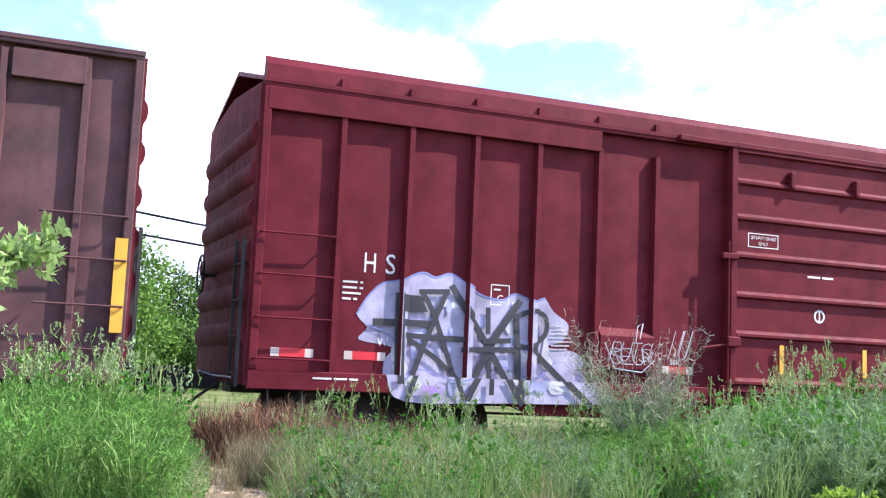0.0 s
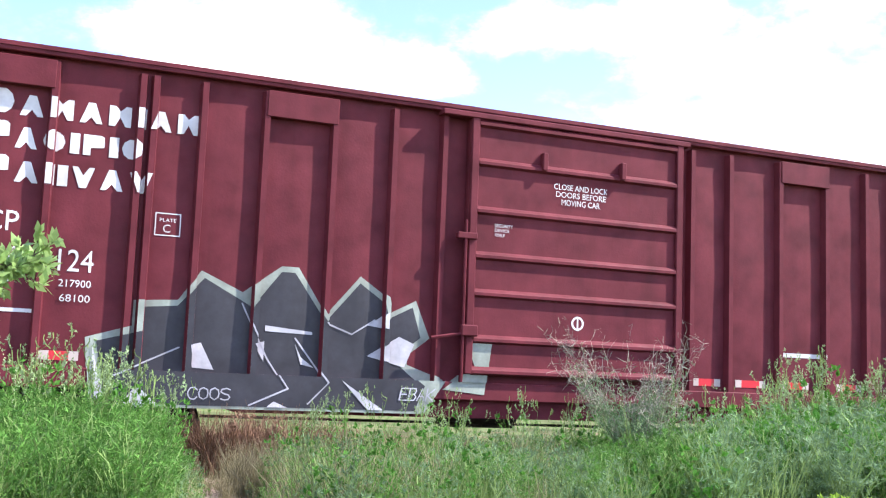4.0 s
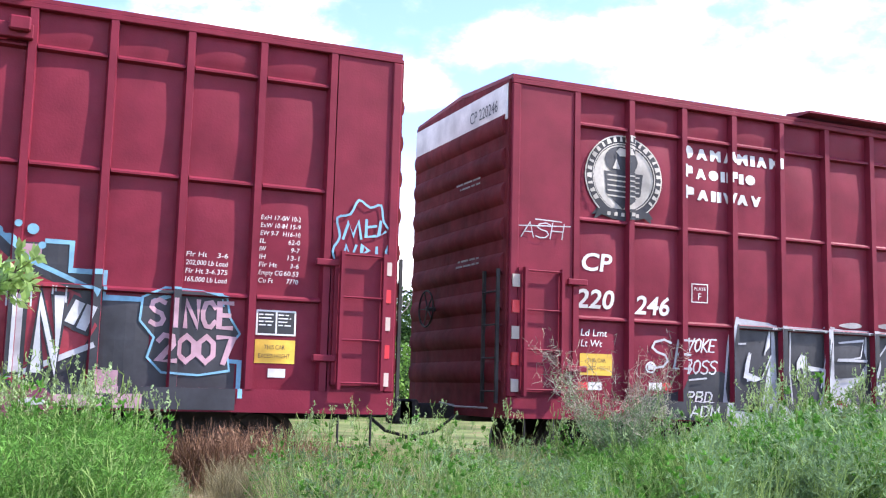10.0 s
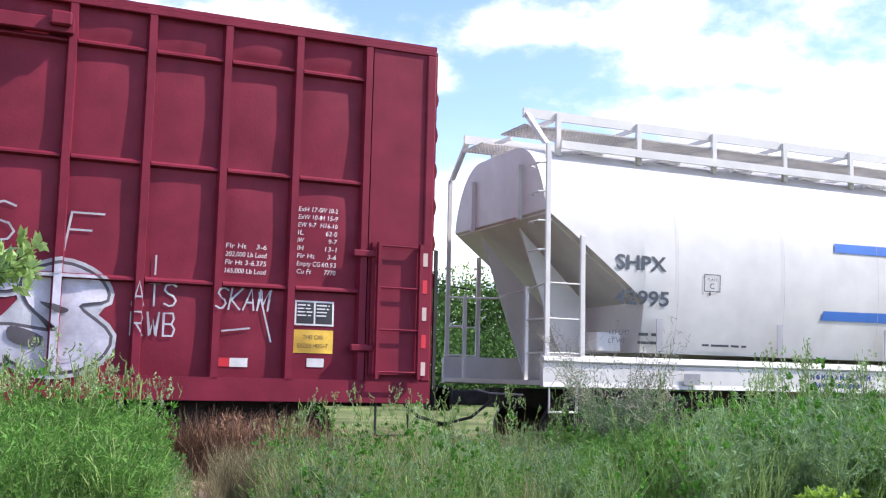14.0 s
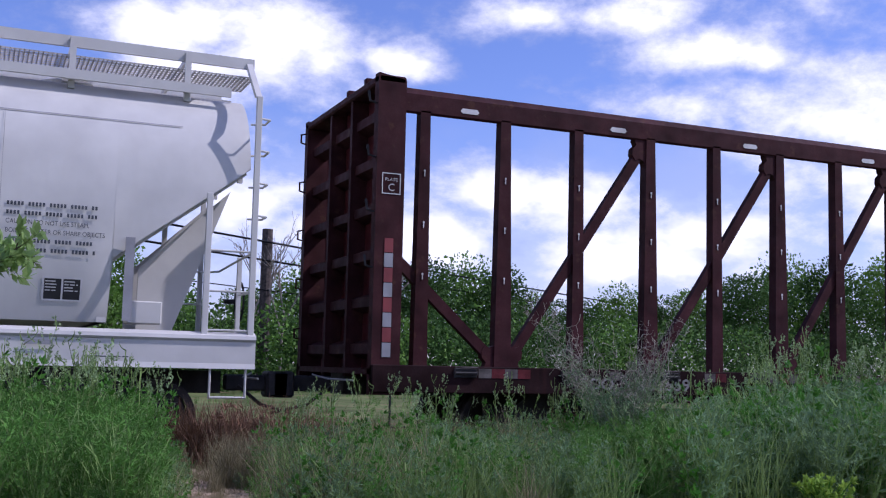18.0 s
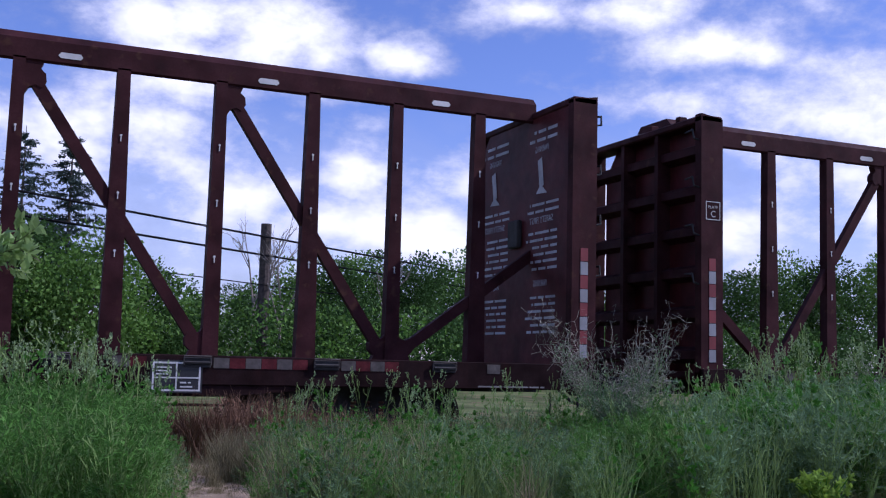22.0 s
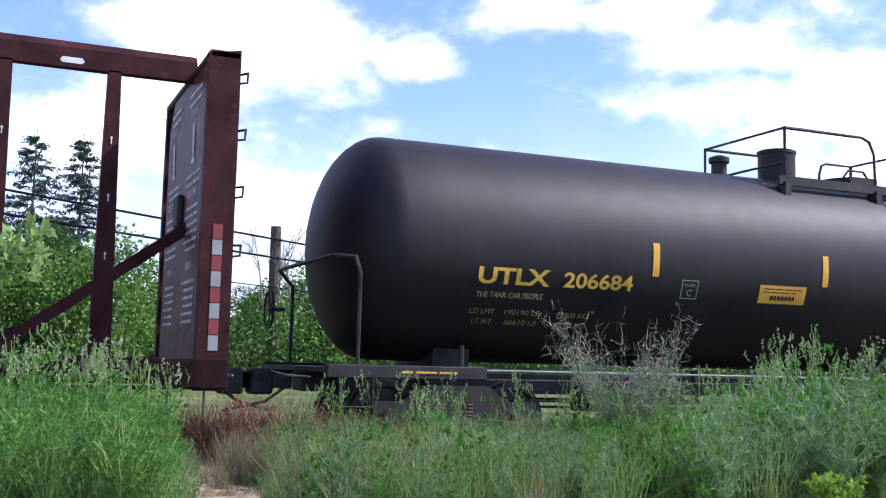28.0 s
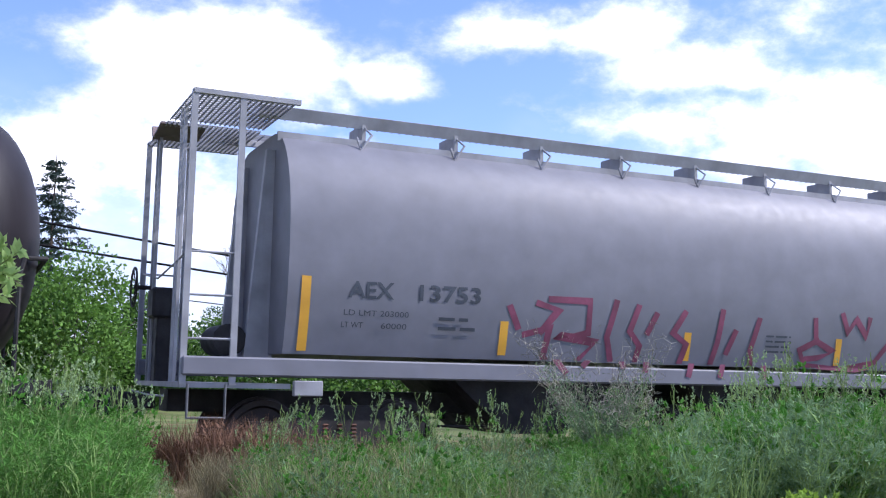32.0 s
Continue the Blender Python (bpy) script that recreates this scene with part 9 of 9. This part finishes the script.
def marks_8():
    r, zc = 1.54, 2.88
    s = Skin(CAR_8, lambda x, z: -math.sqrt(max(0.0, r * r - (z - zc) ** 2)), [], [1.5 + 0.07 * k for k in range(30)])
    paint(s, "reporting_mark", text_polys("UTLX", 1.91, 2.37, 0.20, 0.99, bold=0.03), PLATE_Y, "yellow lettering", 0.008)
    paint(s, "car_number", text_polys("206684", 3.10, 2.37, 0.19, 1.02, bold=0.022), PLATE_Y, "yellow number", 0.008)
    paint(s, "slogan", text_polys("THE TANK CAR PEOPLE", 1.92, 2.19, 0.07, 0.92), spray("pale yellow text", (0.55, 0.45, 0.25)), "small pale yellow text", 0.008)
    worn = spray("dull yellow text", (0.33, 0.25, 0.10))
    paint(s, "load_text", text_polys("LD LMT", 1.89, 1.98, 0.065, 0.34) + text_polys("190190 LB", 2.37, 1.98, 0.065, 0.50) + text_polys("89200 KG", 3.10, 1.97, 0.065, 0.47), worn, "worn yellow load limits", 0.008)
    paint(s, "load_text", text_polys("LT WT", 1.96, 1.85, 0.065, 0.28) + text_polys("66610 LB", 2.41, 1.85, 0.065, 0.46) + text_polys("30100 KG", 3.10, 1.84, 0.065, 0.47), worn, "", 0.008)
    paint(s, "plate_mark", frame_lines(4.88, 5.14, 2.30, 2.56) + text_polys("PLATE", 4.92, 2.47, 0.035, 0.17) + text_polys("C", 4.97, 2.34, 0.09), S_MINT, "pale framed mark", 0.008)
    paint(s, "notice_text", bars(6.22, 6.89, 2.44, 2.53, 2, 0.95) + [rect(6.35 + 0.062 * k, 6.395 + 0.062 * k, 2.35, 2.41) for k in range(7)], DARK, lift=0.014)
    a, b = 14.62, 15.74
    paint(s, "specification_table", frame_lines(a, b, 2.31, 2.74) + [rect(a, b, 2.31 + 0.072 * k, 2.32 + 0.072 * k) for k in range(1, 6)] + bars(a + 0.03, a + 0.53, 2.33, 2.73, 9, 0.95) + bars(a + 0.57, b - 0.03, 2.33, 2.73, 9, 0.95) + bars(a, a + 0.43, 2.78, 2.84, 1, 1.0) + [rect(a + 0.53, a + 0.545, 2.31, 2.74)], S_SILVER, "white specification table")
    a, b = 13.78, 14.23
    paint(s, "service_print", frame_lines(a, b, 1.86, 2.13, 0.02) + [rect(a + 0.21, a + 0.225, 1.86, 2.13), rect(a, b, 1.91, 1.92)], S_SILVER, "white framed service plate")
    c = (15.6, 1.66)
    board = part("placard_holder", Shape().box(c[0] - 0.03, c[0] + 0.03, -HW + 0.07, -HW + 0.10, 1.24, c[1]).prism([(c[0] - 0.25, c[1]), (c[0], c[1] - 0.25), (c[0] + 0.25, c[1]), (c[0], c[1] + 0.25)], "y", -HW + 0.06, -HW + 0.075), DARK, CAR_8, "black placard holder")
    h = Skin(CAR_8, lambda x, z: -HW + 0.06)
    paint(h, "hazard_placard", [[(c[0] - 0.22, c[1]), (c[0], c[1] - 0.22), (c[0] + 0.22, c[1]), (c[0], c[1] + 0.22)]], S_WHITE, "red and white hazard diamond", 0.004)
    paint(h, "hazard_placard", [[(c[0] - 0.19, c[1] + 0.012), (c[0], c[1] + 0.20), (c[0] + 0.19, c[1] + 0.012), (c[0] + 0.14, c[1] + 0.055), (c[0] - 0.14, c[1] + 0.055)],
                               [(c[0] - 0.14, c[1] - 0.055), (c[0] + 0.14, c[1] - 0.055), (c[0], c[1] - 0.20)]], PLATE_R, "red field of the hazard diamond", 0.008)
    paint(h, "hazard_number", text_polys("1090", c[0] - 0.14, c[1] - 0.04, 0.075, 0.28), S_BLACK, lift=0.010)
    paint(Skin(CAR_8, lambda x, z: -HW + 0.015), "stencil_text", bars(0.9, 1.7, 1.17, 1.24, 1, 1.0), PLATE_Y)


def marks_9():
    s = hopper_skin(CAR_9, 1.52, 4.42, 0.62)
    paint(s, "reporting_mark", text_polys("AEX", 1.86, 2.29, 0.20, 0.56, bold=0.018), S_GREY, "dark grey lettering")
    paint(s, "car_number", text_polys("13753", 2.74, 2.29, 0.20, 0.80, bold=0.018), S_GREY, "dark grey number")
    paint(s, "load_text", text_polys("LD LMT 203000", 1.82, 2.07, 0.07, 0.80) + text_polys("LT WT", 1.80, 1.92, 0.07, 0.26) + text_polys("60000", 2.28, 1.92, 0.07, 0.32) + bars(3.0, 3.5, 1.90, 2.14, 2, 0.95), S_GREY, "dark grey load limits")
    for x, z0, z1 in ((1.36, 1.62, 2.52), (3.88, 1.64, 2.08), (6.6, 1.64, 2.04), (9.2, 1.64, 2.04)):
        paint(s, "reflector_stripe", [rect(x - 0.055, x + 0.055, z0, z1)], YELLOW, "yellow reflective stripe", 0.007)
    paint(s, "stencil_text", bars(7.9, 8.4, 1.78, 2.08, 4, 0.95), S_GREY)
    scrawl = "0.0,0.85 0.02,0.6|0.07,0.93 0.12,0.85 0.08,0.55|0.04,0.5 0.1,0.6 0.09,0.2 0.12,0.0|0.10,1.0 0.20,1.0 0.20,0.55 0.12,0.5 0.22,0.42 0.17,0.1|0.27,1.0 0.25,0.5 0.27,0.1|0.33,0.95 0.31,0.6 0.34,0.4 0.33,0.05|0.38,0.85 0.36,0.6|0.46,0.9 0.43,0.6 0.47,0.45 0.45,0.0|0.57,0.95 0.56,0.5 0.54,0.0|0.61,0.65 0.59,0.35|0.68,0.85 0.66,0.4 0.67,0.0"
    paint(s, "graffiti", brushed(path(scrawl, 3.95, 1.45, 5.6, 0.95), 0.085), S_WINE, "wine-red sprayed scrawl")
    paint(s, "graffiti", brushed([[(8.75, 2.3), (8.78, 2.0), (9.1, 1.85), (8.85, 1.75), (8.6, 1.72)], [(8.8, 2.0), (8.5, 1.85), (8.62, 1.62), (9.3, 1.58), (9.9, 1.7), (10.1, 1.95)], [(9.25, 2.4), (9.35, 2.15), (9.5, 2.35), (9.7, 2.1), (9.75, 2.35)]], 0.085), S_WINE, "wine-red sprayed scrawl", 0.008)


def end_marks(car, number, z, mat, rows):
    """Writing on the leading end wall, which reads from the far side to the near one."""
    out = text_polys(number, -1.35, z, 0.16, 0.85)
    for grp in runs(out):
        sh = Shape()
        for i in grp:
            sh.add([(-0.056, -u - 1.8, w) for u, w in out[i]], [tuple(range(len(out[i])))])
        part("end_lettering", sh, mat, car)
    for z0, z1, n in rows:
        sh = Shape()
        for p in bars(-0.9, -0.1, z0, z1, n, 0.95):
            sh.add([(-0.094, u, w) for u, w in reversed(p)], [tuple(range(len(p)))])
        tagged(part("end_notice", sh, FADED, car, "small pale stencilled notice"), kind="stuff")


end_marks(CAR_3, "CP 220554", 4.70, S_GREY, [(3.78, 3.92, 2), (2.70, 2.84, 2)])
end_marks(CAR_4, "CP 220246", 4.70, S_GREY, [(3.78, 3.92, 2), (2.70, 2.84, 2)])
end_marks(CAR_2, "CP 216124", 4.25, WHITE, [(3.70, 3.86, 2), (3.18, 3.34, 2), (2.72, 2.94, 3)])

marks_1()
marks_2()
marks_3()
marks_4()
marks_5()
marks_beam(CAR_6, "601559")
marks_beam(CAR_7, "601439")
marks_8()
marks_9()


# ---- how the bodies ride on their trucks ----
RIDES = [(1.0, 0.985, -0.02), (1.0, 0.983, -0.03), (1.0, 0.983, 0.03), (1.006, 0.99, 0.14), (1.013, 0.99, 0.12), (0.993, 0.99, -0.07), (0.998, 0.989, -0.20), (1.0, 0.988, -0.21), (1.016, 0.966, -0.13), (1.045, 0.97, -0.075)]


def settle():
    """Sets every body's length and height over the rails; trucks and couplers stay at theirs."""
    for (car, _), (sx, sz, lift) in zip(CARS, RIDES):
        for ob in car.children:
            ob.location.x *= sx
            kind = ob.name.split(".")[0]
            if kind == "truck":
                continue
            ob.scale.x *= sx
            if kind in ("coupler", "air_hose", "cut_lever", "center_sill", "brake_rod", "brake_reservoir"):
                continue
            ob.scale.z *= sz
            ob.location.z = ob.location.z * sz + lift


settle()


# ---- what moves ----
def run_at(t):
    """How far the train has run by t."""
    return float(np.interp(t, [r[0] for r in TRAIN], [r[1] for r in TRAIN]))


def motions():
    for car, x0 in CARS:
        walk(car, [(t, pose(x0 - s, TRACK, RAIL)) for t, s in TRAIN])
    steps = [k * 0.1 for k in range(321)]
    for axle, home in AXLES:
        x, z = home
        walk(axle, [(t, pose(x, 0, z, 0, -math.degrees((run_at(t) - TRAIN[0][1]) / WHEEL) % 360, 0)) for t in steps])


motions()
